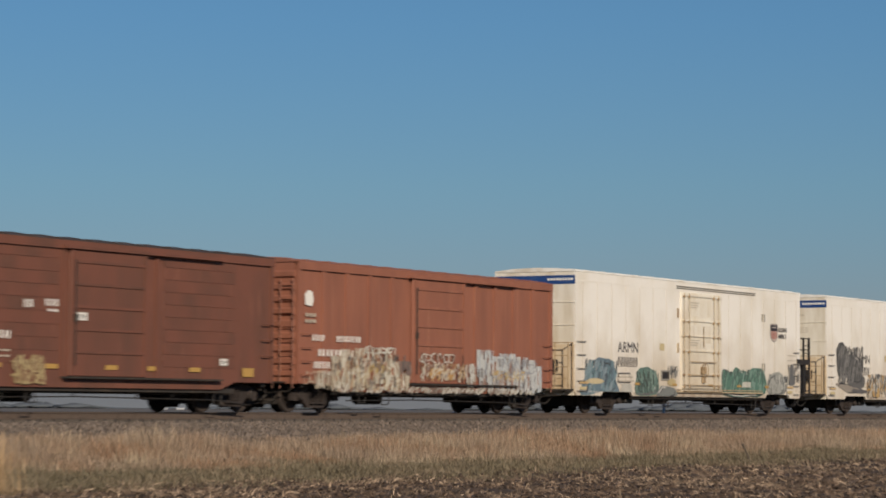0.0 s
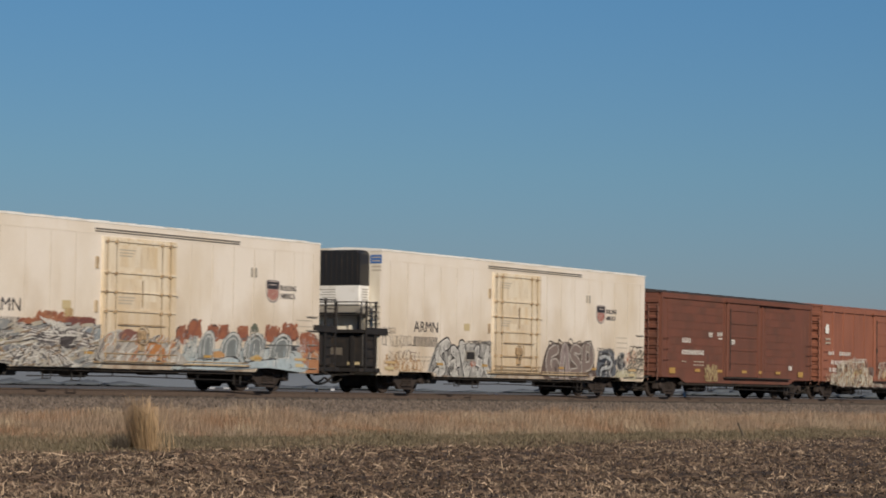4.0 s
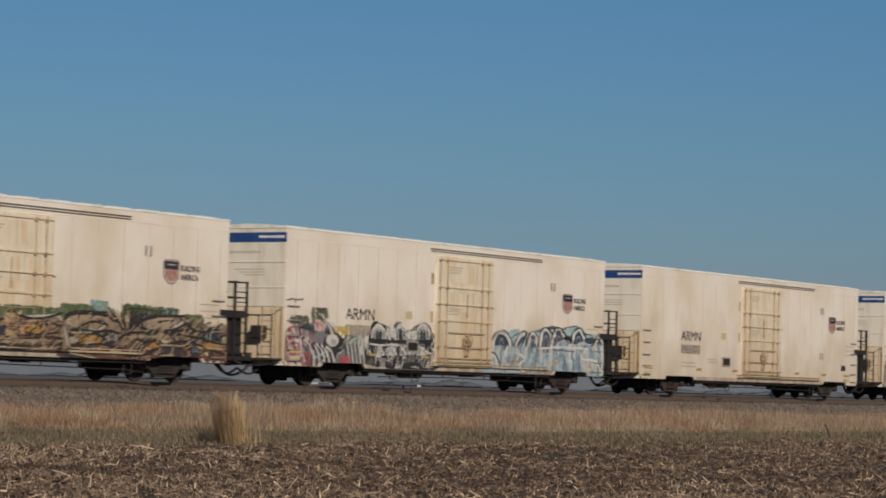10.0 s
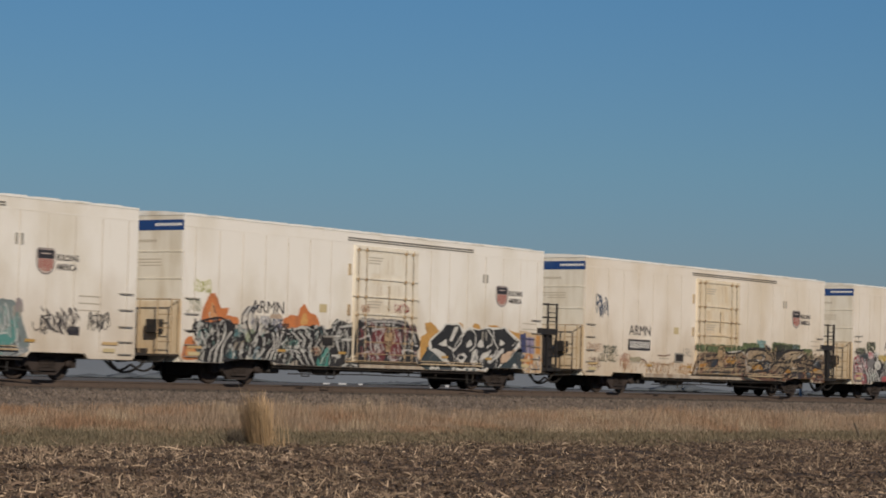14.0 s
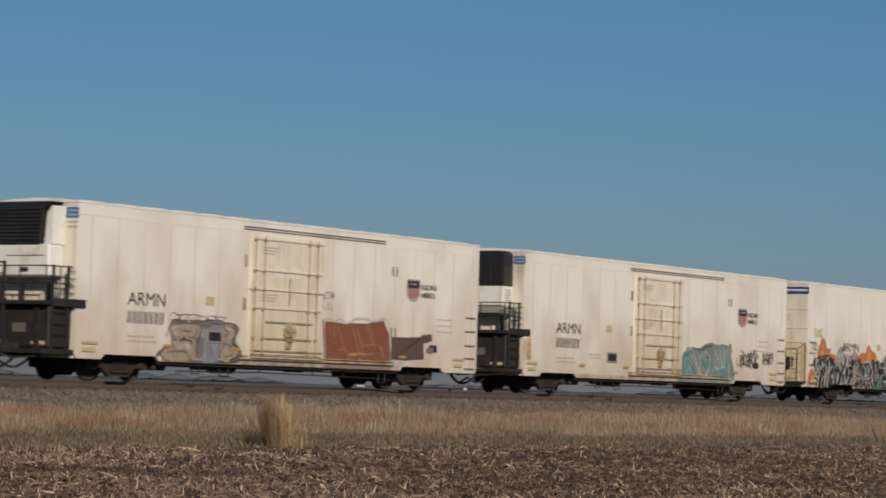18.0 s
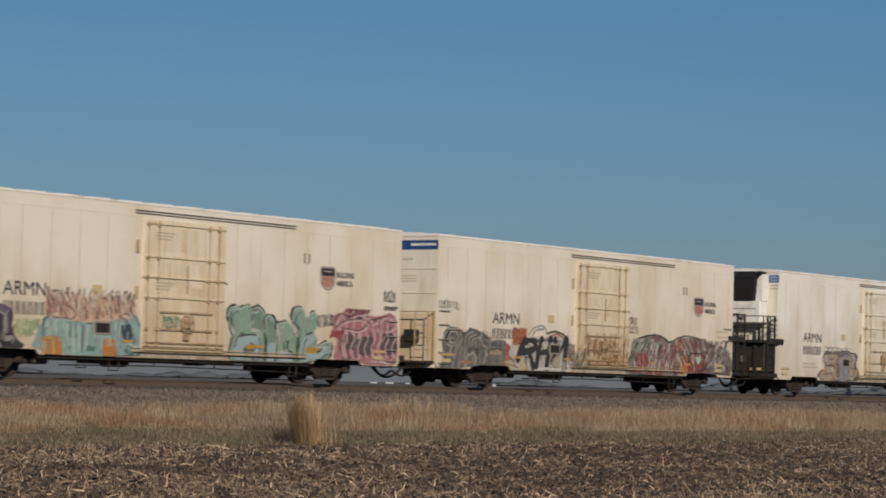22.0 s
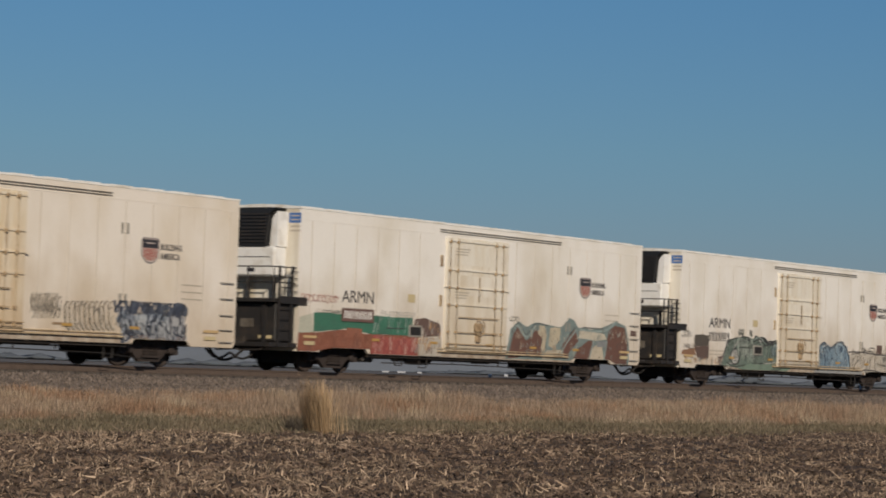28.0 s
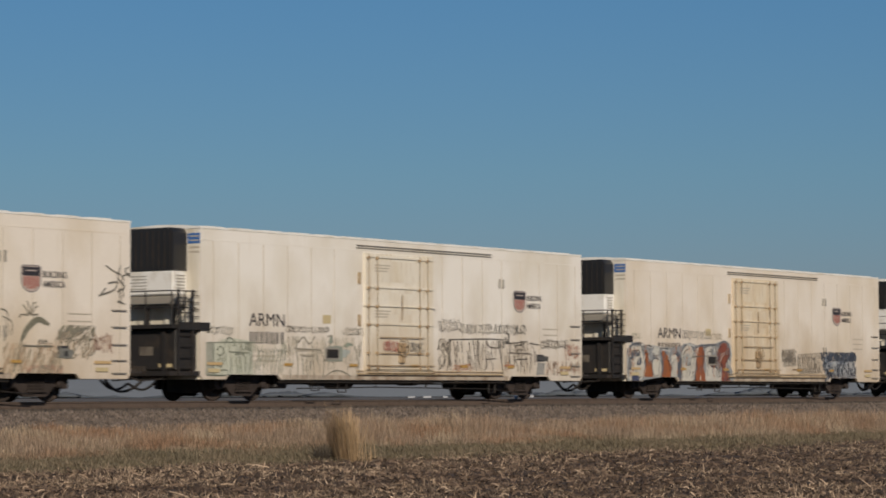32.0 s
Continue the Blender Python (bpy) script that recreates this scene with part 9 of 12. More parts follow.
p.area((.5, .49, .46), [(18.05, 1.33), (18.46, 1.37), (18.32, 1.1), (18.19, 1.12)])
p.line((.06, .055, .055), .05, [(17.59, 1.5), (18.54, 1.48)])
p.finish()
p = Spray(c, 432, "small brown looped tag")
p.scrawl((.22, .13, .12), 5, 13.16, 13.79, 2.39, 2.77, .04)
p.scrawl((.25, .17, .15), 4, 13.18, 13.81, 2.05, 2.44, .04)
p.finish()
c = built[10]
p = Spray(c, 433, "dark violet-black letters with grey legs")
p.area((.05, .044, .05), [(1.67, .59), (1.94, 1.46), (1.85, 1.79), (2.25, 1.99), (2.93, 1.99), (3.28, 1.78), (3.79, 1.97), (4.24, 1.84), (4.46, 1.71), (4.44, 1.21), (4.82, .69)])
p.area((.13, .1, .17), [(2.01, 1.82), (2.34, 1.98), (2.93, 1.96), (3.07, 1.83), (2.52, 1.75)])
p.area((.13, .1, .17), [(3.54, 1.73), (3.97, 1.94), (4.37, 1.79), (4.07, 1.72)])
p.area((.06, .056, .06), [(1.9, 1.49), (1.97, 1.74), (2.35, 1.78), (2.61, 1.68), (3.03, 1.72), (3.08, 1.5), (2.53, 1.43)], 1)
p.stem((.3, .28, .28), .28, [(2.28, 1.45), (2.05, 1.03), (1.86, .62)], ((.07, (.03, .026, .03)),))
p.stem((.3, .28, .28), .22, [(2.83, 1.46), (2.64, 1.05), (2.45, .63)], ((.07, (.03, .026, .03)),))
p.stem((.3, .28, .28), .24, [(3.09, 1.42), (3.23, 1.06), (3.34, .71)], ((.07, (.03, .026, .03)),))
p.stem((.3, .28, .28), .2, [(3.81, 1.72), (3.56, 1.38), (3.84, 1.02), (3.94, .78)], ((.07, (.03, .026, .03)),))
p.stem((.3, .28, .28), .14, [(4.22, 1.37), (4.1, 1.03), (4.41, 1.04)], ((.07, (.03, .026, .03)),))
p.line((.36, .35, .35), .05, [(1.97, 1.76), (2.26, 1.85), (2.77, 1.71), (3.2, 1.78), (3.29, 1.56)])
p.line((.36, .35, .35), .05, [(3.38, 1.67), (3.54, 1.79), (4.07, 1.67), (4.26, 1.42)])
p.hatch(((.34, .32, .32), (.03, .026, .03), (.16, .13, .2),), 50, 1.79, 4.61, .68, 1.89, .3, .04, .4, .2)
p.scrawl((.14, .14, .12), 9, 1.79, 3.87, 2.07, 2.31, .04)
p.scrawl((.2, .2, .16), 5, 2.75, 3.86, 2.22, 2.42, .04)
p.finish()
p = Spray(c, 434, "peach letters over a teal field with orange boxes")
p.hatch(((.34, .4, .22), (.42, .45, .28), (.28, .33, .2),), 24, 4.57, 5.46, 1.06, 1.56, .3, .09, .35, .5)
p.area((.27, .4, .39), [(5.47, .57), (5.5, 1.41), (5.76, 1.67), (6.49, 1.61), (7.42, 1.58), (8.36, 1.67), (9.32, 1.76), (9.52, .67)])
p.area((.6, .42, .33), [(5.67, 1.67), (5.69, 2.15), (5.95, 2.38), (6.23, 2.28), (6.29, 1.97), (6.65, 2.18), (7.21, 2.15), (7.58, 2.28), (8.24, 2.3), (8.63, 2.14), (9.01, 2.21), (9.25, 2.34), (9.22, 1.93), (8.65, 1.68), (7.42, 1.55), (6.22, 1.6)])
p.area((.55, .38, .18), [(7.79, 1.79), (7.82, 2.17), (8.24, 2.33), (8.54, 2.08), (8.36, 1.78)])
p.area((.54, .28, .25), [(5.71, 1.72), (5.74, 2.09), (6.1, 2.16), (6.12, 1.82)])
p.hatch(((.09, .085, .075), (.2, .2, .15), (.07, .065, .06),), 26, 5.69, 9.2, 2.18, 2.47, .2, .04, .25, .8)
p.hatch(((.6, .45, .37), (.64, .5, .42), (.62, .56, .48), (.2, .13, .11), (.5, .32, .25),), 90, 5.66, 9.21, 1.61, 2.33, -.35, .06, .5, .35)
p.line((.16, .1, .09), .04, [(6.25, 1.97), (6.49, 1.66)])
p.line((.16, .1, .09), .04, [(6.47, 2.03), (6.85, 1.76), (6.68, 1.61)])
p.line((.16, .1, .09), .04, [(7.02, 2.08), (7.32, 1.78), (7.23, 1.6)])
p.line((.16, .1, .09), .04, [(7.58, 2.19), (7.78, 1.88), (7.61, 1.64)])
p.line((.16, .1, .09), .04, [(7.96, 2.23), (8.26, 1.9)])
p.line((.16, .1, .09), .04, [(8.53, 2.14), (8.64, 1.85), (9.03, 1.83)])
p.line((.16, .1, .09), .04, [(5.96, 2.21), (6.12, 1.82)])
p.line((.16, .1, .09), .04, [(5.74, 2.04), (5.94, 1.67)])
p.area((.46, .21, .06), [(5.49, .62), (5.5, 1.07), (5.79, 1.14), (6.29, 1.12), (6.36, .64)], 1)
p.line((.55, .42, .25), .06, [(5.66, .99), (5.67, .68)])
p.line((.55, .42, .25), .06, [(5.97, 1.02), (6.04, .66)])
p.area((.45, .2, .06), [(7.99, .58), (7.87, 1.02), (8.24, 1.17), (8.54, 1.03), (8.56, .6)], 1)
p.area((.05, .06, .09), [(8.72, 1.15), (8.66, 1.5), (9.04, 1.56), (9.2, 1.28), (9.07, 1.05)], 1)
p.area((.16, .11, .09), [(7.58, 1.24), (7.56, 1.54), (8.27, 1.58), (8.24, 1.24)], 1)
p.line((.46, .53, .5), .07, [(6.5, 1.49), (6.54, .7)])
p.line((.46, .53, .5), .07, [(6.73, 1.44), (6.82, .65)])
p.line((.46, .53, .5), .07, [(7.01, 1.42), (7, .71)])
p.line((.46, .53, .5), .07, [(7.33, 1.46), (7.27, .77)])
p.line((.46, .53, .5), .07, [(8.37, 1.49), (8.78, 1.1), (9.46, .88)])
p.line((.46, .53, .5), .07, [(5.76, 1.58), (5.74, 1.13)])
p.line((.1, .12, .13), .05, [(6.61, 1.53), (6.63, .76)])
p.line((.1, .12, .13), .05, [(6.87, 1.48), (6.89, 1.1)])
p.line((.1, .12, .13), .05, [(7.15, 1.46), (7.14, .71)])
p.line((.1, .12, .13), .05, [(8.56, 1.5), (8.87, 1.04)])
p.line((.1, .12, .13), .05, [(5.59, 1.47), (5.56, 1.13)])
p.area((.09, .2, .18), [(7.27, .77), (7.36, .92), (7.64, .89), (7.6, .75)])
p.area((.09, .18, .17), [(8.84, .72), (8.93, .84), (9.27, .82), (9.23, .7)])
p.hatch(((.46, .53, .5), (.16, .25, .25), (.3, .42, .4),), 50, 5.52, 9.45, .66, 1.58, .1, .04, .4, .15)
p.hatch(((.6, .45, .36), (.2, .12, .1), (.5, .26, .2),), 50, 5.7, 9.22, 1.61, 2.27, -.3, .04, .35, .3)
p.finish()
p = Spray(c, 435, "sage green fat letters with sky blue feet and black outlines")
p.area((.03, .03, .032), [(14.34, .59), (14.37, 1.18), (14.28, 1.92), (14.42, 2.24), (14.8, 2.29), (15.08, 2.07), (15.16, 1.57), (15.04, .58)])
p.area((.19, .28, .22), [(14.4, .63), (14.42, 1.19), (14.34, 1.9), (14.47, 2.21), (14.79, 2.26), (15.03, 2.04), (15.1, 1.56), (15, .61)])
p.line((.5, .54, .5), .03, [(14.44, 1.21), (14.37, 1.88), (14.48, 2.17), (14.78, 2.21), (15.01, 2.01), (15.07, 1.56)])
p.area((.03, .03, .032), [(13.42, .57), (13.48, 1.4), (13.25, 1.88), (13.31, 2.2), (13.62, 2.3), (13.84, 2.23), (14.15, 2.33), (14.48, 2.17), (14.53, 1.86), (14.46, 1.55), (14.94, 1.54), (15.07, 1.26), (15.04, .6)])
p.area((.25, .36, .285), [(13.47, .61), (13.53, 1.4), (13.31, 1.87), (13.36, 2.17), (13.65, 2.26), (13.86, 2.2), (14.15, 2.29), (14.46, 2.14), (14.5, 1.84), (14.44, 1.55), (14.89, 1.53), (15, 1.27), (14.98, .64)])
p.line((.5, .54, .5), .03, [(13.58, 1.41), (13.37, 1.84), (13.42, 2.14), (13.69, 2.22), (13.88, 2.16), (14.16, 2.25), (14.43, 2.11), (14.48, 1.82), (14.41, 1.54), (14.84, 1.53), (14.95, 1.27)])
p.area((.33, .43, .46), [(13.67, .57), (13.72, 1.22), (14.14, 1.42), (14.68, 1.43), (14.88, 1.19), (14.85, .6), (14.59, .59), (14.49, .87), (14.06, .93), (13.99, .58)])
p.area((.12, .12, .115), [(14.11, .85), (14.16, 1.08), (14.53, 1.18), (14.6, .88)])
p.area((.46, .27, .05), [(14.18, .99), (14.21, 1.11), (14.67, 1.11), (14.66, .99)])
p.area((.03, .03, .032), [(15.04, .58), (15.09, 1.45), (14.98, 1.91), (15.14, 2.06), (15.36, 2.05), (15.59, 1.87), (15.68, .59)])
p.area((.19, .28, .22), [(15.11, .61), (15.13, 1.44), (15.05, 1.88), (15.17, 2.02), (15.35, 2.01), (15.53, 1.84), (15.61, .62)])
p.line((.5, .54, .5), .03, [(15.16, 1.44), (15.07, 1.86), (15.19, 1.98), (15.34, 1.98), (15.51, 1.81)])
p.area((.33, .43, .46), [(15.21, .6), (15.22, 1.11), (15.54, 1.21), (15.55, .61)])
p.area((.03, .03, .032), [(15.57, .59), (15.61, 1.34), (15.53, 1.77), (15.81, 1.88), (16.19, 1.87), (16.48, 1.67), (16.67, 1.24), (16.65, .58)])
p.area((.25, .36, .285), [(15.63, .63), (15.67, 1.33), (15.6, 1.74), (15.84, 1.84), (16.19, 1.83), (16.44, 1.65), (16.6, 1.24), (16.59, .61)])
p.line((.5, .54, .5), .03, [(15.7, 1.33), (15.64, 1.72), (15.85, 1.81), (16.18, 1.8), (16.42, 1.63), (16.57, 1.24)])
p.area((.33, .43, .46), [(15.77, .58), (15.77, .97), (16.42, .95), (16.42, .59)])
p.area((.03, .03, .032), [(16.59, .57), (16.66, 1.49), (16.25, 1.92), (16.31, 2.27), (16.56, 2.37), (16.85, 2.3), (17.03, 2.01), (17.3, 2.23), (17.53, 2.18), (17.64, 1.84), (17.45, 1.58), (17.63, 1.33), (17.59, 1.07), (18.15, 1.28), (18.41, 1.19), (18.34, .9), (17.84, .6)])
p.area((.25, .36, .285), [(16.63, .61), (16.7, 1.49), (16.32, 1.9), (16.38, 2.24), (16.61, 2.33), (16.87, 2.27), (17.05, 1.99), (17.3, 2.2), (17.52, 2.15), (17.62, 1.82), (17.44, 1.57), (17.61, 1.33), (17.57, 1.09), (18.09, 1.29), (18.34, 1.2), (18.27, .92), (17.8, .64)])
p.line((.5, .54, .5), .03, [(16.75, 1.49), (16.38, 1.88), (16.44, 2.2), (16.66, 2.29), (16.91, 2.23), (17.07, 1.96), (17.31, 2.17), (17.5, 2.12), (17.6, 1.8), (17.44, 1.57), (17.6, 1.34), (17.55, 1.11), (18.05, 1.29), (18.27, 1.21), (18.21, .95)])
p.area((.33, .43, .46), [(16.84, .58), (16.87, 1.24), (17.11, 1.47), (17.45, 1.44), (17.41, 1.26), (17.07, 1.18), (17.05, .93), (17.65, .94), (18.1, 1.18), (18.25, 1.12), (18.11, .86), (17.61, .61)])
p.area((.46, .27, .05), [(17.02, .96), (17.07, 1.11), (17.56, 1.1), (17.54, .97)])
p.line((.03, .03, .032), .06, [(17.02, 1.49), (17.33, 1.57)])
p.line((.03, .03, .032), .05, [(13.95, 1.48), (13.98, 1.32)])
p.line((.03, .03, .032), .05, [(14.08, 1.49), (14.12, 1.36)])
p.line((.03, .03, .032), .05, [(16.05, 1.29), (16.17, 1.19), (16.07, 1.07)])
p.line((.03, .03, .032), .05, [(16.22, 1.29), (16.12, 1.13), (16.24, .94)])
p.line((.03, .03, .032), .05, [(15.95, 1.22), (16.01, .97)])
p.line((.5, .54, .5), .04, [(13.6, 2.02), (13.68, 2.16), (13.87, 2.12)])
p.line((.5, .54, .5), .04, [(14.54, 2.05), (14.7, 2.13)])
p.line((.5, .54, .5), .04, [(15.29, 1.83), (15.33, 1.93)])
p.line((.5, .54, .5), .04, [(15.85, 1.66), (16, 1.73)])
p.line((.5, .54, .5), .04, [(16.57, 2.12), (16.68, 2.21)])
p.line((.5, .54, .5), .04, [(17.29, 1.98), (17.37, 2.05)])
p.line((.5, .54, .5), .04, [(13.49, 1.65), (13.61, 1.41)])
p.line((.12, .13, .13), .05, [(13.59, .76), (14.93, .75), (16.69, .76)])
p.line((.2, .23, .22), .05, [(13.43, .64), (15.15, .63), (17.38, .63)])
p.scrawl((.1, .09, .09), 8, 17.6, 18.47, 1.72, 2.2, .04)
p.finish()
p = Spray(c, 436, "rose pink lettering with pale lines and dark hatching")
p.area((.4, .19, .2), [(18.53, .67), (18.61, 1.29), (18.36, 1.67), (18.46, 2.12), (18.86, 2.23), (19.63, 2.21), (20.59, 2.19), (21.62, 2.19), (21.73, .74), (20.9, .64), (19.7, .63)])
p.hatch(((.46, .25, .26), (.36, .15, .165), (.5, .3, .3),), 60, 18.49, 21.66, .67, 2.17, .4, .09, .5, .6)
p.hatch(((.36, .1, .08), (.28, .06, .06),), 16, 18.2, 18.84, 1.38, 1.67, .5, .08, .3, .6)
p.area((.1, .075, .08), [(18.97, 1.2), (19.01, 1.52), (19.48, 1.54), (19.56, 1.21), (19.27, 1.08)])
p.area((.1, .075, .08), [(19.56, 1.02), (19.66, 1.44), (20.26, 1.56), (20.51, 1.34), (20.28, .97)])
p.area((.1, .075, .08), [(20.94, 1.02), (21, 1.61), (21.65, 1.63), (21.69, 1.04)])
p.line((.12, .08, .085), .06, [(18.82, 1.81), (18.96, 1.42), (18.78, 1.13), (18.94, .81)])
p.line((.56, .38, .38), .06, [(19, 1.66), (19.13, 1.43), (18.96, 1.14), (19.11, .82)])
p.line((.12, .08, .085), .06, [(19.18, 1.78), (19.31, 1.43), (19.13, 1.14), (19.29, .82)])
p.line((.56, .38, .38), .06, [(19.36, 1.64), (19.49, 1.44), (19.31, 1.14), (19.47, .82)])
p.line((.12, .08, .085), .06, [(19.53, 1.75), (19.66, 1.44), (19.49, 1.15), (19.64, .83)])
p.line((.56, .38, .38), .06, [(19.72, 1.61), (19.84, 1.45), (19.67, 1.15), (19.82, .83)])
p.line((.12, .08, .085), .06, [(19.89, 1.72), (20.02, 1.45), (19.84, 1.16), (20, .84)])
p.line((.56, .38, .38), .06, [(20.06, 1.84), (20.2, 1.46), (20.02, 1.16), (20.18, .84)])
p.line((.12, .08, .085), .06, [(20.25, 1.69), (20.38, 1.46), (20.2, 1.16), (20.36, .84)])
p.line((.56, .38, .38), .06, [(20.42, 1.81), (20.56, 1.47), (20.38, 1.17), (20.54, .85)])
p.line((.12, .08, .085), .06, [(20.61, 1.66), (20.74, 1.47), (20.56, 1.17), (20.72, .85)])
p.line((.56, .38, .38), .06, [(20.79, 1.78), (20.92, 1.48), (20.74, 1.18), (20.9, .85)])
p.line((.12, .08, .085), .06, [(20.98, 1.64), (21.11, 1.48), (20.92, 1.18), (21.09, .86)])
p.line((.56, .38, .38), .06, [(21.15, 1.75), (21.29, 1.49), (21.11, 1.19), (21.27, .86)])
p.line((.12, .08, .085), .06, [(21.33, 1.87), (21.47, 1.49), (21.29, 1.19), (21.45, .87)])
p.line((.56, .38, .38), .06, [(21.52, 1.72), (21.66, 1.5), (21.47, 1.2), (21.64, .87)])
p.line((.14, .08, .085), .04, [(18.47, 1.92), (18.69, 2.19), (18.99, 2.04), (19.63, 2.22), (20.11, 2.11), (20.6, 1.99), (21.07, 2.2), (21.63, 2.02)])
p.line((.6, .44, .43), .04, [(18.56, 1.88), (18.78, 2.14), (19.08, 1.99), (19.73, 2.17), (20.21, 2.06), (20.7, 1.94), (21.17, 2.15), (21.73, 1.97)])
p.line((.14, .08, .085), .04, [(18.48, 1.73), (18.93, 1.97), (19.75, 2.06), (20.12, 1.91)])
p.line((.6, .44, .43), .04, [(18.57, 1.68), (19.03, 1.92), (19.85, 2.01), (20.22, 1.86)])
p.line((.14, .08, .085), .04, [(18.94, 1.75), (19.65, 1.7), (20.12, 1.88)])
p.line((.6, .44, .43), .04, [(19.04, 1.7), (19.75, 1.65), (20.22, 1.83)])
p.line((.14, .08, .085), .04, [(20.1, 2.24), (20.36, 1.92), (20.71, 2.13), (20.85, 1.67)])
p.line((.6, .44, .43), .04, [(20.2, 2.19), (20.46, 1.87), (20.81, 2.08), (20.95, 1.62)])
p.line((.14, .08, .085), .04, [(21.08, 2.07), (21.15, 1.75), (21.58, 1.89)])
p.line((.6, .44, .43), .04, [(21.18, 2.02), (21.25, 1.7), (21.68, 1.84)])
p.line((.14, .08, .085), .04, [(18.83, 1.61), (18.74, 1.16), (18.99, .72)])
p.line((.6, .44, .43), .04, [(18.93, 1.57), (18.83, 1.11), (19.09, .67)])
p.line((.14, .08, .085), .04, [(19.66, 1.64), (19.54, 1.54)])
p.line((.6, .44, .43), .04, [(19.75, 1.59), (19.64, 1.49)])
p.hatch(((.09, .07, .07), (.3, .1, .11),), 26, 18.92, 20.22, 2.21, 2.36, .2, .06, .2, .6)
p.scrawl((.1, .09, .09), 6, 20.98, 21.59, 2.61, 3.07, .04)
p.scrawl((.13, .1, .1), 6, 21, 21.65, 2.38, 2.54, .04)
p.finish()
p = Spray(c, 437, "small green and red marks on the door", DOOR_Y)
p.scrawl((.16, .3, .2), 7, 10.31, 11.06, 1.44, 1.92, .04)
p.finish()
c = built[11]
p = Spray(c, 438, "dark brown smeared patches")
p.area((.1, .085, .07), [(2.94, 1.42), (2.96, 1.85), (3.44, 1.9), (4.01, 1.87), (4.07, 1.46)], 1)
p.area((.13, .085, .07), [(2.94, 1.42), (4.07, 1.46), (4.02, 1), (3.5, .93), (3.17, 1.05)], 1)
p.area((.27, .15, .09), [(1.97, 1.1), (2.04, 1.25), (2.59, 1.35), (2.99, 1.37), (3.08, 1.08), (2.45, 1.1)], 1)
p.area((.13, .09, .08), [(4.77, .86), (4.78, 1.08), (5.3, 1.15), (5.33, .88)], 1)
p.scrawl((.16, .15, .14), 5, 2, 2.67, 1.74, 2.03, .04)
p.scrawl((.18, .16, .15), 5, 2.19, 2.9, 1.32, 1.54, .04)
p.hatch(((.4, .38, .34), (.2, .15, .12), (.5, .3, .15),), 34, 2.22, 5.06, .72, 1.04, .1, .03, .2, .15)
p.finish()
p = Spray(c, 439, "sage green bubble lettering with dark outlines")
p.area((.05, .055, .05), [(5.29, .55), (5.25, 1.31), (5.52, 1.71), (5.94, 1.81), (6.36, 1.88), (6.88, 1.95), (7.41, 1.86), (7.76, 1.96), (8.21, 1.95), (8.66, 1.86), (8.94, 1.73), (9.39, 1.86), (9.96, 1.71), (10.3, 1.43), (10.39, .63)])
p.area((.15, .195, .16), [(5.38, .55), (5.33, 1.26), (5.61, 1.65), (6.03, 1.75), (6.8, 1.9), (7.41, 1.81), (7.76, 1.91), (8.21, 1.87), (8.58, 1.71), (8.95, 1.64), (9.4, 1.77), (9.91, 1.65), (10.25, 1.4), (10.35, .66)])
p.area((.19, .26, .2), [(5.42, .54), (5.57, .83), (6.43, .8), (7.47, .89), (8.72, .93), (10.32, 1.03), (10.35, .64)])
p.oval((.06, .06, .06), 6.11, 1.12, .43, .34)
p.oval((.5, .49, .45), 6.1, 1.12, .29, .27)
p.line((.06, .06, .06), .05, [(6.03, 1.37), (6.08, .9)])
p.line((.06, .06, .06), .05, [(6.17, 1.35), (6.18, .93)])
p.hatch(((.4, .44, .38), (.08, .09, .08),), 44, 6.3, 7.52, 1.04, 1.87, -.3, .04, .5, .08)
p.hatch(((.36, .4, .35), (.08, .09, .08),), 30, 6.66, 7.71, .94, 1.66, .3, .04, .45, .08)
p.line((.06, .065, .06), .05, [(7.57, 1.45), (7.64, 1.73), (8.03, 1.86), (8.31, 1.7), (8.32, 1.48)])
p.line((.06, .065, .06), .05, [(7.75, 1.46), (7.78, 1.65), (8.02, 1.72), (8.15, 1.47)])
p.line((.06, .065, .06), .05, [(6.39, 1.49), (7.43, 1.49), (8.68, 1.59)])
p.line((.06, .065, .06), .05, [(8.76, .98), (8.69, 1.38), (8.95, 1.61), (9.22, 1.65)])
p.line((.06, .065, .06), .05, [(8.99, .99), (8.92, 1.33), (9.14, 1.54), (9.46, 1.55), (9.54, 1.01)])
p.line((.06, .065, .06), .05, [(9.6, 1.47), (9.92, 1.51), (10.17, 1.26)])
p.line((.06, .065, .06), .05, [(9.58, 1.01), (10.08, 1.14), (10.35, 1.12)])
p.line((.06, .065, .06), .05, [(5.55, 1.27), (5.7, 1.55), (6.03, 1.67)])
p.line((.06, .065, .06), .05, [(5.48, .88), (6.09, .74), (6.95, .82)])
p.area((.08, .085, .08), [(7.63, 1.17), (7.63, 1.48), (8.14, 1.52), (8.18, 1.19)], 1)
p.area((.12, .17, .18), [(9.06, 1.22), (9.13, 1.65), (9.68, 1.75), (9.97, 1.54), (9.61, 1.24)])
p.line((.34, .38, .36), .04, [(9.15, 1.25), (9.27, 1.6), (9.63, 1.67)])
p.line((.34, .38, .36), .04, [(7.68, 1.85), (8.03, 1.92), (8.4, 1.76)])
p.scrawl((.14, .15, .13), 4, 6.35, 6.74, 1.91, 2.22, .04)
p.scrawl((.16, .16, .14), 4, 7.22, 7.49, 1.92, 2.2, .03)
p.hatch(((.3, .34, .29), (.1, .12, .1),), 50, 5.39, 10.26, .62, 1.79, .1, .03, .4, .4)
p.finish()
p = Spray(c, 440, "steel blue double-humped lettering with navy lines")
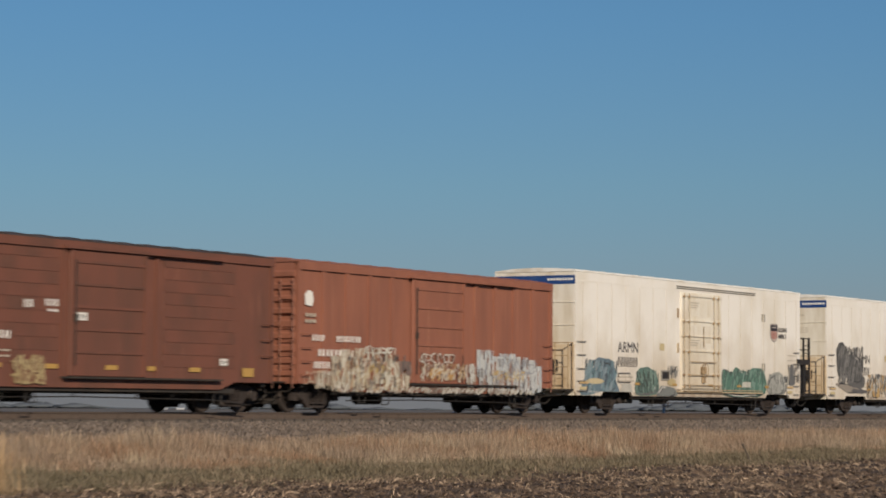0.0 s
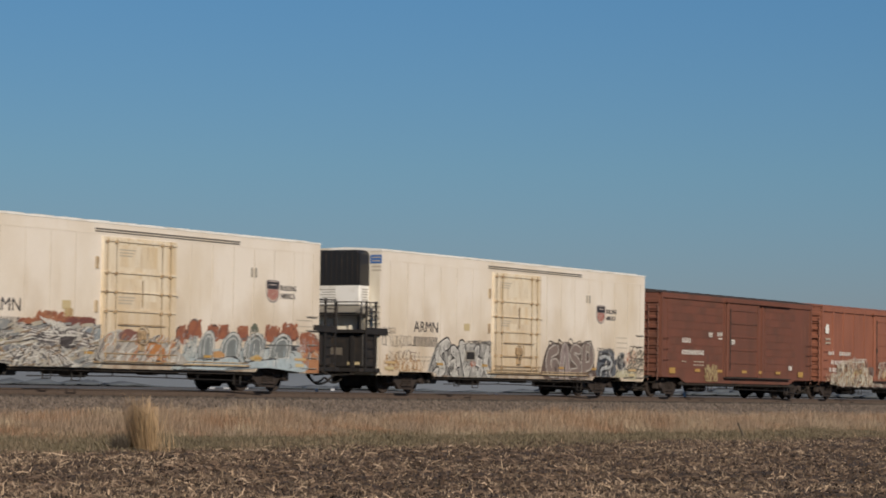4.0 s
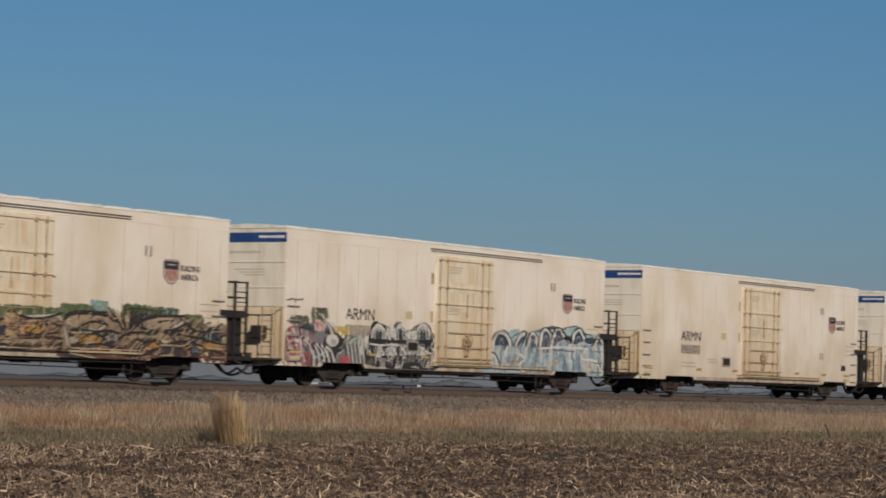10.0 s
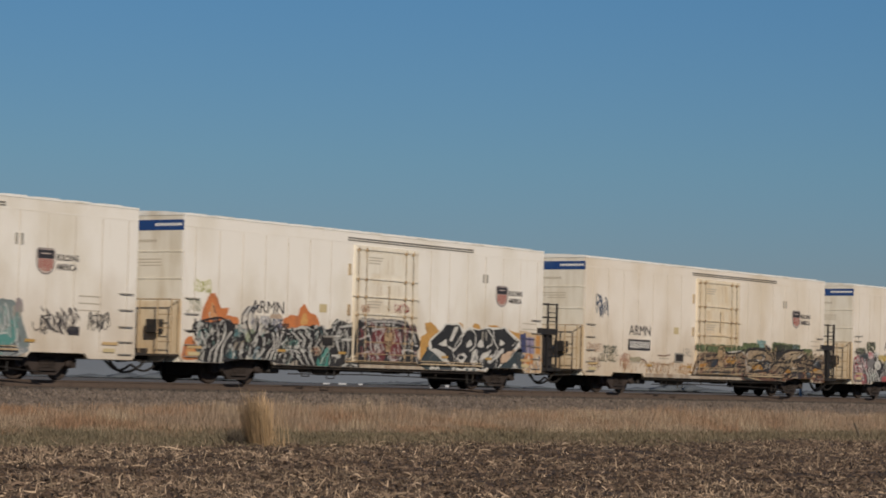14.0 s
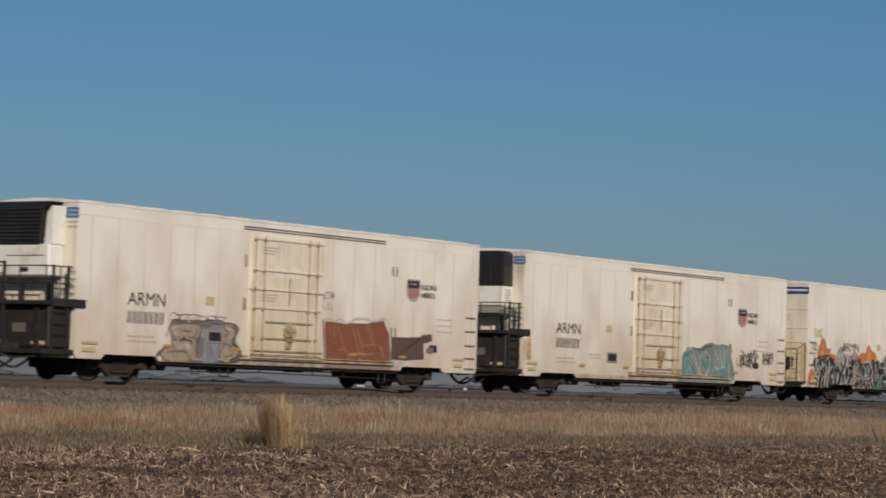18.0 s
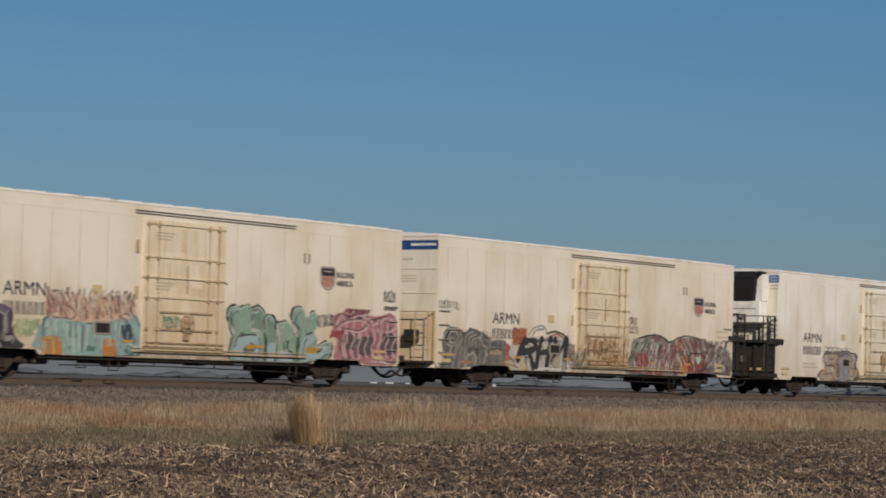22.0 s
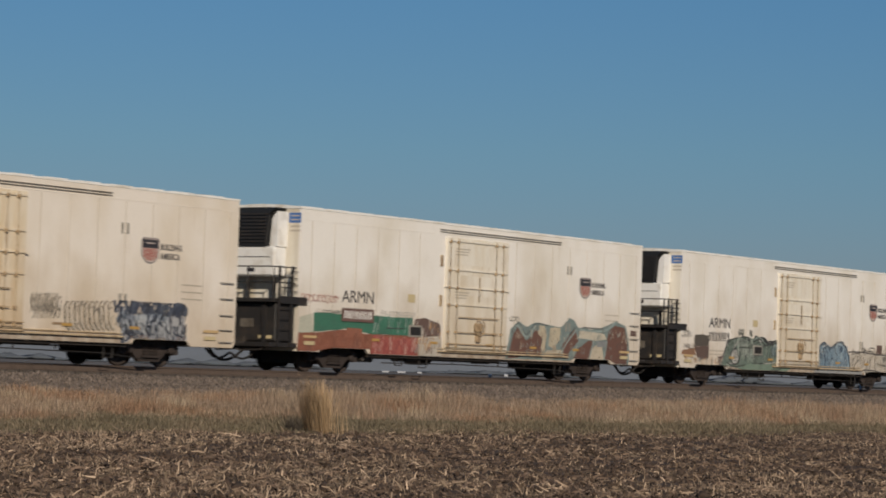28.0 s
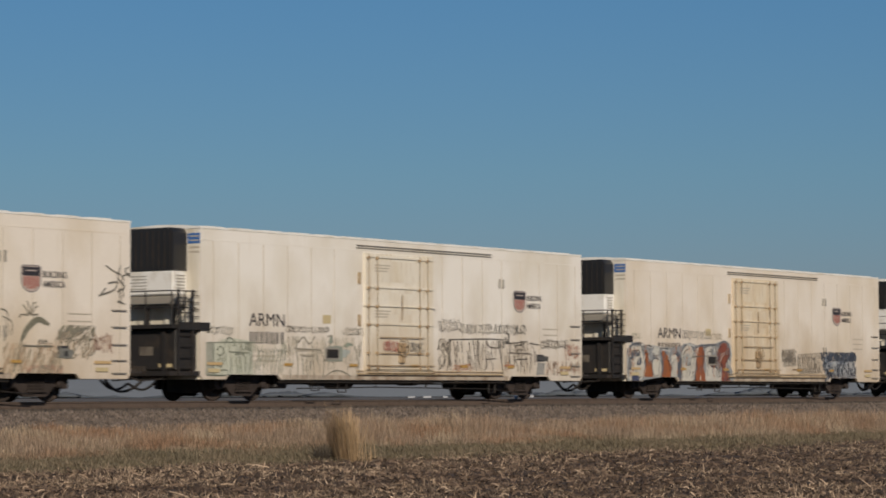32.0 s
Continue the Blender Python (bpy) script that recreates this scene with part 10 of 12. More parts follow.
p.area((.05, .07, .1), [(13.14, .64), (13.12, 1.53), (13.32, 1.83), (13.71, 1.88), (14.13, 1.71), (14.53, 1.82), (14.82, 1.96), (15.24, 1.95), (15.61, 1.74), (15.9, 1.32), (16.14, .84), (16.04, .72)])
p.area((.22, .31, .37), [(13.24, .65), (13.22, 1.47), (13.4, 1.78), (13.7, 1.82), (14.08, 1.62), (14.58, 1.75), (14.85, 1.89), (15.19, 1.87), (15.51, 1.67), (15.8, 1.26), (15.98, .84), (15.93, .71)])
p.line((.06, .09, .14), .06, [(13.38, 1.54), (13.63, 1.67), (13.94, 1.47), (13.93, .78)])
p.line((.06, .09, .14), .06, [(13.55, 1.31), (13.69, 1.43), (13.78, .78)])
p.line((.06, .09, .14), .06, [(14.13, 1.57), (14.35, 1.33), (14.48, .92)])
p.line((.06, .09, .14), .06, [(14.59, 1.64), (14.75, 1.41), (15.16, 1.54), (15.38, 1.37)])
p.line((.06, .09, .14), .06, [(14.84, 1.77), (15.25, 1.72), (15.58, 1.37), (15.71, .95)])
p.line((.06, .09, .14), .06, [(14.96, 1.35), (15.18, 1.12), (15.1, .81)])
p.line((.06, .09, .14), .06, [(14.08, .79), (14.16, 1.15), (14.36, 1.27)])
p.line((.42, .5, .54), .05, [(13.3, 1.3), (13.48, 1.66), (13.72, 1.73)])
p.line((.42, .5, .54), .05, [(14.63, 1.7), (14.93, 1.83), (15.25, 1.79)])
p.line((.42, .5, .54), .05, [(14.28, .79), (14.46, 1.22), (14.66, 1.28)])
p.line((.42, .5, .54), .05, [(15.38, 1.25), (15.61, .89)])
p.area((.05, .08, .13), [(14.9, 1.59), (14.99, 1.75), (15.25, 1.69), (15.21, 1.54)])
p.hatch(((.34, .42, .47), (.07, .1, .15), (.16, .24, .31),), 90, 13.2, 15.9, .71, 1.79, -.1, .04, .4, .4)
p.area((.33, .33, .33), [(12.7, .54), (12.79, .72), (16.04, .75), (17.1, .74), (17.1, .63)], 1)
p.finish()
p = Spray(c, 441, "cream letters with thin black outlines")
p.area((.56, .5, .42), [(16.04, .75), (16.05, 1.48), (16.83, 1.57), (17.25, 1.73), (17.69, 1.69), (18.34, 1.62), (18.57, 1.5), (19.63, 1.47), (19.67, .75), (17.31, .69)])
p.line((.08, .072, .065), .04, [(16.1, 1.45), (16.84, 1.5), (16.96, 1.29), (16.54, 1.1), (16.24, .84)])
p.line((.08, .072, .065), .04, [(16.63, 1.41), (16.75, 1.26), (16.59, 1.22)])
p.line((.08, .072, .065), .04, [(17.04, 1.67), (17.31, 1.74), (17.38, 1.43)])
p.line((.08, .072, .065), .04, [(17.27, 1.37), (17.19, .93)])
p.line((.08, .072, .065), .04, [(17.7, 1.5), (17.79, 1.75), (18.23, 1.74), (18.35, 1.55)])
p.line((.08, .072, .065), .04, [(17.8, 1.6), (18.07, 1.63), (18.24, 1.46)])
p.line((.08, .072, .065), .04, [(17.6, 1.31), (17.58, .76)])
p.line((.08, .072, .065), .04, [(17.93, 1.32), (17.85, .83)])
p.line((.08, .072, .065), .04, [(18.25, 1.4), (18.4, .78)])
p.line((.08, .072, .065), .04, [(18.8, 1.41), (18.89, .79)])
p.line((.08, .072, .065), .04, [(19.25, 1.36), (19.15, 1.11), (19.5, .81)])
p.line((.08, .072, .065), .04, [(16.04, .75), (16.88, .74)])
p.line((.08, .072, .065), .04, [(18.52, 1.48), (19.63, 1.47), (19.62, 1.06), (18.6, 1.09)])
p.area((.1, .09, .085), [(19.03, 1.26), (19.04, 1.41), (19.41, 1.4), (19.42, 1.24)], 1)
p.hatch(((.62, .58, .5), (.2, .17, .14), (.4, .34, .26),), 80, 16.12, 19.64, .76, 1.69, 0, .03, .3, .2)
p.line((.1, .09, .085), .05, [(15.88, 1.55), (16.83, 1.57), (18.35, 1.51), (19.46, 1.48)])
p.finish()
p = Spray(c, 442, "dull brown stepped patch with cream squares")
p.area((.14, .085, .068), [(18.47, 1.5), (18.47, 1.89), (18.99, 1.89), (18.98, 1.5)], 1)
p.area((.14, .085, .068), [(19.36, 1.13), (19.35, 1.89), (20.52, 1.92), (20.53, 1.74), (20.98, 1.73), (21, 1.47), (21.85, 1.47), (21.86, 1.18), (21.51, 1.17), (21, .72), (19.94, .68), (19.99, 1.15)], 1)
p.area((.52, .49, .44), [(20.24, 1.36), (20.26, 1.74), (20.95, 1.74), (20.95, 1.35)], 1)
p.area((.5, .46, .4), [(19.03, 1.17), (19.03, 1.47), (19.59, 1.47), (19.59, 1.18)], 1)
p.area((.08, .075, .07), [(19.11, 1.24), (19.13, 1.42), (19.47, 1.42), (19.47, 1.24)], 1)
p.area((.48, .24, .07), [(19.74, .98), (19.81, 1.14), (20.37, 1.17), (20.67, 1.12), (20.6, .99)])
p.area((.46, .4, .3), [(20.09, .68), (20.23, .84), (20.61, .81), (20.84, .7)])
p.area((.54, .5, .46), [(21.07, .74), (21.09, 1.11), (21.71, 1.14), (21.76, .79)], 1)
p.scrawl((.12, .11, .1), 6, 19.65, 20.55, 1.93, 2.26, .05)
p.scrawl((.11, .11, .12), 6, 21.02, 21.83, 1.61, 1.95, .05)
p.finish()
c = built[12]
p = Spray(c, 443, "green band over a rust-brown band, with red lines")
p.area((.26, .1, .062), [(1.84, .57), (1.95, 1.2), (2.55, 1.19), (3.15, 1.24), (4.23, 1.35), (5.21, 1.26), (8.12, 1.23), (8.11, .6), (5.64, .55), (5.54, .63)], 1)
p.area((.055, .175, .115), [(2.66, 1.23), (2.65, 1.81), (4.21, 1.82), (5.66, 1.82), (7.78, 1.83), (7.79, 1.52), (7.61, 1.25), (5.7, 1.25), (4.23, 1.36)], 1)
p.area((.3, .12, .075), [(4.25, 1.11), (4.33, 1.41), (5.1, 1.4), (5.12, 1.14)], 1)
p.area((.33, .085, .07), [(5.59, .58), (5.7, 1.22), (6.9, 1.14), (8.07, 1.17), (8.07, .61)], 1)
p.hatch(((.42, .14, .11), (.28, .07, .06), (.5, .3, .25),), 60, 5.62, 8.09, .61, 1.22, .15, .04, .35, .15)
p.hatch(((.1, .26, .19), (.045, .13, .09), (.3, .36, .32),), 30, 5.68, 7.79, 1.25, 1.85, .1, .03, .4, .15)
p.hatch(((.33, .15, .1), (.2, .08, .05),), 40, 1.93, 5.52, .61, 1.24, 0, .03, .3, .15)
p.line((.05, .07, .06), .05, [(6.33, 1.46), (7.29, 1.47)])
p.area((.14, .09, .075), [(7.85, 1.47), (7.88, 1.8), (8.39, 1.86), (9.19, 1.72), (9.33, 1.58), (9.32, 1.3), (8.38, 1.24), (8.31, 1.54)], 1)
p.area((.5, .45, .38), [(8.16, .63), (8.23, 1.18), (9.37, 1.27), (9.41, .63)], 1)
p.hatch(((.2, .14, .12), (.5, .3, .15), (.4, .36, .32),), 40, 7.92, 9.35, .64, 1.79, .2, .04, .3, .3)
p.scrawl((.56, .54, .5), 8, 6.05, 7.87, 1.86, 2.03, .03)
p.scrawl((.46, .2, .16), 9, 1.98, 3.8, 2.11, 2.39, .03)
p.scrawl((.16, .16, .14), 5, 2.79, 4.11, 1.81, 1.93, .02)
p.area((.5, .49, .4), [(1.91, 1.18), (1.93, 1.64), (2.52, 1.78), (2.64, 1.22)], 1)
p.finish()
p = Spray(c, 444, "brown and cream angular letters with grey-teal outlines")
p.area((.2, .25, .24), [(13.14, .66), (13.42, 1.65), (13.86, 1.95), (14.4, 1.78), (14.97, 1.95), (15.75, 1.89), (16.59, 1.83), (17.06, 2.17), (17.37, 2.11), (17.69, 1.86), (18.57, 1.82), (19.32, 1.91), (20.2, 2.18), (20.86, 2), (21.13, 1.43), (21.14, .61), (19.4, .57), (18.38, .68), (17.15, .66), (15.46, .68)], 1)
p.area((.155, .08, .06), [(13.31, .68), (13.55, 1.43), (13.82, 1.76), (14.37, 1.3), (14.54, 1.37), (14.95, 1.7), (15.35, 1.55), (15.4, .78), (14.57, .79), (14.5, 1.04), (14.4, .78)], 1)
p.area((.52, .44, .32), [(15.11, 1.58), (15.21, 1.84), (15.51, 1.84), (15.65, 1.53), (15.56, .94), (15.33, .94), (15.4, 1.39)], 1)
p.area((.52, .45, .33), [(15.79, 1.18), (15.87, 1.8), (16.53, 1.81), (16.5, 1.36), (16.03, 1.09)], 1)
p.area((.54, .47, .36), [(15.4, .71), (15.68, 1.01), (16.64, 1.04), (16.72, .74)], 1)
p.area((.155, .08, .06), [(16.65, .84), (16.69, 1.23), (17.45, 1.78), (17.72, 1.4), (17.13, .98), (17.02, .72)], 1)
p.area((.55, .5, .4), [(17.71, 1.49), (17.76, 1.74), (19.39, 1.71), (19.6, 1.49), (18.84, 1.43)], 1)
p.area((.155, .08, .06), [(17.39, .73), (17.74, 1.13), (18.34, 1.41), (18.65, 1.42), (18.44, .75)], 1)
p.area((.54, .47, .36), [(18.38, .72), (18.61, 1.16), (19.22, 1.41), (19.45, .71)], 1)
p.area((.27, .28, .28), [(18.92, 1.2), (18.97, 1.4), (19.54, 1.42), (19.55, 1.21)], 1)
p.area((.155, .08, .06), [(19.46, .64), (19.6, 1.45), (19.71, 1.79), (20.15, 2.01), (20.8, 1.93), (21.02, 1.49), (21.01, .64)], 1)
p.line((.3, .36, .34), .07, [(13.33, 1.33), (13.81, 1.82), (14.38, 1.43), (14.94, 1.83)])
p.line((.3, .36, .34), .07, [(15.63, 1.79), (15.8, 1.01)])
p.line((.3, .36, .34), .07, [(17.57, 1.79), (16.76, 1.11), (16.66, .71)])
p.line((.3, .36, .34), .07, [(17.76, 1.79), (19.33, 1.78), (20.2, 2.15)])
p.line((.3, .36, .34), .07, [(18.72, 1.43), (18.44, .75)])
p.line((.3, .36, .34), .07, [(19.6, 1.45), (19.45, .71)])
p.line((.07, .08, .08), .04, [(13.44, 1.43), (13.85, 1.89), (14.4, 1.5), (14.94, 1.89), (15.75, 1.86)])
p.line((.07, .08, .08), .04, [(17.45, 1.85), (17.09, 1.57)])
p.line((.07, .08, .08), .04, [(17.94, 1.87), (19.32, 1.86)])
p.area((.4, .33, .24), [(16.04, .96), (16.05, 1.18), (16.29, 1.19), (16.31, .96)], 1)
p.hatch(((.54, .47, .36), (.1, .08, .07), (.28, .32, .3),), 60, 13.45, 20.97, .65, 1.84, .3, .03, .3, .5)
p.scrawl((.2, .19, .17), 3, 13.34, 13.86, 1.91, 2.13, .03)
p.area((.14, .09, .075), [(21.21, 1.67), (21.22, 1.87), (21.59, 1.87), (21.61, 1.66)], 1)
p.finish()
c = built[13]
p = Spray(c, 446, "orange and cream bubble letters with grey-navy outlines")
p.area((.3, .31, .32), [(1.83, .59), (1.87, 1.19), (1.99, 1.77), (2.25, 1.99), (2.79, 1.99), (3.28, 1.83), (3.67, 1.92), (4.24, 1.87), (4.9, 1.84), (5.56, 1.9), (6.06, 2.03), (6.91, 1.98), (7.6, 2.01), (8.22, 2.01), (8.75, 2.15), (9.25, 2.03), (9.43, 1.64), (9.34, 1.24), (9.52, .59), (6.83, .57), (5.47, .64)])
p.area((.62, .58, .5), [(2.1, .68), (1.96, .93), (2.14, 1.2), (2.08, 1.57), (2.25, 1.86), (2.8, 1.86), (2.98, 1.6), (3.09, 1.13), (3.07, .76), (2.72, .67)])
p.area((.1, .11, .14), [(2.17, 1.41), (2.27, 1.63), (2.66, 1.69), (2.78, 1.54), (2.43, 1.5), (2.4, 1.34)])
p.area((.1, .11, .14), [(2.61, 1.19), (2.63, 1.4), (2.87, 1.44), (2.88, 1.23)])
p.area((.33, .105, .035), [(3.11, .68), (3.18, 1.19), (3.09, 1.71), (3.33, 1.67), (3.47, 1.36), (3.64, 1.15), (3.71, .7)])
p.area((.6, .57, .5), [(3.7, .78), (3.65, 1.31), (3.82, 1.48), (4.15, 1.44), (4.3, 1.17), (4.19, .79)])
p.area((.56, .55, .5), [(3.65, 1.63), (3.76, 1.85), (4.04, 1.86), (4.14, 1.6), (3.86, 1.48)])
p.area((.34, .11, .035), [(4.27, .72), (4.36, 1.23), (4.26, 1.65), (4.58, 1.67), (4.84, 1.41), (4.95, 1.03), (4.84, .73)])
p.area((.62, .59, .52), [(5.01, .68), (5.02, 1.2), (4.92, 1.52), (5.24, 1.64), (5.55, 1.43), (5.4, 1.16), (5.39, .67)])
p.area((.1, .11, .14), [(5.47, .64), (5.4, 1.1), (5.51, 1.43), (5.33, 1.59), (5.45, 1.7), (5.71, 1.44), (5.61, 1.16), (5.68, .65)])
p.area((.6, .57, .5), [(5.76, .65), (5.69, 1.17), (5.7, 1.66), (6.06, 1.92), (6.45, 1.85), (6.69, 1.42), (6.64, .93), (6.48, .65)])
p.area((.34, .35, .34), [(5.93, 1.29), (5.92, 1.56), (6.25, 1.65), (6.39, 1.41), (6.28, 1.19)])
p.area((.32, .1, .04), [(6.66, .6), (6.8, 1.04), (6.69, 1.48), (6.75, 1.87), (7.26, 1.89), (7.37, 1.5), (7.32, 1.06), (7.52, .59)])
p.area((.6, .57, .51), [(7.48, .59), (7.53, 1.18), (7.41, 1.62), (7.61, 1.9), (7.96, 1.86), (7.9, 1.41), (8.28, 1.09), (8.55, .99), (8.62, .58)])
p.area((.16, .09, .08), [(7.79, 1.19), (7.81, 1.55), (8.33, 1.6), (8.36, 1.26), (8.06, 1.11)])
p.area((.23, .07, .045), [(8.62, .57), (8.68, 1.1), (8.35, 1.43), (8.37, 1.82), (8.75, 2.06), (9.12, 1.97), (9.21, 1.57), (8.94, 1.17), (9.28, .84), (9.29, .58)])
p.line((.12, .13, .15), .06, [(2.05, .78), (2, .99), (2.18, 1.2), (2.06, 1.56), (2.25, 1.91), (2.84, 1.91), (3.1, 1.61)])
p.line((.12, .13, .15), .06, [(3.7, .83), (3.62, 1.26), (3.82, 1.45), (4.28, 1.31), (4.3, .9)])
p.line((.12, .13, .15), .06, [(5.76, .73), (5.65, 1.17), (5.7, 1.66), (6.08, 1.97), (6.53, 1.88), (6.76, 1.43)])
p.line((.12, .13, .15), .06, [(6.75, 1.87), (7.35, 1.96), (8.31, 2)])
p.line((.12, .13, .15), .06, [(8.39, 1.43), (8.28, 1.82), (8.75, 2.12), (9.16, 2.02), (9.28, 1.58), (9.03, 1.17), (9.33, .79)])
p.line((.12, .13, .15), .06, [(4.27, .74), (4.4, 1.23), (4.26, 1.65)])
p.line((.12, .13, .15), .06, [(4.96, .87), (5, 1.25), (4.83, 1.68)])
p.line((.5, .5, .48), .06, [(1.97, .78), (1.91, 1.14), (2.02, 1.67)])
p.line((.5, .5, .48), .06, [(4.33, 1.76), (4.91, 1.73)])
p.line((.5, .5, .48), .06, [(9.25, 2.03), (9.39, 1.64), (9.21, 1.23)])
p.line((.5, .5, .48), .06, [(6.06, 2), (6.66, 1.92)])
p.line((.5, .5, .48), .06, [(3.68, 1.9), (4.16, 1.81)])
p.hatch(((.62, .59, .52), (.12, .12, .14), (.4, .16, .07),), 70, 1.91, 9.33, .62, 1.92, .1, .04, .35, .3)
p.area((.06, .07, .13), [(2.22, .63), (2.32, .84), (2.63, .82), (2.72, .64)])
p.line((.1, .09, .08), .04, [(6.43, 1.52), (8.16, 1.59)])
p.finish()
p = Spray(c, 447, "thin grey handwriting")
p.scrawl((.22, .2, .18), 14, 5.79, 7.84, 2.14, 2.53, .03)
p.scrawl((.34, .28, .2), 5, 7.76, 8.65, 2.15, 2.43, .03)
p.scrawl((.45, .43, .33), 4, 2.23, 2.9, 2.09, 2.38, .03)
p.finish()
p = Spray(c, 448, "thin pale looped outline letters")
p.line((.13, .11, .09), .04, [(13.45, 1.87), (13.41, 1.59), (13.58, 1.4), (13.5, 1.19)])
p.line((.55, .5, .42), .03, [(13.5, 1.9), (13.48, 1.59), (13.63, 1.45), (13.56, 1.2)])
p.line((.13, .11, .09), .04, [(13.6, 1.88), (13.56, 1.6), (13.73, 1.4), (13.66, 1.2)])
p.line((.55, .5, .42), .03, [(13.66, 1.9), (13.64, 1.6), (13.79, 1.46), (13.72, 1.2)])
p.line((.13, .11, .09), .04, [(13.76, 1.88), (13.72, 1.6), (13.89, 1.41), (13.82, 1.21)])
p.line((.55, .5, .42), .03, [(13.82, 1.91), (13.79, 1.61), (13.94, 1.46), (13.87, 1.21)])
p.line((.13, .11, .09), .04, [(13.92, 1.89), (13.88, 1.61), (14.05, 1.42), (13.97, 1.21)])
p.line((.55, .5, .42), .03, [(13.97, 1.92), (13.95, 1.61), (14.1, 1.47), (14.03, 1.21)])
p.line((.13, .11, .09), .04, [(14.08, 1.9), (14.04, 1.62), (14.21, 1.42), (14.13, 1.22)])
p.line((.55, .5, .42), .03, [(14.13, 1.93), (14.11, 1.62), (14.26, 1.47), (14.19, 1.22)])
p.line((.13, .11, .09), .04, [(14.24, 1.9), (14.19, 1.62), (14.36, 1.43), (14.29, 1.22)])
p.line((.55, .5, .42), .03, [(14.29, 1.93), (14.27, 1.63), (14.42, 1.48), (14.35, 1.23)])
p.line((.13, .11, .09), .04, [(14.39, 1.91), (14.35, 1.63), (14.52, 1.43), (14.45, 1.23)])
p.line((.55, .5, .42), .03, [(14.45, 1.94), (14.43, 1.63), (14.58, 1.49), (14.51, 1.23)])
p.line((.13, .11, .09), .04, [(14.84, 1.71), (14.7, 1.54), (14.76, 1.09), (14.94, .9)])
p.line((.56, .51, .43), .03, [(14.9, 1.7), (14.78, 1.5), (14.83, 1.09), (14.98, .94)])
p.line((.13, .11, .09), .04, [(15.03, 1.72), (14.89, 1.55), (14.95, 1.09), (15.13, .91)])
p.line((.56, .51, .43), .03, [(15.09, 1.71), (14.97, 1.5), (15.02, 1.1), (15.18, .95)])
p.line((.13, .11, .09), .04, [(15.22, 1.73), (15.08, 1.56), (15.14, 1.1), (15.33, .91)])
p.line((.56, .51, .43), .03, [(15.28, 1.72), (15.16, 1.51), (15.21, 1.1), (15.37, .95)])
p.line((.13, .11, .09), .04, [(15.41, 1.74), (15.27, 1.57), (15.33, 1.11), (15.52, .92)])
p.line((.56, .51, .43), .03, [(15.47, 1.73), (15.35, 1.52), (15.4, 1.11), (15.56, .96)])
p.line((.13, .11, .09), .04, [(15.6, 1.74), (15.47, 1.57), (15.52, 1.11), (15.71, .93)])
p.line((.56, .51, .43), .03, [(15.66, 1.74), (15.54, 1.53), (15.6, 1.12), (15.75, .97)])
p.line((.13, .11, .09), .04, [(15.8, 1.75), (15.66, 1.58), (15.72, 1.12), (15.91, .93)])
p.line((.56, .51, .43), .03, [(15.86, 1.74), (15.74, 1.53), (15.79, 1.12), (15.95, .97)])
p.line((.13, .11, .09), .04, [(15.99, 1.76), (15.85, 1.59), (15.91, 1.13), (16.1, .94)])
p.line((.56, .51, .43), .03, [(16.05, 1.75), (15.93, 1.54), (15.99, 1.13), (16.14, .98)])
p.line((.13, .11, .09), .04, [(16.19, 1.77), (16.05, 1.6), (16.11, 1.13), (16.3, .94)])
p.line((.56, .51, .43), .03, [(16.25, 1.76), (16.13, 1.55), (16.18, 1.14), (16.34, .99)])
p.line((.13, .11, .09), .04, [(16.39, 1.78), (16.24, 1.61), (16.3, 1.14), (16.5, .95)])
p.line((.56, .51, .43), .03, [(16.45, 1.77), (16.32, 1.56), (16.38, 1.14), (16.54, .99)])
p.line((.13, .11, .09), .04, [(16.58, 1.79), (16.44, 1.61), (16.5, 1.15), (16.69, .96)])
p.line((.56, .51, .43), .03, [(16.64, 1.78), (16.52, 1.56), (16.57, 1.15), (16.74, 1)])
p.scrawl((.14, .12, .1), 8, 13.43, 14.54, 1.26, 1.92, .03)
p.scrawl((.14, .12, .1), 10, 14.74, 16.64, .97, 1.74, .03)
p.line((.3, .2, .12), .06, [(14.25, 1.09), (14.72, 1.09)])
p.finish()
p = Spray(c, 449, "navy and steel blue blocky lettering")
p.area((.06, .07, .1), [(17, .59), (17.05, 1.06), (16.84, 1.29), (17.1, 1.46), (17.42, 1.36), (17.72, 1.51), (17.96, 1.36), (18.35, 1.5), (18.76, 1.41), (18.98, 1.64), (19.3, 1.73), (19.59, 1.66), (19.52, 1.41), (19.66, 1.15), (19.65, .64), (18.96, .7), (18.71, .85), (17.92, .75), (17.45, .81)])
p.area((.2, .24, .29), [(16.81, 1.21), (16.95, 1.45), (17.57, 1.42), (18.59, 1.51), (18.76, 1.28), (17.82, 1.22)])
p.area((.13, .18, .27), [(17.05, .96), (17.08, 1.14), (17.42, 1.23), (17.67, .98)])
p.area((.12, .15, .22), [(17.98, 1.15), (18.04, 1.44), (18.59, 1.46), (18.61, 1.22)], 1)
p.hatch(((.48, .5, .51), (.3, .33, .37), (.03, .035, .05),), 80, 16.97, 18.93, .86, 1.46, .15, .04, .4, .15)
p.hatch(((.5, .5, .5), (.05, .05, .07),), 40, 18.94, 19.7, .71, 1.49, 0, .04, .3, .4)
p.hatch(((.28, .31, .36), (.04, .05, .07),), 30, 16.72, 17.42, 1.06, 1.64, .3, .04, .35, .3)
p.area((.05, .065, .11), [(19.03, 1.58), (19.1, 1.77), (19.29, 1.85), (19.58, 1.79), (19.67, 1.66), (19.39, 1.54)])
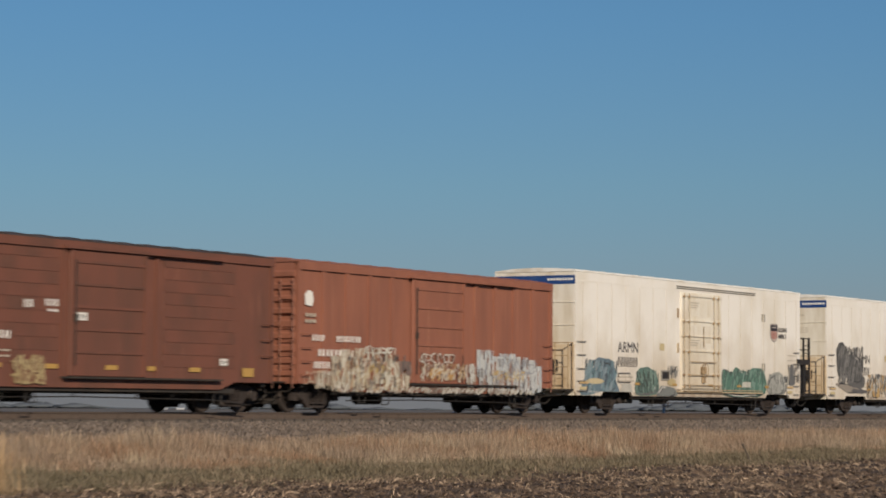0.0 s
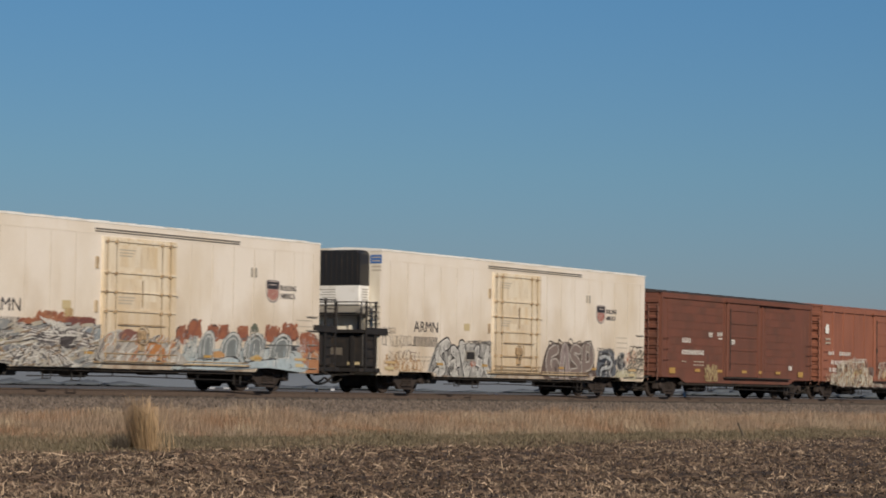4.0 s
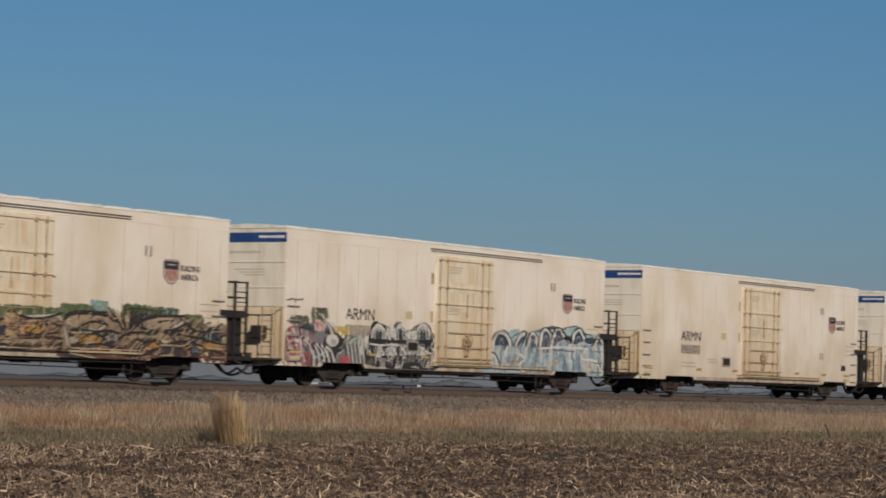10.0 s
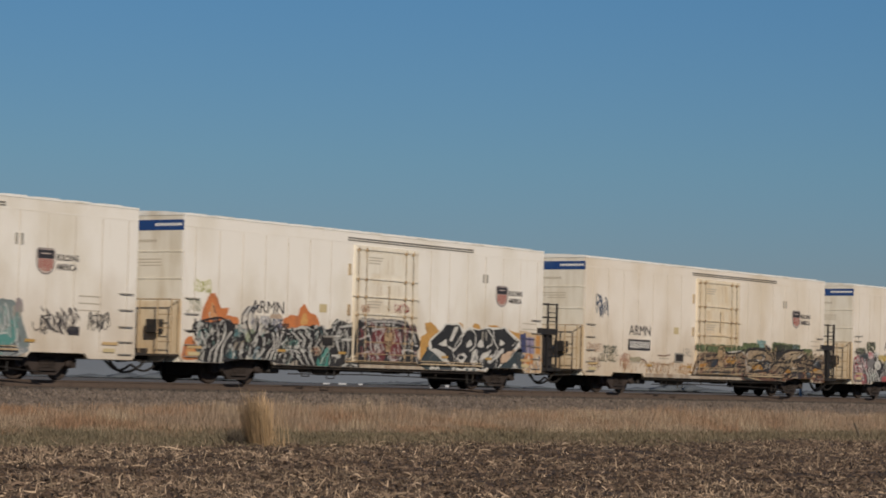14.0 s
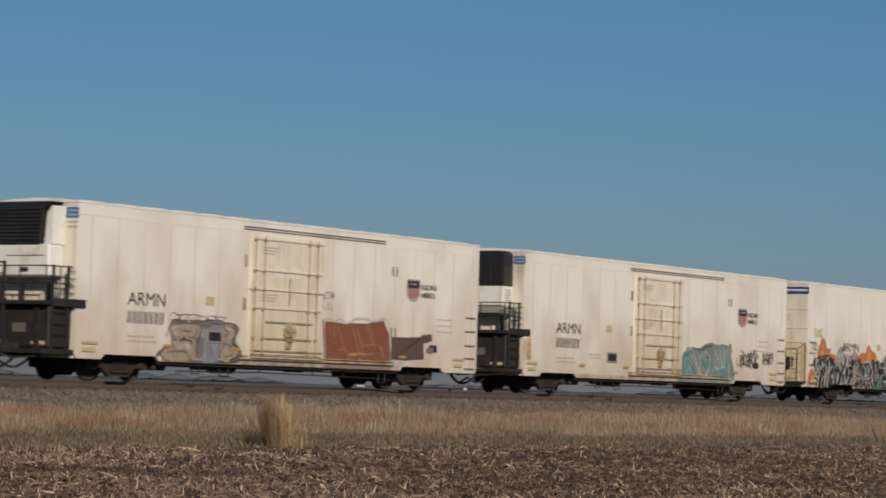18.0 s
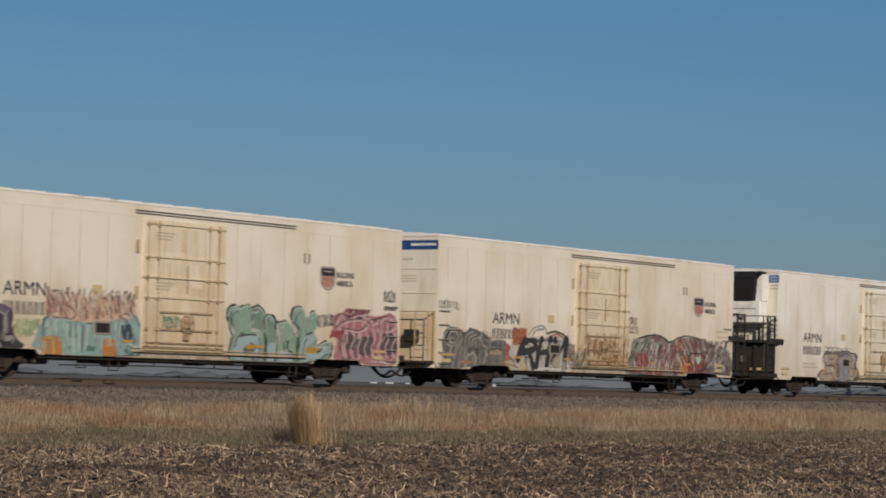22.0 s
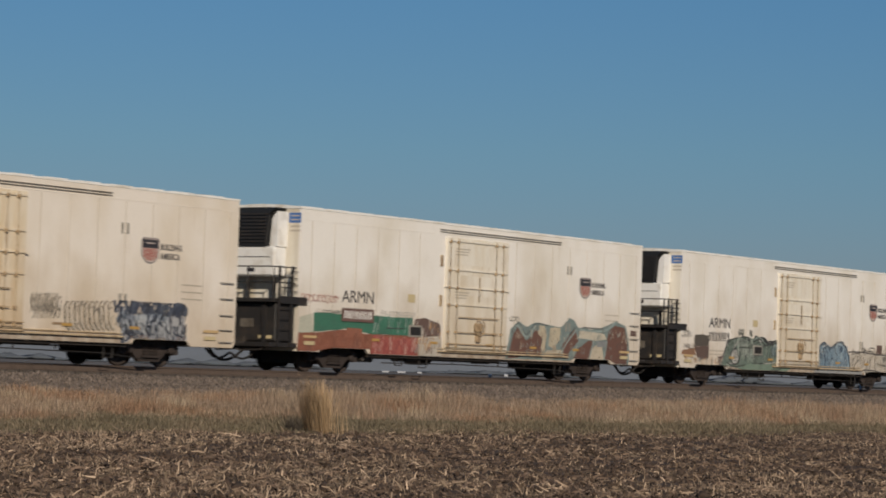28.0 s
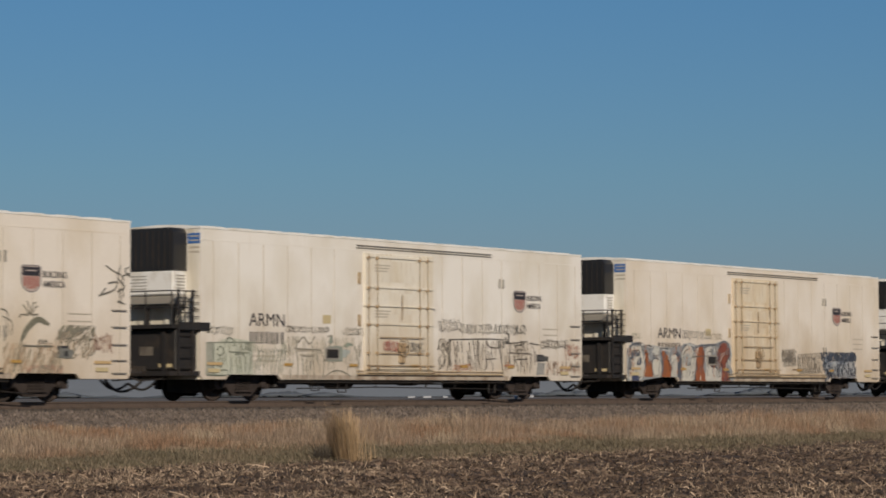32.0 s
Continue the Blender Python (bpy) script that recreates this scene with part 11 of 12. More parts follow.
p.hatch(((.4, .4, .42), (.2, .13, .1),), 26, 16.84, 19.72, .71, .87, .4, .04, .25, .3)
p.hatch(((.04, .045, .06), (.055, .065, .095), (.1, .115, .145),), 70, 16.63, 19.71, 1.42, 1.81, .5, .07, .4, .9)
p.hatch(((.4, .41, .42), (.04, .045, .06),), 50, 16.98, 19.67, .73, 1.32, -.4, .05, .35, .9)
p.area((.4, .4, .4), [(19.05, 1.18), (19.06, 1.42), (19.36, 1.44), (19.37, 1.19)], 1)
p.finish()
c = built[14]
p = Spray(c, 450, "pale green panel and thin grey outline letters")
p.area((.38, .38, .32), [(2.11, .75), (2.13, 1.67), (2.45, 1.66), (2.46, .74)], 1)
p.area((.58, .59, .49), [(2.46, .74), (2.47, 1.66), (3.18, 1.82), (4.19, 1.72), (4.21, .73)], 1)
p.area((.34, .42, .36), [(7.73, 1.72), (7.87, 1.92), (7.96, 1.72)])
p.area((.3, .35, .28), [(8.51, 1.64), (8.56, 1.73), (8.94, 1.73), (8.93, 1.65)])
p.area((.42, .46, .44), [(8.42, 1.3), (8.47, 1.53), (8.79, 1.5), (8.61, 1.33)])
p.line((.15, .17, .13), .04, [(2.15, 1.66), (3.18, 1.69), (4.19, 1.68)])
p.line((.15, .17, .13), .04, [(2.45, 1.66), (2.46, .75)])
p.line((.15, .17, .13), .04, [(2.15, .74), (3.18, .73), (4.19, .76)])
p.line((.15, .17, .13), .04, [(2.6, 1.46), (2.77, 1.57), (2.89, 1.43), (2.77, 1.3), (2.64, 1.35)])
p.line((.15, .17, .13), .04, [(2.6, 1.13), (2.77, 1.24), (2.89, 1.11), (2.77, .97), (2.6, 1.03)])
p.line((.15, .17, .13), .04, [(2.93, 1.62), (3.1, 1.82), (3.31, 1.76), (3.35, 1.57)])
p.line((.15, .17, .13), .04, [(3.1, 1.41), (4.02, 1.39)])
p.line((.15, .17, .13), .04, [(3.22, 1.3), (3.22, .76)])
p.line((.15, .17, .13), .04, [(3.39, 1.33), (3.6, 1.36), (3.81, 1.31), (3.85, .82)])
p.line((.15, .17, .13), .04, [(3.43, 1.25), (3.52, .79)])
p.line((.15, .17, .13), .04, [(3.6, 1.3), (3.68, .81)])
p.line((.15, .17, .13), .04, [(4.02, 1.64), (4.11, 1.31), (4.02, .76)])
p.line((.15, .17, .13), .04, [(2.52, .86), (3.02, .89), (3.1, .76)])
p.line((.24, .25, .2), .03, [(4.32, .71), (4.36, 1.09), (4.53, 1.48)])
p.line((.34, .34, .28), .03, [(4.39, 1.15), (4.51, 1.31), (4.41, 1.53)])
p.line((.24, .25, .2), .03, [(4.49, .71), (4.53, 1.09), (4.71, 1.48)])
p.line((.34, .34, .28), .03, [(4.56, 1.15), (4.68, 1.32), (4.58, 1.53)])
p.line((.24, .25, .2), .03, [(4.66, .71), (4.71, 1.1), (4.88, 1.48)])
p.line((.34, .34, .28), .03, [(4.73, 1.15), (4.85, 1.32), (4.75, 1.54)])
p.line((.24, .25, .2), .03, [(4.84, .71), (4.88, 1.1), (5.05, 1.49)])
p.line((.34, .34, .28), .03, [(4.9, 1.15), (5.03, 1.32), (4.92, 1.54)])
p.line((.24, .25, .2), .03, [(5.01, .71), (5.05, 1.1), (5.23, 1.49)])
p.line((.34, .34, .28), .03, [(5.08, 1.15), (5.2, 1.32), (5.1, 1.54)])
p.line((.24, .25, .2), .03, [(5.18, .71), (5.23, 1.1), (5.4, 1.49)])
p.line((.34, .34, .28), .03, [(5.25, 1.15), (5.37, 1.32), (5.27, 1.54)])
p.line((.24, .25, .2), .03, [(5.36, .71), (5.4, 1.1), (5.58, 1.49)])
p.line((.34, .34, .28), .03, [(5.43, 1.16), (5.55, 1.32), (5.44, 1.55)])
p.line((.24, .25, .2), .03, [(5.53, .71), (5.58, 1.1), (5.75, 1.49)])
p.line((.34, .34, .28), .03, [(5.6, 1.16), (5.72, 1.33), (5.62, 1.55)])
p.line((.27, .25, .2), .04, [(5.84, 1.89), (5.88, 1.33), (5.93, .66)])
p.line((.27, .25, .2), .04, [(6.15, 1.61), (6.28, 1.16), (6.24, .66)])
p.line((.27, .25, .2), .04, [(6.19, 1.54), (7.36, 1.52)])
p.line((.27, .25, .2), .04, [(6.46, 1.33), (7, 1.31)])
p.line((.27, .25, .2), .04, [(6.5, 1.28), (6.55, .66)])
p.line((.27, .25, .2), .04, [(6.68, 1.28), (6.73, .66)])
p.line((.27, .25, .2), .04, [(6.86, 1.28), (6.84, .66)])
p.line((.27, .25, .2), .04, [(7, 1.62), (7.04, .66)])
p.line((.27, .25, .2), .04, [(7.36, 1.51), (7.54, 1.17), (7.45, .66)])
p.line((.27, .25, .2), .04, [(7.73, 1.92), (7.91, 1.95), (7.96, 1.75)])
p.line((.27, .25, .2), .04, [(7.45, 1.17), (7.73, 1.23)])
p.line((.27, .25, .2), .04, [(9.03, 1.65), (9.22, 1.19), (9.12, .67)])
p.line((.27, .25, .2), .04, [(7.45, .66), (7.91, .86), (8.37, .89), (8.84, .72)])
p.line((.27, .25, .2), .04, [(6.1, 1.89), (6.28, 1.72), (6.55, 1.9), (6.82, 1.68), (7.09, 1.93)])
p.scrawl((.2, .19, .16), 9, 2.15, 3.35, 1.89, 2.16, .03)
p.scrawl((.22, .2, .17), 16, 5.75, 7.73, 2.01, 2.24, .03)
p.scrawl((.26, .24, .2), 7, 8.47, 9.46, 1.96, 2.25, .03)
p.hatch(((.3, .32, .24), (.42, .4, .32),), 70, 2.52, 5.75, .76, 1.78, .1, .02, .35, .4)
p.hatch(((.36, .33, .26), (.46, .43, .35),), 70, 5.75, 9.41, .69, 1.91, .05, .02, .45, .15)
p.area((.3, .33, .28), [(7.68, 1.17), (7.71, 1.63), (8.42, 1.64), (8.42, 1.18)], 1)
p.scrawl((.16, .17, .13), 3, 3.7, 4.12, 1.42, 1.77, .04)
p.finish()
p = Spray(c, 451, "faint red and grey scribbles on the door", DOOR_Y)
p.scrawl((.42, .14, .12), 6, 10.41, 11.1, 1.46, 1.9, .04)
p.finish()
p = Spray(c, 452, "grey scribble on the door", DOOR_Y)
p.scrawl((.22, .2, .17), 6, 11.69, 12.49, 1.45, 1.87, .04)
p.finish()
p = Spray(c, 453, "thin black and rust line lettering")
p.line((.13, .115, .1), .04, [(13.45, .95), (13.82, 1.29), (13.56, 1.65), (13.87, 1.89)])
p.line((.13, .115, .1), .04, [(13.87, .92), (14.02, 1.35), (13.77, 1.71), (14.13, 1.91)])
p.line((.13, .115, .1), .04, [(14.13, 1.93), (15.67, 1.97), (16.97, 1.97), (17.3, 1.85), (18.53, 1.93)])
p.line((.13, .115, .1), .04, [(14.24, 1.87), (14.39, 1.53)])
p.line((.13, .115, .1), .04, [(14.45, 1.87), (14.55, 1.54)])
p.line((.13, .115, .1), .04, [(14.66, 1.87), (14.76, 1.51)])
p.line((.13, .115, .1), .04, [(15.34, 1.91), (15.45, 1.36), (15.55, .93)])
p.line((.13, .115, .1), .04, [(15.56, 1.92), (15.55, 1.3)])
p.line((.13, .115, .1), .04, [(15.02, 1.6), (15.23, .99)])
p.line((.13, .115, .1), .04, [(15.66, 1.86), (15.71, .99)])
p.line((.13, .115, .1), .04, [(16.1, 1.92), (16.31, 1.71), (16.8, 1.7)])
p.line((.13, .115, .1), .04, [(16.15, 1.31), (16.64, 1.34)])
p.line((.13, .115, .1), .04, [(15.98, .93), (16.14, 1.24)])
p.line((.13, .115, .1), .04, [(16.75, 1.93), (16.96, 1.31), (17.07, .81)])
p.line((.13, .115, .1), .04, [(17.41, 1.54), (18.75, 1.51)])
p.line((.13, .115, .1), .04, [(17.74, 1.79), (18.3, 1.83), (18.08, 1.95)])
p.line((.13, .115, .1), .04, [(17.91, 1.64), (18.3, 1.65)])
p.line((.13, .115, .1), .04, [(18.75, 1.49), (18.63, .88)])
p.line((.13, .115, .1), .04, [(17.85, 1.32), (18.53, 1.34)])
p.line((.13, .115, .1), .04, [(18.19, 1.95), (18.36, 1.64)])
p.line((.13, .115, .1), .04, [(18.64, 1.87), (19.21, 1.83)])
p.line((.13, .115, .1), .04, [(17.74, 1.45), (17.96, .94)])
p.line((.13, .115, .1), .04, [(14.34, 1.29), (14.39, .93)])
p.line((.13, .115, .1), .04, [(14.6, 1.17), (14.65, .9)])
p.hatch(((.15, .13, .11), (.32, .27, .22),), 60, 13.46, 18.98, .84, 1.92, -.08, .03, .5, .08)
p.hatch(((.13, .115, .1), (.3, .26, .2),), 24, 13.35, 14.08, .98, 1.95, .5, .03, .3, .6)
p.scrawl((.2, .18, .16), 8, 13.41, 14.61, 2.14, 2.62, .03)
p.scrawl((.24, .22, .19), 16, 14.61, 16.43, 2.1, 2.5, .03)
p.scrawl((.17, .16, .14), 12, 16.53, 18.42, 2.1, 2.51, .04)
p.scrawl((.22, .2, .17), 10, 19.33, 20.96, 1.66, 2.05, .04)
p.scrawl((.42, .2, .14), 6, 20.84, 21.67, 1.29, 1.93, .03)
p.scrawl((.46, .22, .13), 5, 14.23, 15.23, .9, 1.17, .04)
p.line((.46, .22, .13), .05, [(17.13, 1.11), (17.68, 1.12)])
p.line((.46, .22, .13), .05, [(17.35, 1.25), (17.35, .97)])
p.area((.08, .08, .08), [(19.04, 1.33), (19.07, 1.47), (19.76, 1.43), (19.76, 1.27)], 1)
p.area((.35, .34, .32), [(19.03, .82), (19.12, 1.24), (19.55, 1.21), (19.49, .82)], 1)
p.line((.1, .095, .085), .09, [(17.19, 2.06), (17.35, 1.85), (17.41, 2.19)])
p.hatch(((.42, .24, .16), (.3, .25, .2),), 40, 19.67, 21.67, .76, 1.28, .1, .03, .25, .4)
p.finish()
c = built[15]
p = Spray(c, 454, "grey-green sprayed plant-like arcs and scribbles")
p.line((.2, .19, .14), .1, [(17.7, 1.61), (17.9, 1.96), (18.32, 2.22), (18.74, 2.05)])
p.line((.2, .19, .14), .07, [(17.77, 1.66), (17.97, 1.91), (18.32, 2.14), (18.6, 2.07)])
p.line((.2, .19, .14), .05, [(17.43, .77), (17.63, 1.36), (17.77, 1.76)])
p.line((.2, .18, .14), .04, [(17.97, 2.31), (17.83, 2.51), (17.76, 2.55)])
p.line((.2, .18, .14), .04, [(18.01, 2.31), (17.97, 2.56), (17.9, 2.66)])
p.line((.2, .18, .14), .04, [(18.04, 2.31), (18.11, 2.56), (18.25, 2.64)])
p.line((.2, .18, .14), .04, [(18.07, 2.31), (18.21, 2.49), (18.32, 2.54)])
p.line((.2, .18, .14), .04, [(17.97, 2.29), (17.69, 2.3), (17.63, 2.2)])
p.line((.2, .18, .14), .04, [(18.07, 2.29), (18.32, 2.32)])
p.line((.2, .18, .14), .04, [(16.94, 2.43), (17.15, 2.39), (17.21, 2.24)])
p.line((.2, .18, .14), .04, [(17.01, 2.24), (17.35, 2.1), (17.35, 1.75)])
p.line((.2, .18, .14), .04, [(17.15, 2.14), (17.22, 1.85), (17.08, 1.6)])
p.hatch(((.17, .16, .13), (.26, .24, .18),), 34, 19.03, 20.47, 1.64, 2.05, .8, .04, .4, .5)
p.scrawl((.22, .2, .15), 6, 18.89, 20.48, 1.19, 1.79, .04)
p.scrawl((.3, .18, .14), 8, 20.4, 21.22, 1.3, 1.86, .04)
p.hatch(((.34, .27, .19), (.44, .3, .2), (.26, .23, .17),), 60, 17.02, 19.17, .73, 1.57, .3, .03, .4, .5)
p.hatch(((.26, .23, .17), (.38, .3, .22),), 30, 18.82, 20.48, 1.14, 1.89, .7, .03, .3, .6)
p.line((.16, .15, .12), .05, [(17.77, 1.48), (18.89, 1.48)])
p.line((.16, .15, .12), .04, [(18.32, 1.57), (18.43, 1.65), (18.5, 1.55), (18.6, 1.64), (18.66, 1.55)])
p.line((.15, .14, .12), .04, [(20.91, 3.71), (21.21, 3.57), (21.51, 3.48)])
p.line((.15, .14, .12), .04, [(21.51, 3.74), (21.36, 3.42), (21.66, 3.17)])
p.line((.15, .14, .12), .04, [(21.89, 3.54), (21.51, 3.43)])
p.line((.15, .14, .12), .04, [(20.98, 3.23), (21.36, 3.27), (21.21, 3.05), (20.62, 2.88)])
p.line((.15, .14, .12), .04, [(21.43, 3.11), (21.51, 2.7)])
p.line((.15, .14, .12), .04, [(21.58, 3.43), (21.59, 2.86)])
p.line((.15, .14, .12), .04, [(21.66, 3.12), (21.36, 3.01)])
p.line((.15, .14, .12), .04, [(20.69, 2.91), (20.91, 3.1)])
p.line((.15, .14, .12), .04, [(21.36, 2.75), (21.66, 2.68)])
p.line((.15, .14, .12), .04, [(21.81, 3.7), (21.66, 3.59), (21.89, 3.44)])
p.area((.2, .2, .18), [(19.1, 1.18), (19.12, 1.43), (19.64, 1.41), (19.64, 1.16)], 1)
p.area((.05, .05, .05), [(19.28, 1.23), (19.3, 1.36), (19.46, 1.35), (19.46, 1.22)], 1)
p.hatch(((.46, .28, .2), (.3, .26, .2),), 40, 17.64, 19.25, .65, .98, .2, .03, .25, .5)
p.finish()
p = Spray(b1, 455, "ragged pale cream dripping lettering along the sill", -SIDE - .058)
p.hatch(((.58, .53, .43), (.5, .44, .34), (.62, .58, .49), (.36, .22, .14),), 30, 2.22, 3.1, .6, 1.68, 0, .07, .75, .06)
p.hatch(((.58, .53, .43), (.5, .44, .34), (.62, .58, .49), (.36, .22, .14),), 30, 2.7, 4.07, .6, 1.89, 0, .07, .75, .06)
p.hatch(((.58, .53, .43), (.5, .44, .34), (.62, .58, .49), (.36, .22, .14),), 30, 3.58, 4.89, .61, 1.94, 0, .07, .75, .06)
p.hatch(((.58, .53, .43), (.5, .44, .34), (.62, .58, .49), (.36, .22, .14),), 30, 4.56, 5.89, .62, 1.9, 0, .07, .75, .06)
p.hatch(((.58, .53, .43), (.5, .44, .34), (.62, .58, .49), (.36, .22, .14),), 30, 5.39, 6.06, .62, 1.58, 0, .07, .75, .06)
p.hatch(((.58, .53, .43), (.5, .44, .34), (.62, .58, .49), (.36, .22, .14),), 30, 5.73, 6.65, .63, 1.21, 0, .07, .75, .06)
p.hatch(((.6, .56, .47), (.5, .4, .26),), 60, 2.46, 6.06, .65, 1.56, .1, .07, .3, .5)
p.hatch(((.2, .14, .1), (.14, .13, .12), (.34, .15, .09), (.24, .2, .16),), 60, 2.3, 6.39, .61, 1.79, .1, .06, .3, .3)
p.hatch(((.55, .5, .42), (.45, .36, .26),), 24, 1.37, 2.47, .66, 1.22, 0, .06, .3, .1)
p.hatch(((.42, .3, .12), (.24, .17, .12),), 10, 4.31, 5.22, 1.19, 1.49, 1, .08, .25, .8)
p.scrawl((.6, .57, .5), 4, 4.06, 5.71, 1.76, 2.03, .06)
p.hatch(((.14, .11, .1), (.24, .16, .13),), 16, 6.05, 6.76, 1.13, 1.6, .1, .08, .4, .2)
p.finish()
p = Spray(b1, 456, "faint cream and tan lettering on the door", -SIDE - .112)
p.hatch(((.56, .5, .42), (.5, .36, .2), (.58, .54, .46), (.3, .12, .07),), 50, 7.24, 10.05, .96, 1.55, .4, .07, .35, .5)
p.hatch(((.13, .08, .06), (.2, .1, .07),), 30, 7.24, 10.05, .96, 1.87, .2, .06, .3, .5)
p.scrawl((.58, .53, .46), 6, 7.24, 9.33, 1.55, 1.9, .06)
p.hatch(((.5, .3, .12), (.56, .47, .36),), 20, 7.76, 9.34, 1, 1.39, 1.2, .08, .3, .6)
p.finish()
p = Spray(b1, 457, "ragged pale blue-white dripping lettering", -SIDE - .058)
p.hatch(((.5, .52, .53), (.6, .6, .58), (.42, .45, .48), (.54, .54, .52),), 34, 10.91, 11.96, .63, 2.04, 0, .07, .8, .05)
p.hatch(((.5, .52, .53), (.6, .6, .58), (.42, .45, .48), (.54, .54, .52),), 34, 11.87, 12.61, .64, 1.85, 0, .07, .8, .05)
p.hatch(((.5, .52, .53), (.6, .6, .58), (.42, .45, .48), (.54, .54, .52),), 34, 12.33, 13.45, .64, 1.95, 0, .07, .8, .05)
p.hatch(((.5, .52, .53), (.6, .6, .58), (.42, .45, .48), (.54, .54, .52),), 34, 13.26, 14.31, .65, 1.86, 0, .07, .8, .05)
p.hatch(((.5, .52, .53), (.6, .6, .58), (.42, .45, .48), (.54, .54, .52),), 34, 14.12, 14.79, .66, 1.77, 0, .07, .8, .05)
p.hatch(((.5, .52, .53), (.6, .6, .58), (.42, .45, .48), (.54, .54, .52),), 34, 14.69, 15.23, .66, 1.57, 0, .07, .8, .05)
p.hatch(((.26, .24, .24), (.2, .18, .18), (.34, .17, .11),), 40, 10.99, 15.07, .69, 1.79, 0, .06, .5, .12)
p.hatch(((.56, .47, .32), (.5, .36, .16),), 16, 11.87, 14.12, 1.01, 1.38, .6, .08, .25, .6)
p.scrawl((.34, .34, .36), 5, 12.42, 14.69, 1.14, 1.79, .05)
p.hatch(((.6, .58, .54), (.4, .34, .28),), 20, 10.05, 10.77, .74, 1.58, 0, .06, .4, .1)
p.finish()
p = Spray(b1, 458, "weathered whitish band along the sill", -SIDE - .058)
p.hatch(((.58, .54, .48), (.5, .45, .38), (.2, .13, .1), (.3, .26, .23),), 130, 2.47, 14.69, .59, .8, 1.5, .07, .3, 1)
p.finish()
p = Spray(w2, 459, "dull teal, blue and grey smeared lettering")
p.area((.14, .2, .24), [(1.41, .6), (1.68, 1.18), (2.4, 1.61), (2.59, 1.95), (3.33, 1.92), (3.99, 1.81), (4.08, 1.21), (4.46, .7), (3.71, .57)])
p.hatch(((.26, .32, .35), (.07, .09, .11), (.16, .26, .29),), 60, 1.68, 4.18, .65, 1.87, .3, .09, .5, .2)
p.oval((.58, .48, .3), 2.5, 1.13, .67, .1)
p.area((.12, .2, .17), [(5.71, .67), (5.85, 1.49), (6.4, 1.69), (7.29, 1.56), (7.6, 1.08), (7.4, .73)])
p.hatch(((.2, .28, .24), (.06, .08, .07),), 40, 5.81, 7.6, .72, 1.59, -.2, .09, .4, .2)
p.area((.2, .21, .2), [(7.5, .6), (7.8, .99), (9.03, .92), (9.13, .61)])
p.oval((.5, .4, .22), 8.72, 1.16, .37, .14)
p.hatch(((.1, .1, .1), (.3, .29, .27),), 14, 8.31, 9.23, 1.27, 1.76, .4, .07, .3, .15)
p.area((.1, .2, .155), [(13.43, .68), (13.28, 1.69), (14, 1.57), (14.56, 1.81), (15.36, 1.63), (16.06, 1.78), (17, 1.8), (17.48, 1.38), (17.35, .8), (16.06, .65)])
p.hatch(((.07, .11, .09), (.2, .31, .26),), 60, 13.43, 17.36, .74, 1.73, .3, .08, .4, .3)
p.area((.56, .54, .48), [(15.09, 1.02), (15.18, 1.24), (15.94, 1.24), (15.94, 1.03)], 1)
p.area((.36, .36, .33), [(17.71, .71), (17.84, 1.52), (19.18, 1.59), (19.29, .72)])
p.hatch(((.12, .12, .12), (.5, .49, .45),), 30, 17.72, 19.67, .76, 1.58, 0, .06, .3, .4)
p.area((.14, .14, .14), [(19.79, 1.21), (19.92, 1.94), (20.29, 1.9), (20.41, 1.22)])
p.hatch(((.15, .14, .13), (.3, .28, .26),), 16, 19.67, 21.3, 1.22, 2, .1, .08, .4, .15)
p.ring((.14, .13, .12), .05, [(4.27, 1.11), (4.31, 1.43), (5.23, 1.44), (5.27, 1.12)], 1)
p.area((.5, .48, .43), [(4.46, .72), (4.56, 1.05), (5.33, 1.06), (5.42, .73)], 1)
p.finish()
p = Spray(w1, 460, "dark grey smeared painted mass")
p.area((.13, .125, .12), [(2.26, 1.59), (2.02, 2.55), (2.17, 2.91), (2.71, 3.03), (3.14, 2.85), (3.24, 2.61), (3.61, 2.58), (3.68, 2.86), (4, 2.5), (4.77, 2.11), (4.92, 1.79), (5.32, 1.54), (5.09, 1.13), (3.33, 1.28), (3.23, 1.6)])
p.hatch(((.22, .21, .2), (.08, .078, .075),), 70, 2.16, 5.1, 1.24, 2.9, .4, .1, .5, .3)
p.area((.3, .26, .22), [(2, 1.22), (2.26, 1.31), (3.77, 1.2), (5.31, 1.01), (5.76, .89), (3.33, .91)])
p.area((.12, .11, .11), [(3.87, .92), (3.98, 1.08), (5.42, 1.05), (5.42, .91)])
p.oval((.14, .13, .12), 6.1, 1.46, .32, .13)
p.area((.5, .33, .14), [(6.2, .73), (6.32, 1.23), (6.89, 1.27), (7, .72)])
p.area((.12, .12, .12), [(6.67, 1.4), (6.79, 1.73), (7.24, 1.65), (7.24, 1.32)])
p.hatch(((.12, .12, .12), (.5, .46, .4), (.45, .28, .12),), 50, 5.54, 7.91, .65, 1.73, .2, .08, .4, .3)
p.finish()

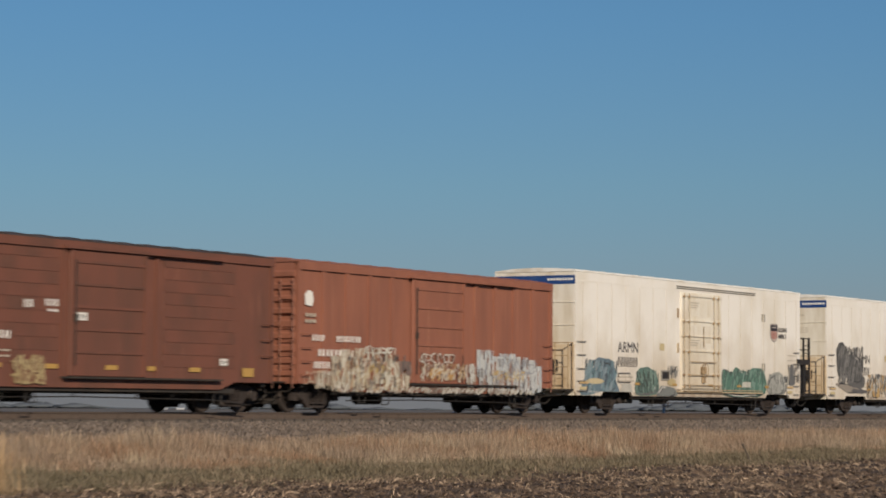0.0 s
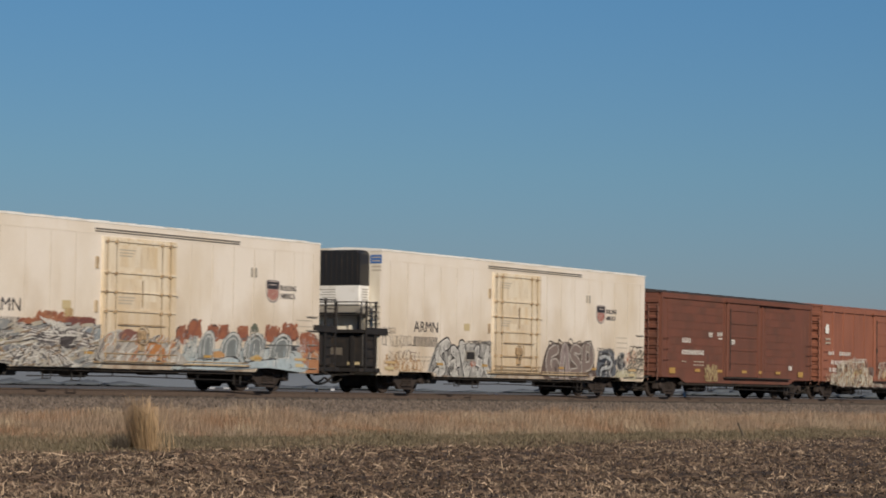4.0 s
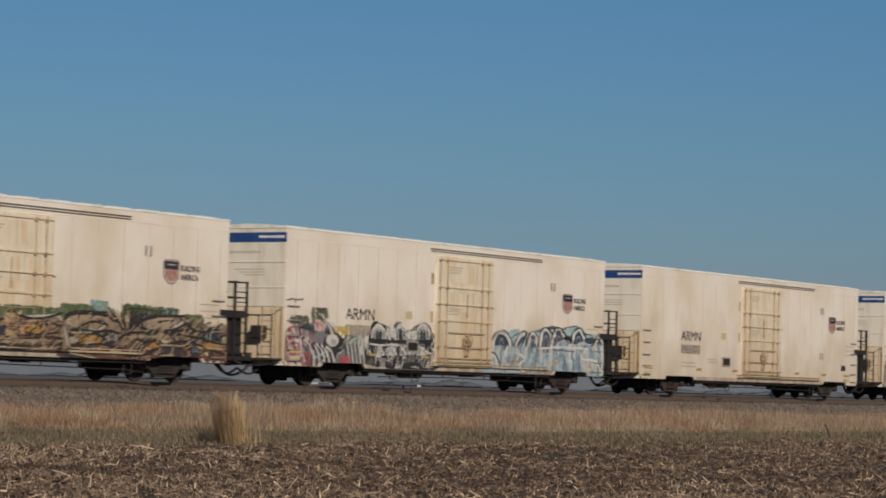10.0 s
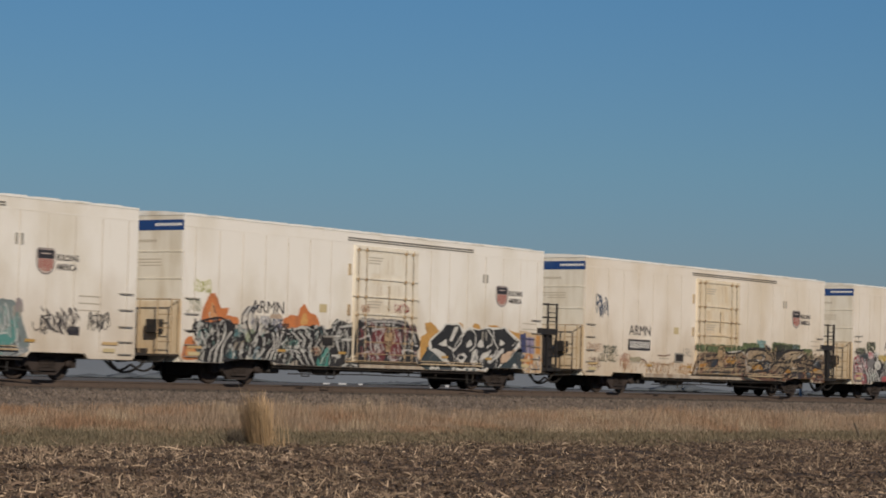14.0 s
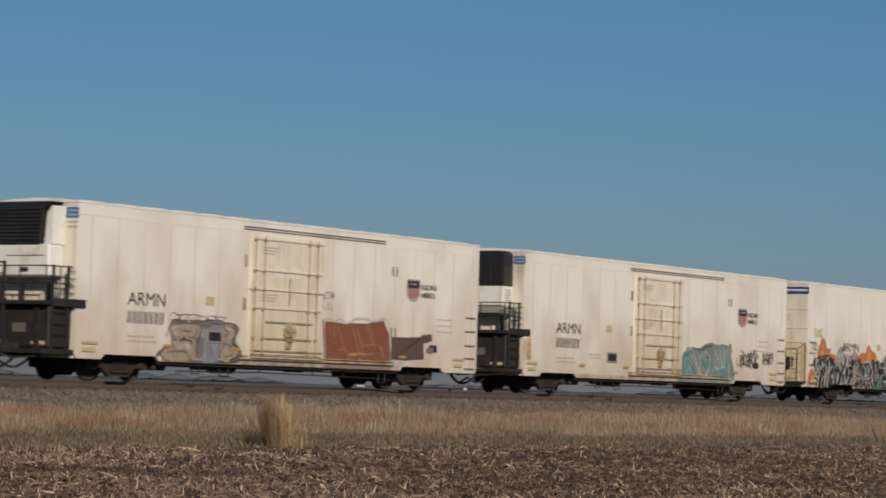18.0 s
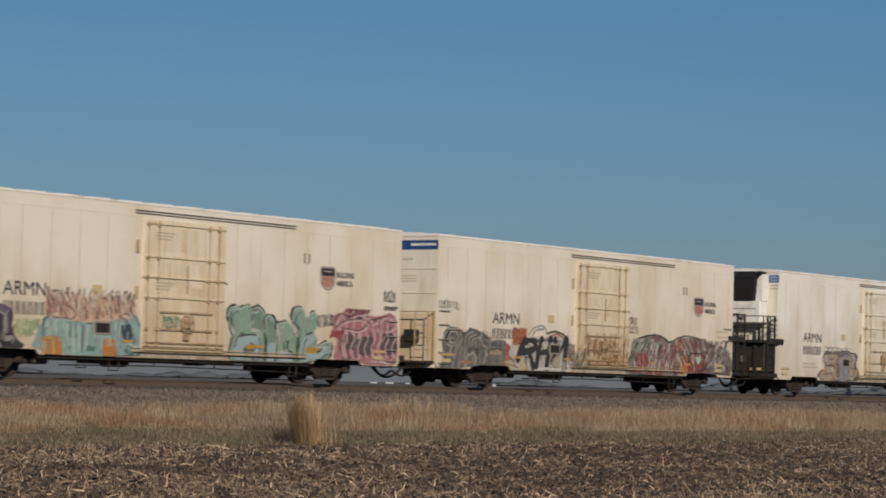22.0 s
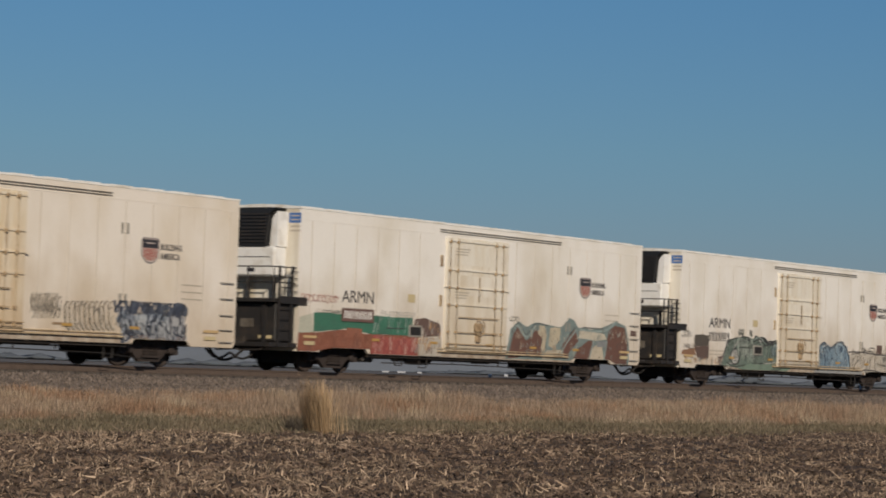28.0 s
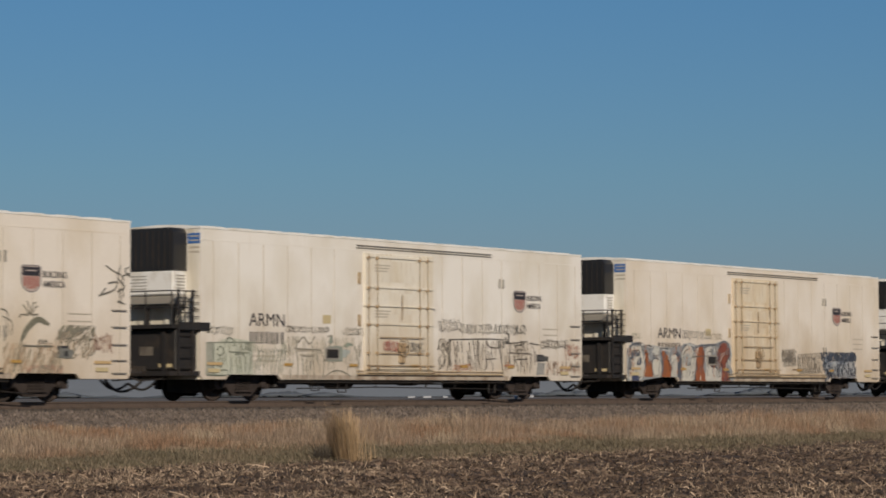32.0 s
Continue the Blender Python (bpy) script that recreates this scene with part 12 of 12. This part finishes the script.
bm = bmesh.new()
plate(bm, 4.22, 5.88, 1.62, 2.03, -SIDE - .012)
part("number_panel", bm, M["ink"], built[5], "black panel behind the number")
bars(built[5], "number_marking", 4.30, 5.80, 1.70, 1.96, 6, M["white_ink"], y=-SIDE - .016)
bm = bmesh.new()
plate(bm, 4.0, 5.65, 1.60, 2.0, -SIDE - .050)
part("number_panel", bm, paint(.17, .10, .085), built[12], "dull brown panel behind the number")
bars(built[12], "number_marking", 4.08, 5.55, 1.69, 1.93, 6, M["white_ink"], y=-SIDE - .054)
p = Spray(b2, 461, "pale yellow scribble on the sill", -SIDE - .03)
p.scrawl((.44, .34, .18), 4, 4.7, 5.9, .95, 1.4, .07)
p.scrawl((.4, .3, .15), 4, 4.7, 5.9, .68, 1.0, .07)
p.hatch(((.42, .33, .18), (.36, .27, .14), (.2, .1, .06)), 40, 4.75, 5.9, .68, 1.42, .2, .06, .35, .6)
p.finish()
p = Spray(b1, 462, "faint rusty scribble by the ladder", -SIDE - .058)
p.scrawl((.5, .4, .3), 5, .75, 2.3, .75, 1.3, .04)
p.finish()
p = Spray(built[1], 464, "faint dark scribbles at the car's corner")
p.scrawl((.17, .15, .13), 4, 20.6, 21.85, 1.7, 2.1, .045)
p.scrawl((.13, .12, .11), 5, 20.5, 21.85, 1.2, 1.65, .05)
p.hatch(((.15, .14, .12), (.4, .34, .25), (.26, .22, .18)), 46, 20.4, 21.85, .7, 1.9, 1.5, .05, .4, 2.5)
p.finish()
p = Spray(w1, 463, "dark smeared lettering")
p.hatch(((.1, .1, .1), (.4, .36, .3), (.16, .24, .23)), 90, 13.3, 19.5, .75, 1.9, .2, .1, .6, .4)
p.hatch(((.1, .1, .1), (.44, .28, .12), (.5, .47, .42)), 50, 5.6, 9.2, .75, 1.7, .2, .09, .5, .4)
p.finish()

# pale scribbles on the generator boxes
for n in (1, 8):
    p = Spray(built[n], 200 + n, "pale scribble on the generator box", -.012)
    p.scrawl((.46, .45, .42), 5, -.15, .75, 1.45, 1.75, .035)
    p.scrawl((.40, .39, .37), 3, .1, .45, 1.15, 1.5, .03)
    p.finish().data.transform(Matrix.Translation((.975, 0, 0)) @ Matrix.Rotation(-math.pi / 2, 4, 'Z'))

# marks of the brown cars
for name, a, b, za, zb, k in (("reporting_mark", 2.44, 3.3, 2.32, 2.52, 3), ("number_marking", 2.44, 4.6, 1.82, 2.02, 7), ("data_marking", 2.44, 2.9, 1.50, 1.55, 2), ("data_marking", 3.6, 4.6, 1.5, 1.55, 4),
                              ("data_marking", 3.6, 4.6, 1.36, 1.41, 4), ("data_marking", 5.05, 5.45, 2.62, 2.82, 2), ("data_marking", 5.9, 6.45, 2.68, 2.86, 3), ("data_marking", 6.0, 6.45, 2.54, 2.6, 2)):
    bars(b2, name, a, b, za, zb, k, M["white_ink"] if "data_marking" != name or za > 2 else M["faint"], y=-SIDE - .012)
for a, za, w, hh in ((7.1, 2.35, .42, .20), (13.5, 1.30, .36, .18)):
    bm = bmesh.new()
    depth = -SIDE - .09 if a < 8 else -SIDE - .02
    plate(bm, a, a + w, za, za + hh, depth)
    placard = part("placard", bm, M["white_ink"], b2, "white placard")
    bm = bmesh.new()
    for k in range(3):
        plate(bm, a + w * (.16 + .26 * k), a + w * (.28 + .26 * k), za + hh * .2, za + hh * .8, depth - .003)
    part("placard_print", bm, M["faint_ink"], placard)
for xs in (1.3, 3.75, 5.95, 8.3, 10.2, 12.1, 14.6):
    bm = bmesh.new()
    end = xs in (1.3, 14.6)
    plate(bm, xs, xs + (.55 if end else .5), 1.0 if end else 1.10, 1.24 if end else 1.22, -SIDE - .012 if not 6.8 < xs < 10 else -SIDE - .09)
    part("reflector", bm, M["yellow_sticker"], b2, "yellow reflector tape")
for name, a, b, za, zb, k in (("reporting_mark", 1.2, 1.9, 2.1, 2.28, 2), ("reporting_mark", 2.5, 3.9, 2.1, 2.28, 4), ("number_marking", 1.5, 4.2, 1.66, 1.86, 6), ("data_marking", 1.3, 2.2, 1.3, 1.5, 3)):
    bars(b1, name, a, b, za, zb, k, M["white_ink"], y=-SIDE - .026)
bm = bmesh.new()
patch(bm, [(.86, 3.14), (1.22, 3.10), (1.30, 3.30), (1.24, 3.52), (1.02, 3.58), (.84, 3.44)], -SIDE - .026)
part("placard", bm, M["white_ink"], b1, "torn white placard")
for za in (2.62, 2.80):
    bars(b1, "data_marking", .85, 1.45, za, za + .10, 3, M["faint"], y=-SIDE - .026)

for ob in scene.objects:
    if ob.name.split(".")[0] == "wheelset":
        WHEELS.append(ob)


# ---------------------------------------------------------------- movement
def run(t):
    """How far the train has run along the track, in metres, from its place at 16 s."""
    q = t - 16.0
    return 9.8992 * q + 0.0041642 * q * q + 0.00010943 * q ** 3


def motions():
    for car, place in CARS:
        walk(car, [(float(t), pose(place + run(t), TRACK_Y, RAIL_Z)) for t in range(0, 33)])
    # all wheels turn alike, in steps of about forty degrees
    first = WHEELS[0]
    walk(first, [(k / FPS, Matrix.Rotation(run(k / FPS) / TREAD, 4, 'Y')) for k in range(32 * FPS + 1)])
    keys = first.animation_data
    for other in WHEELS[1:]:
        other.rotation_mode = "QUATERNION"
        own = other.animation_data_create()
        own.action = keys.action
        own.action_slot = keys.action_slot


motions()
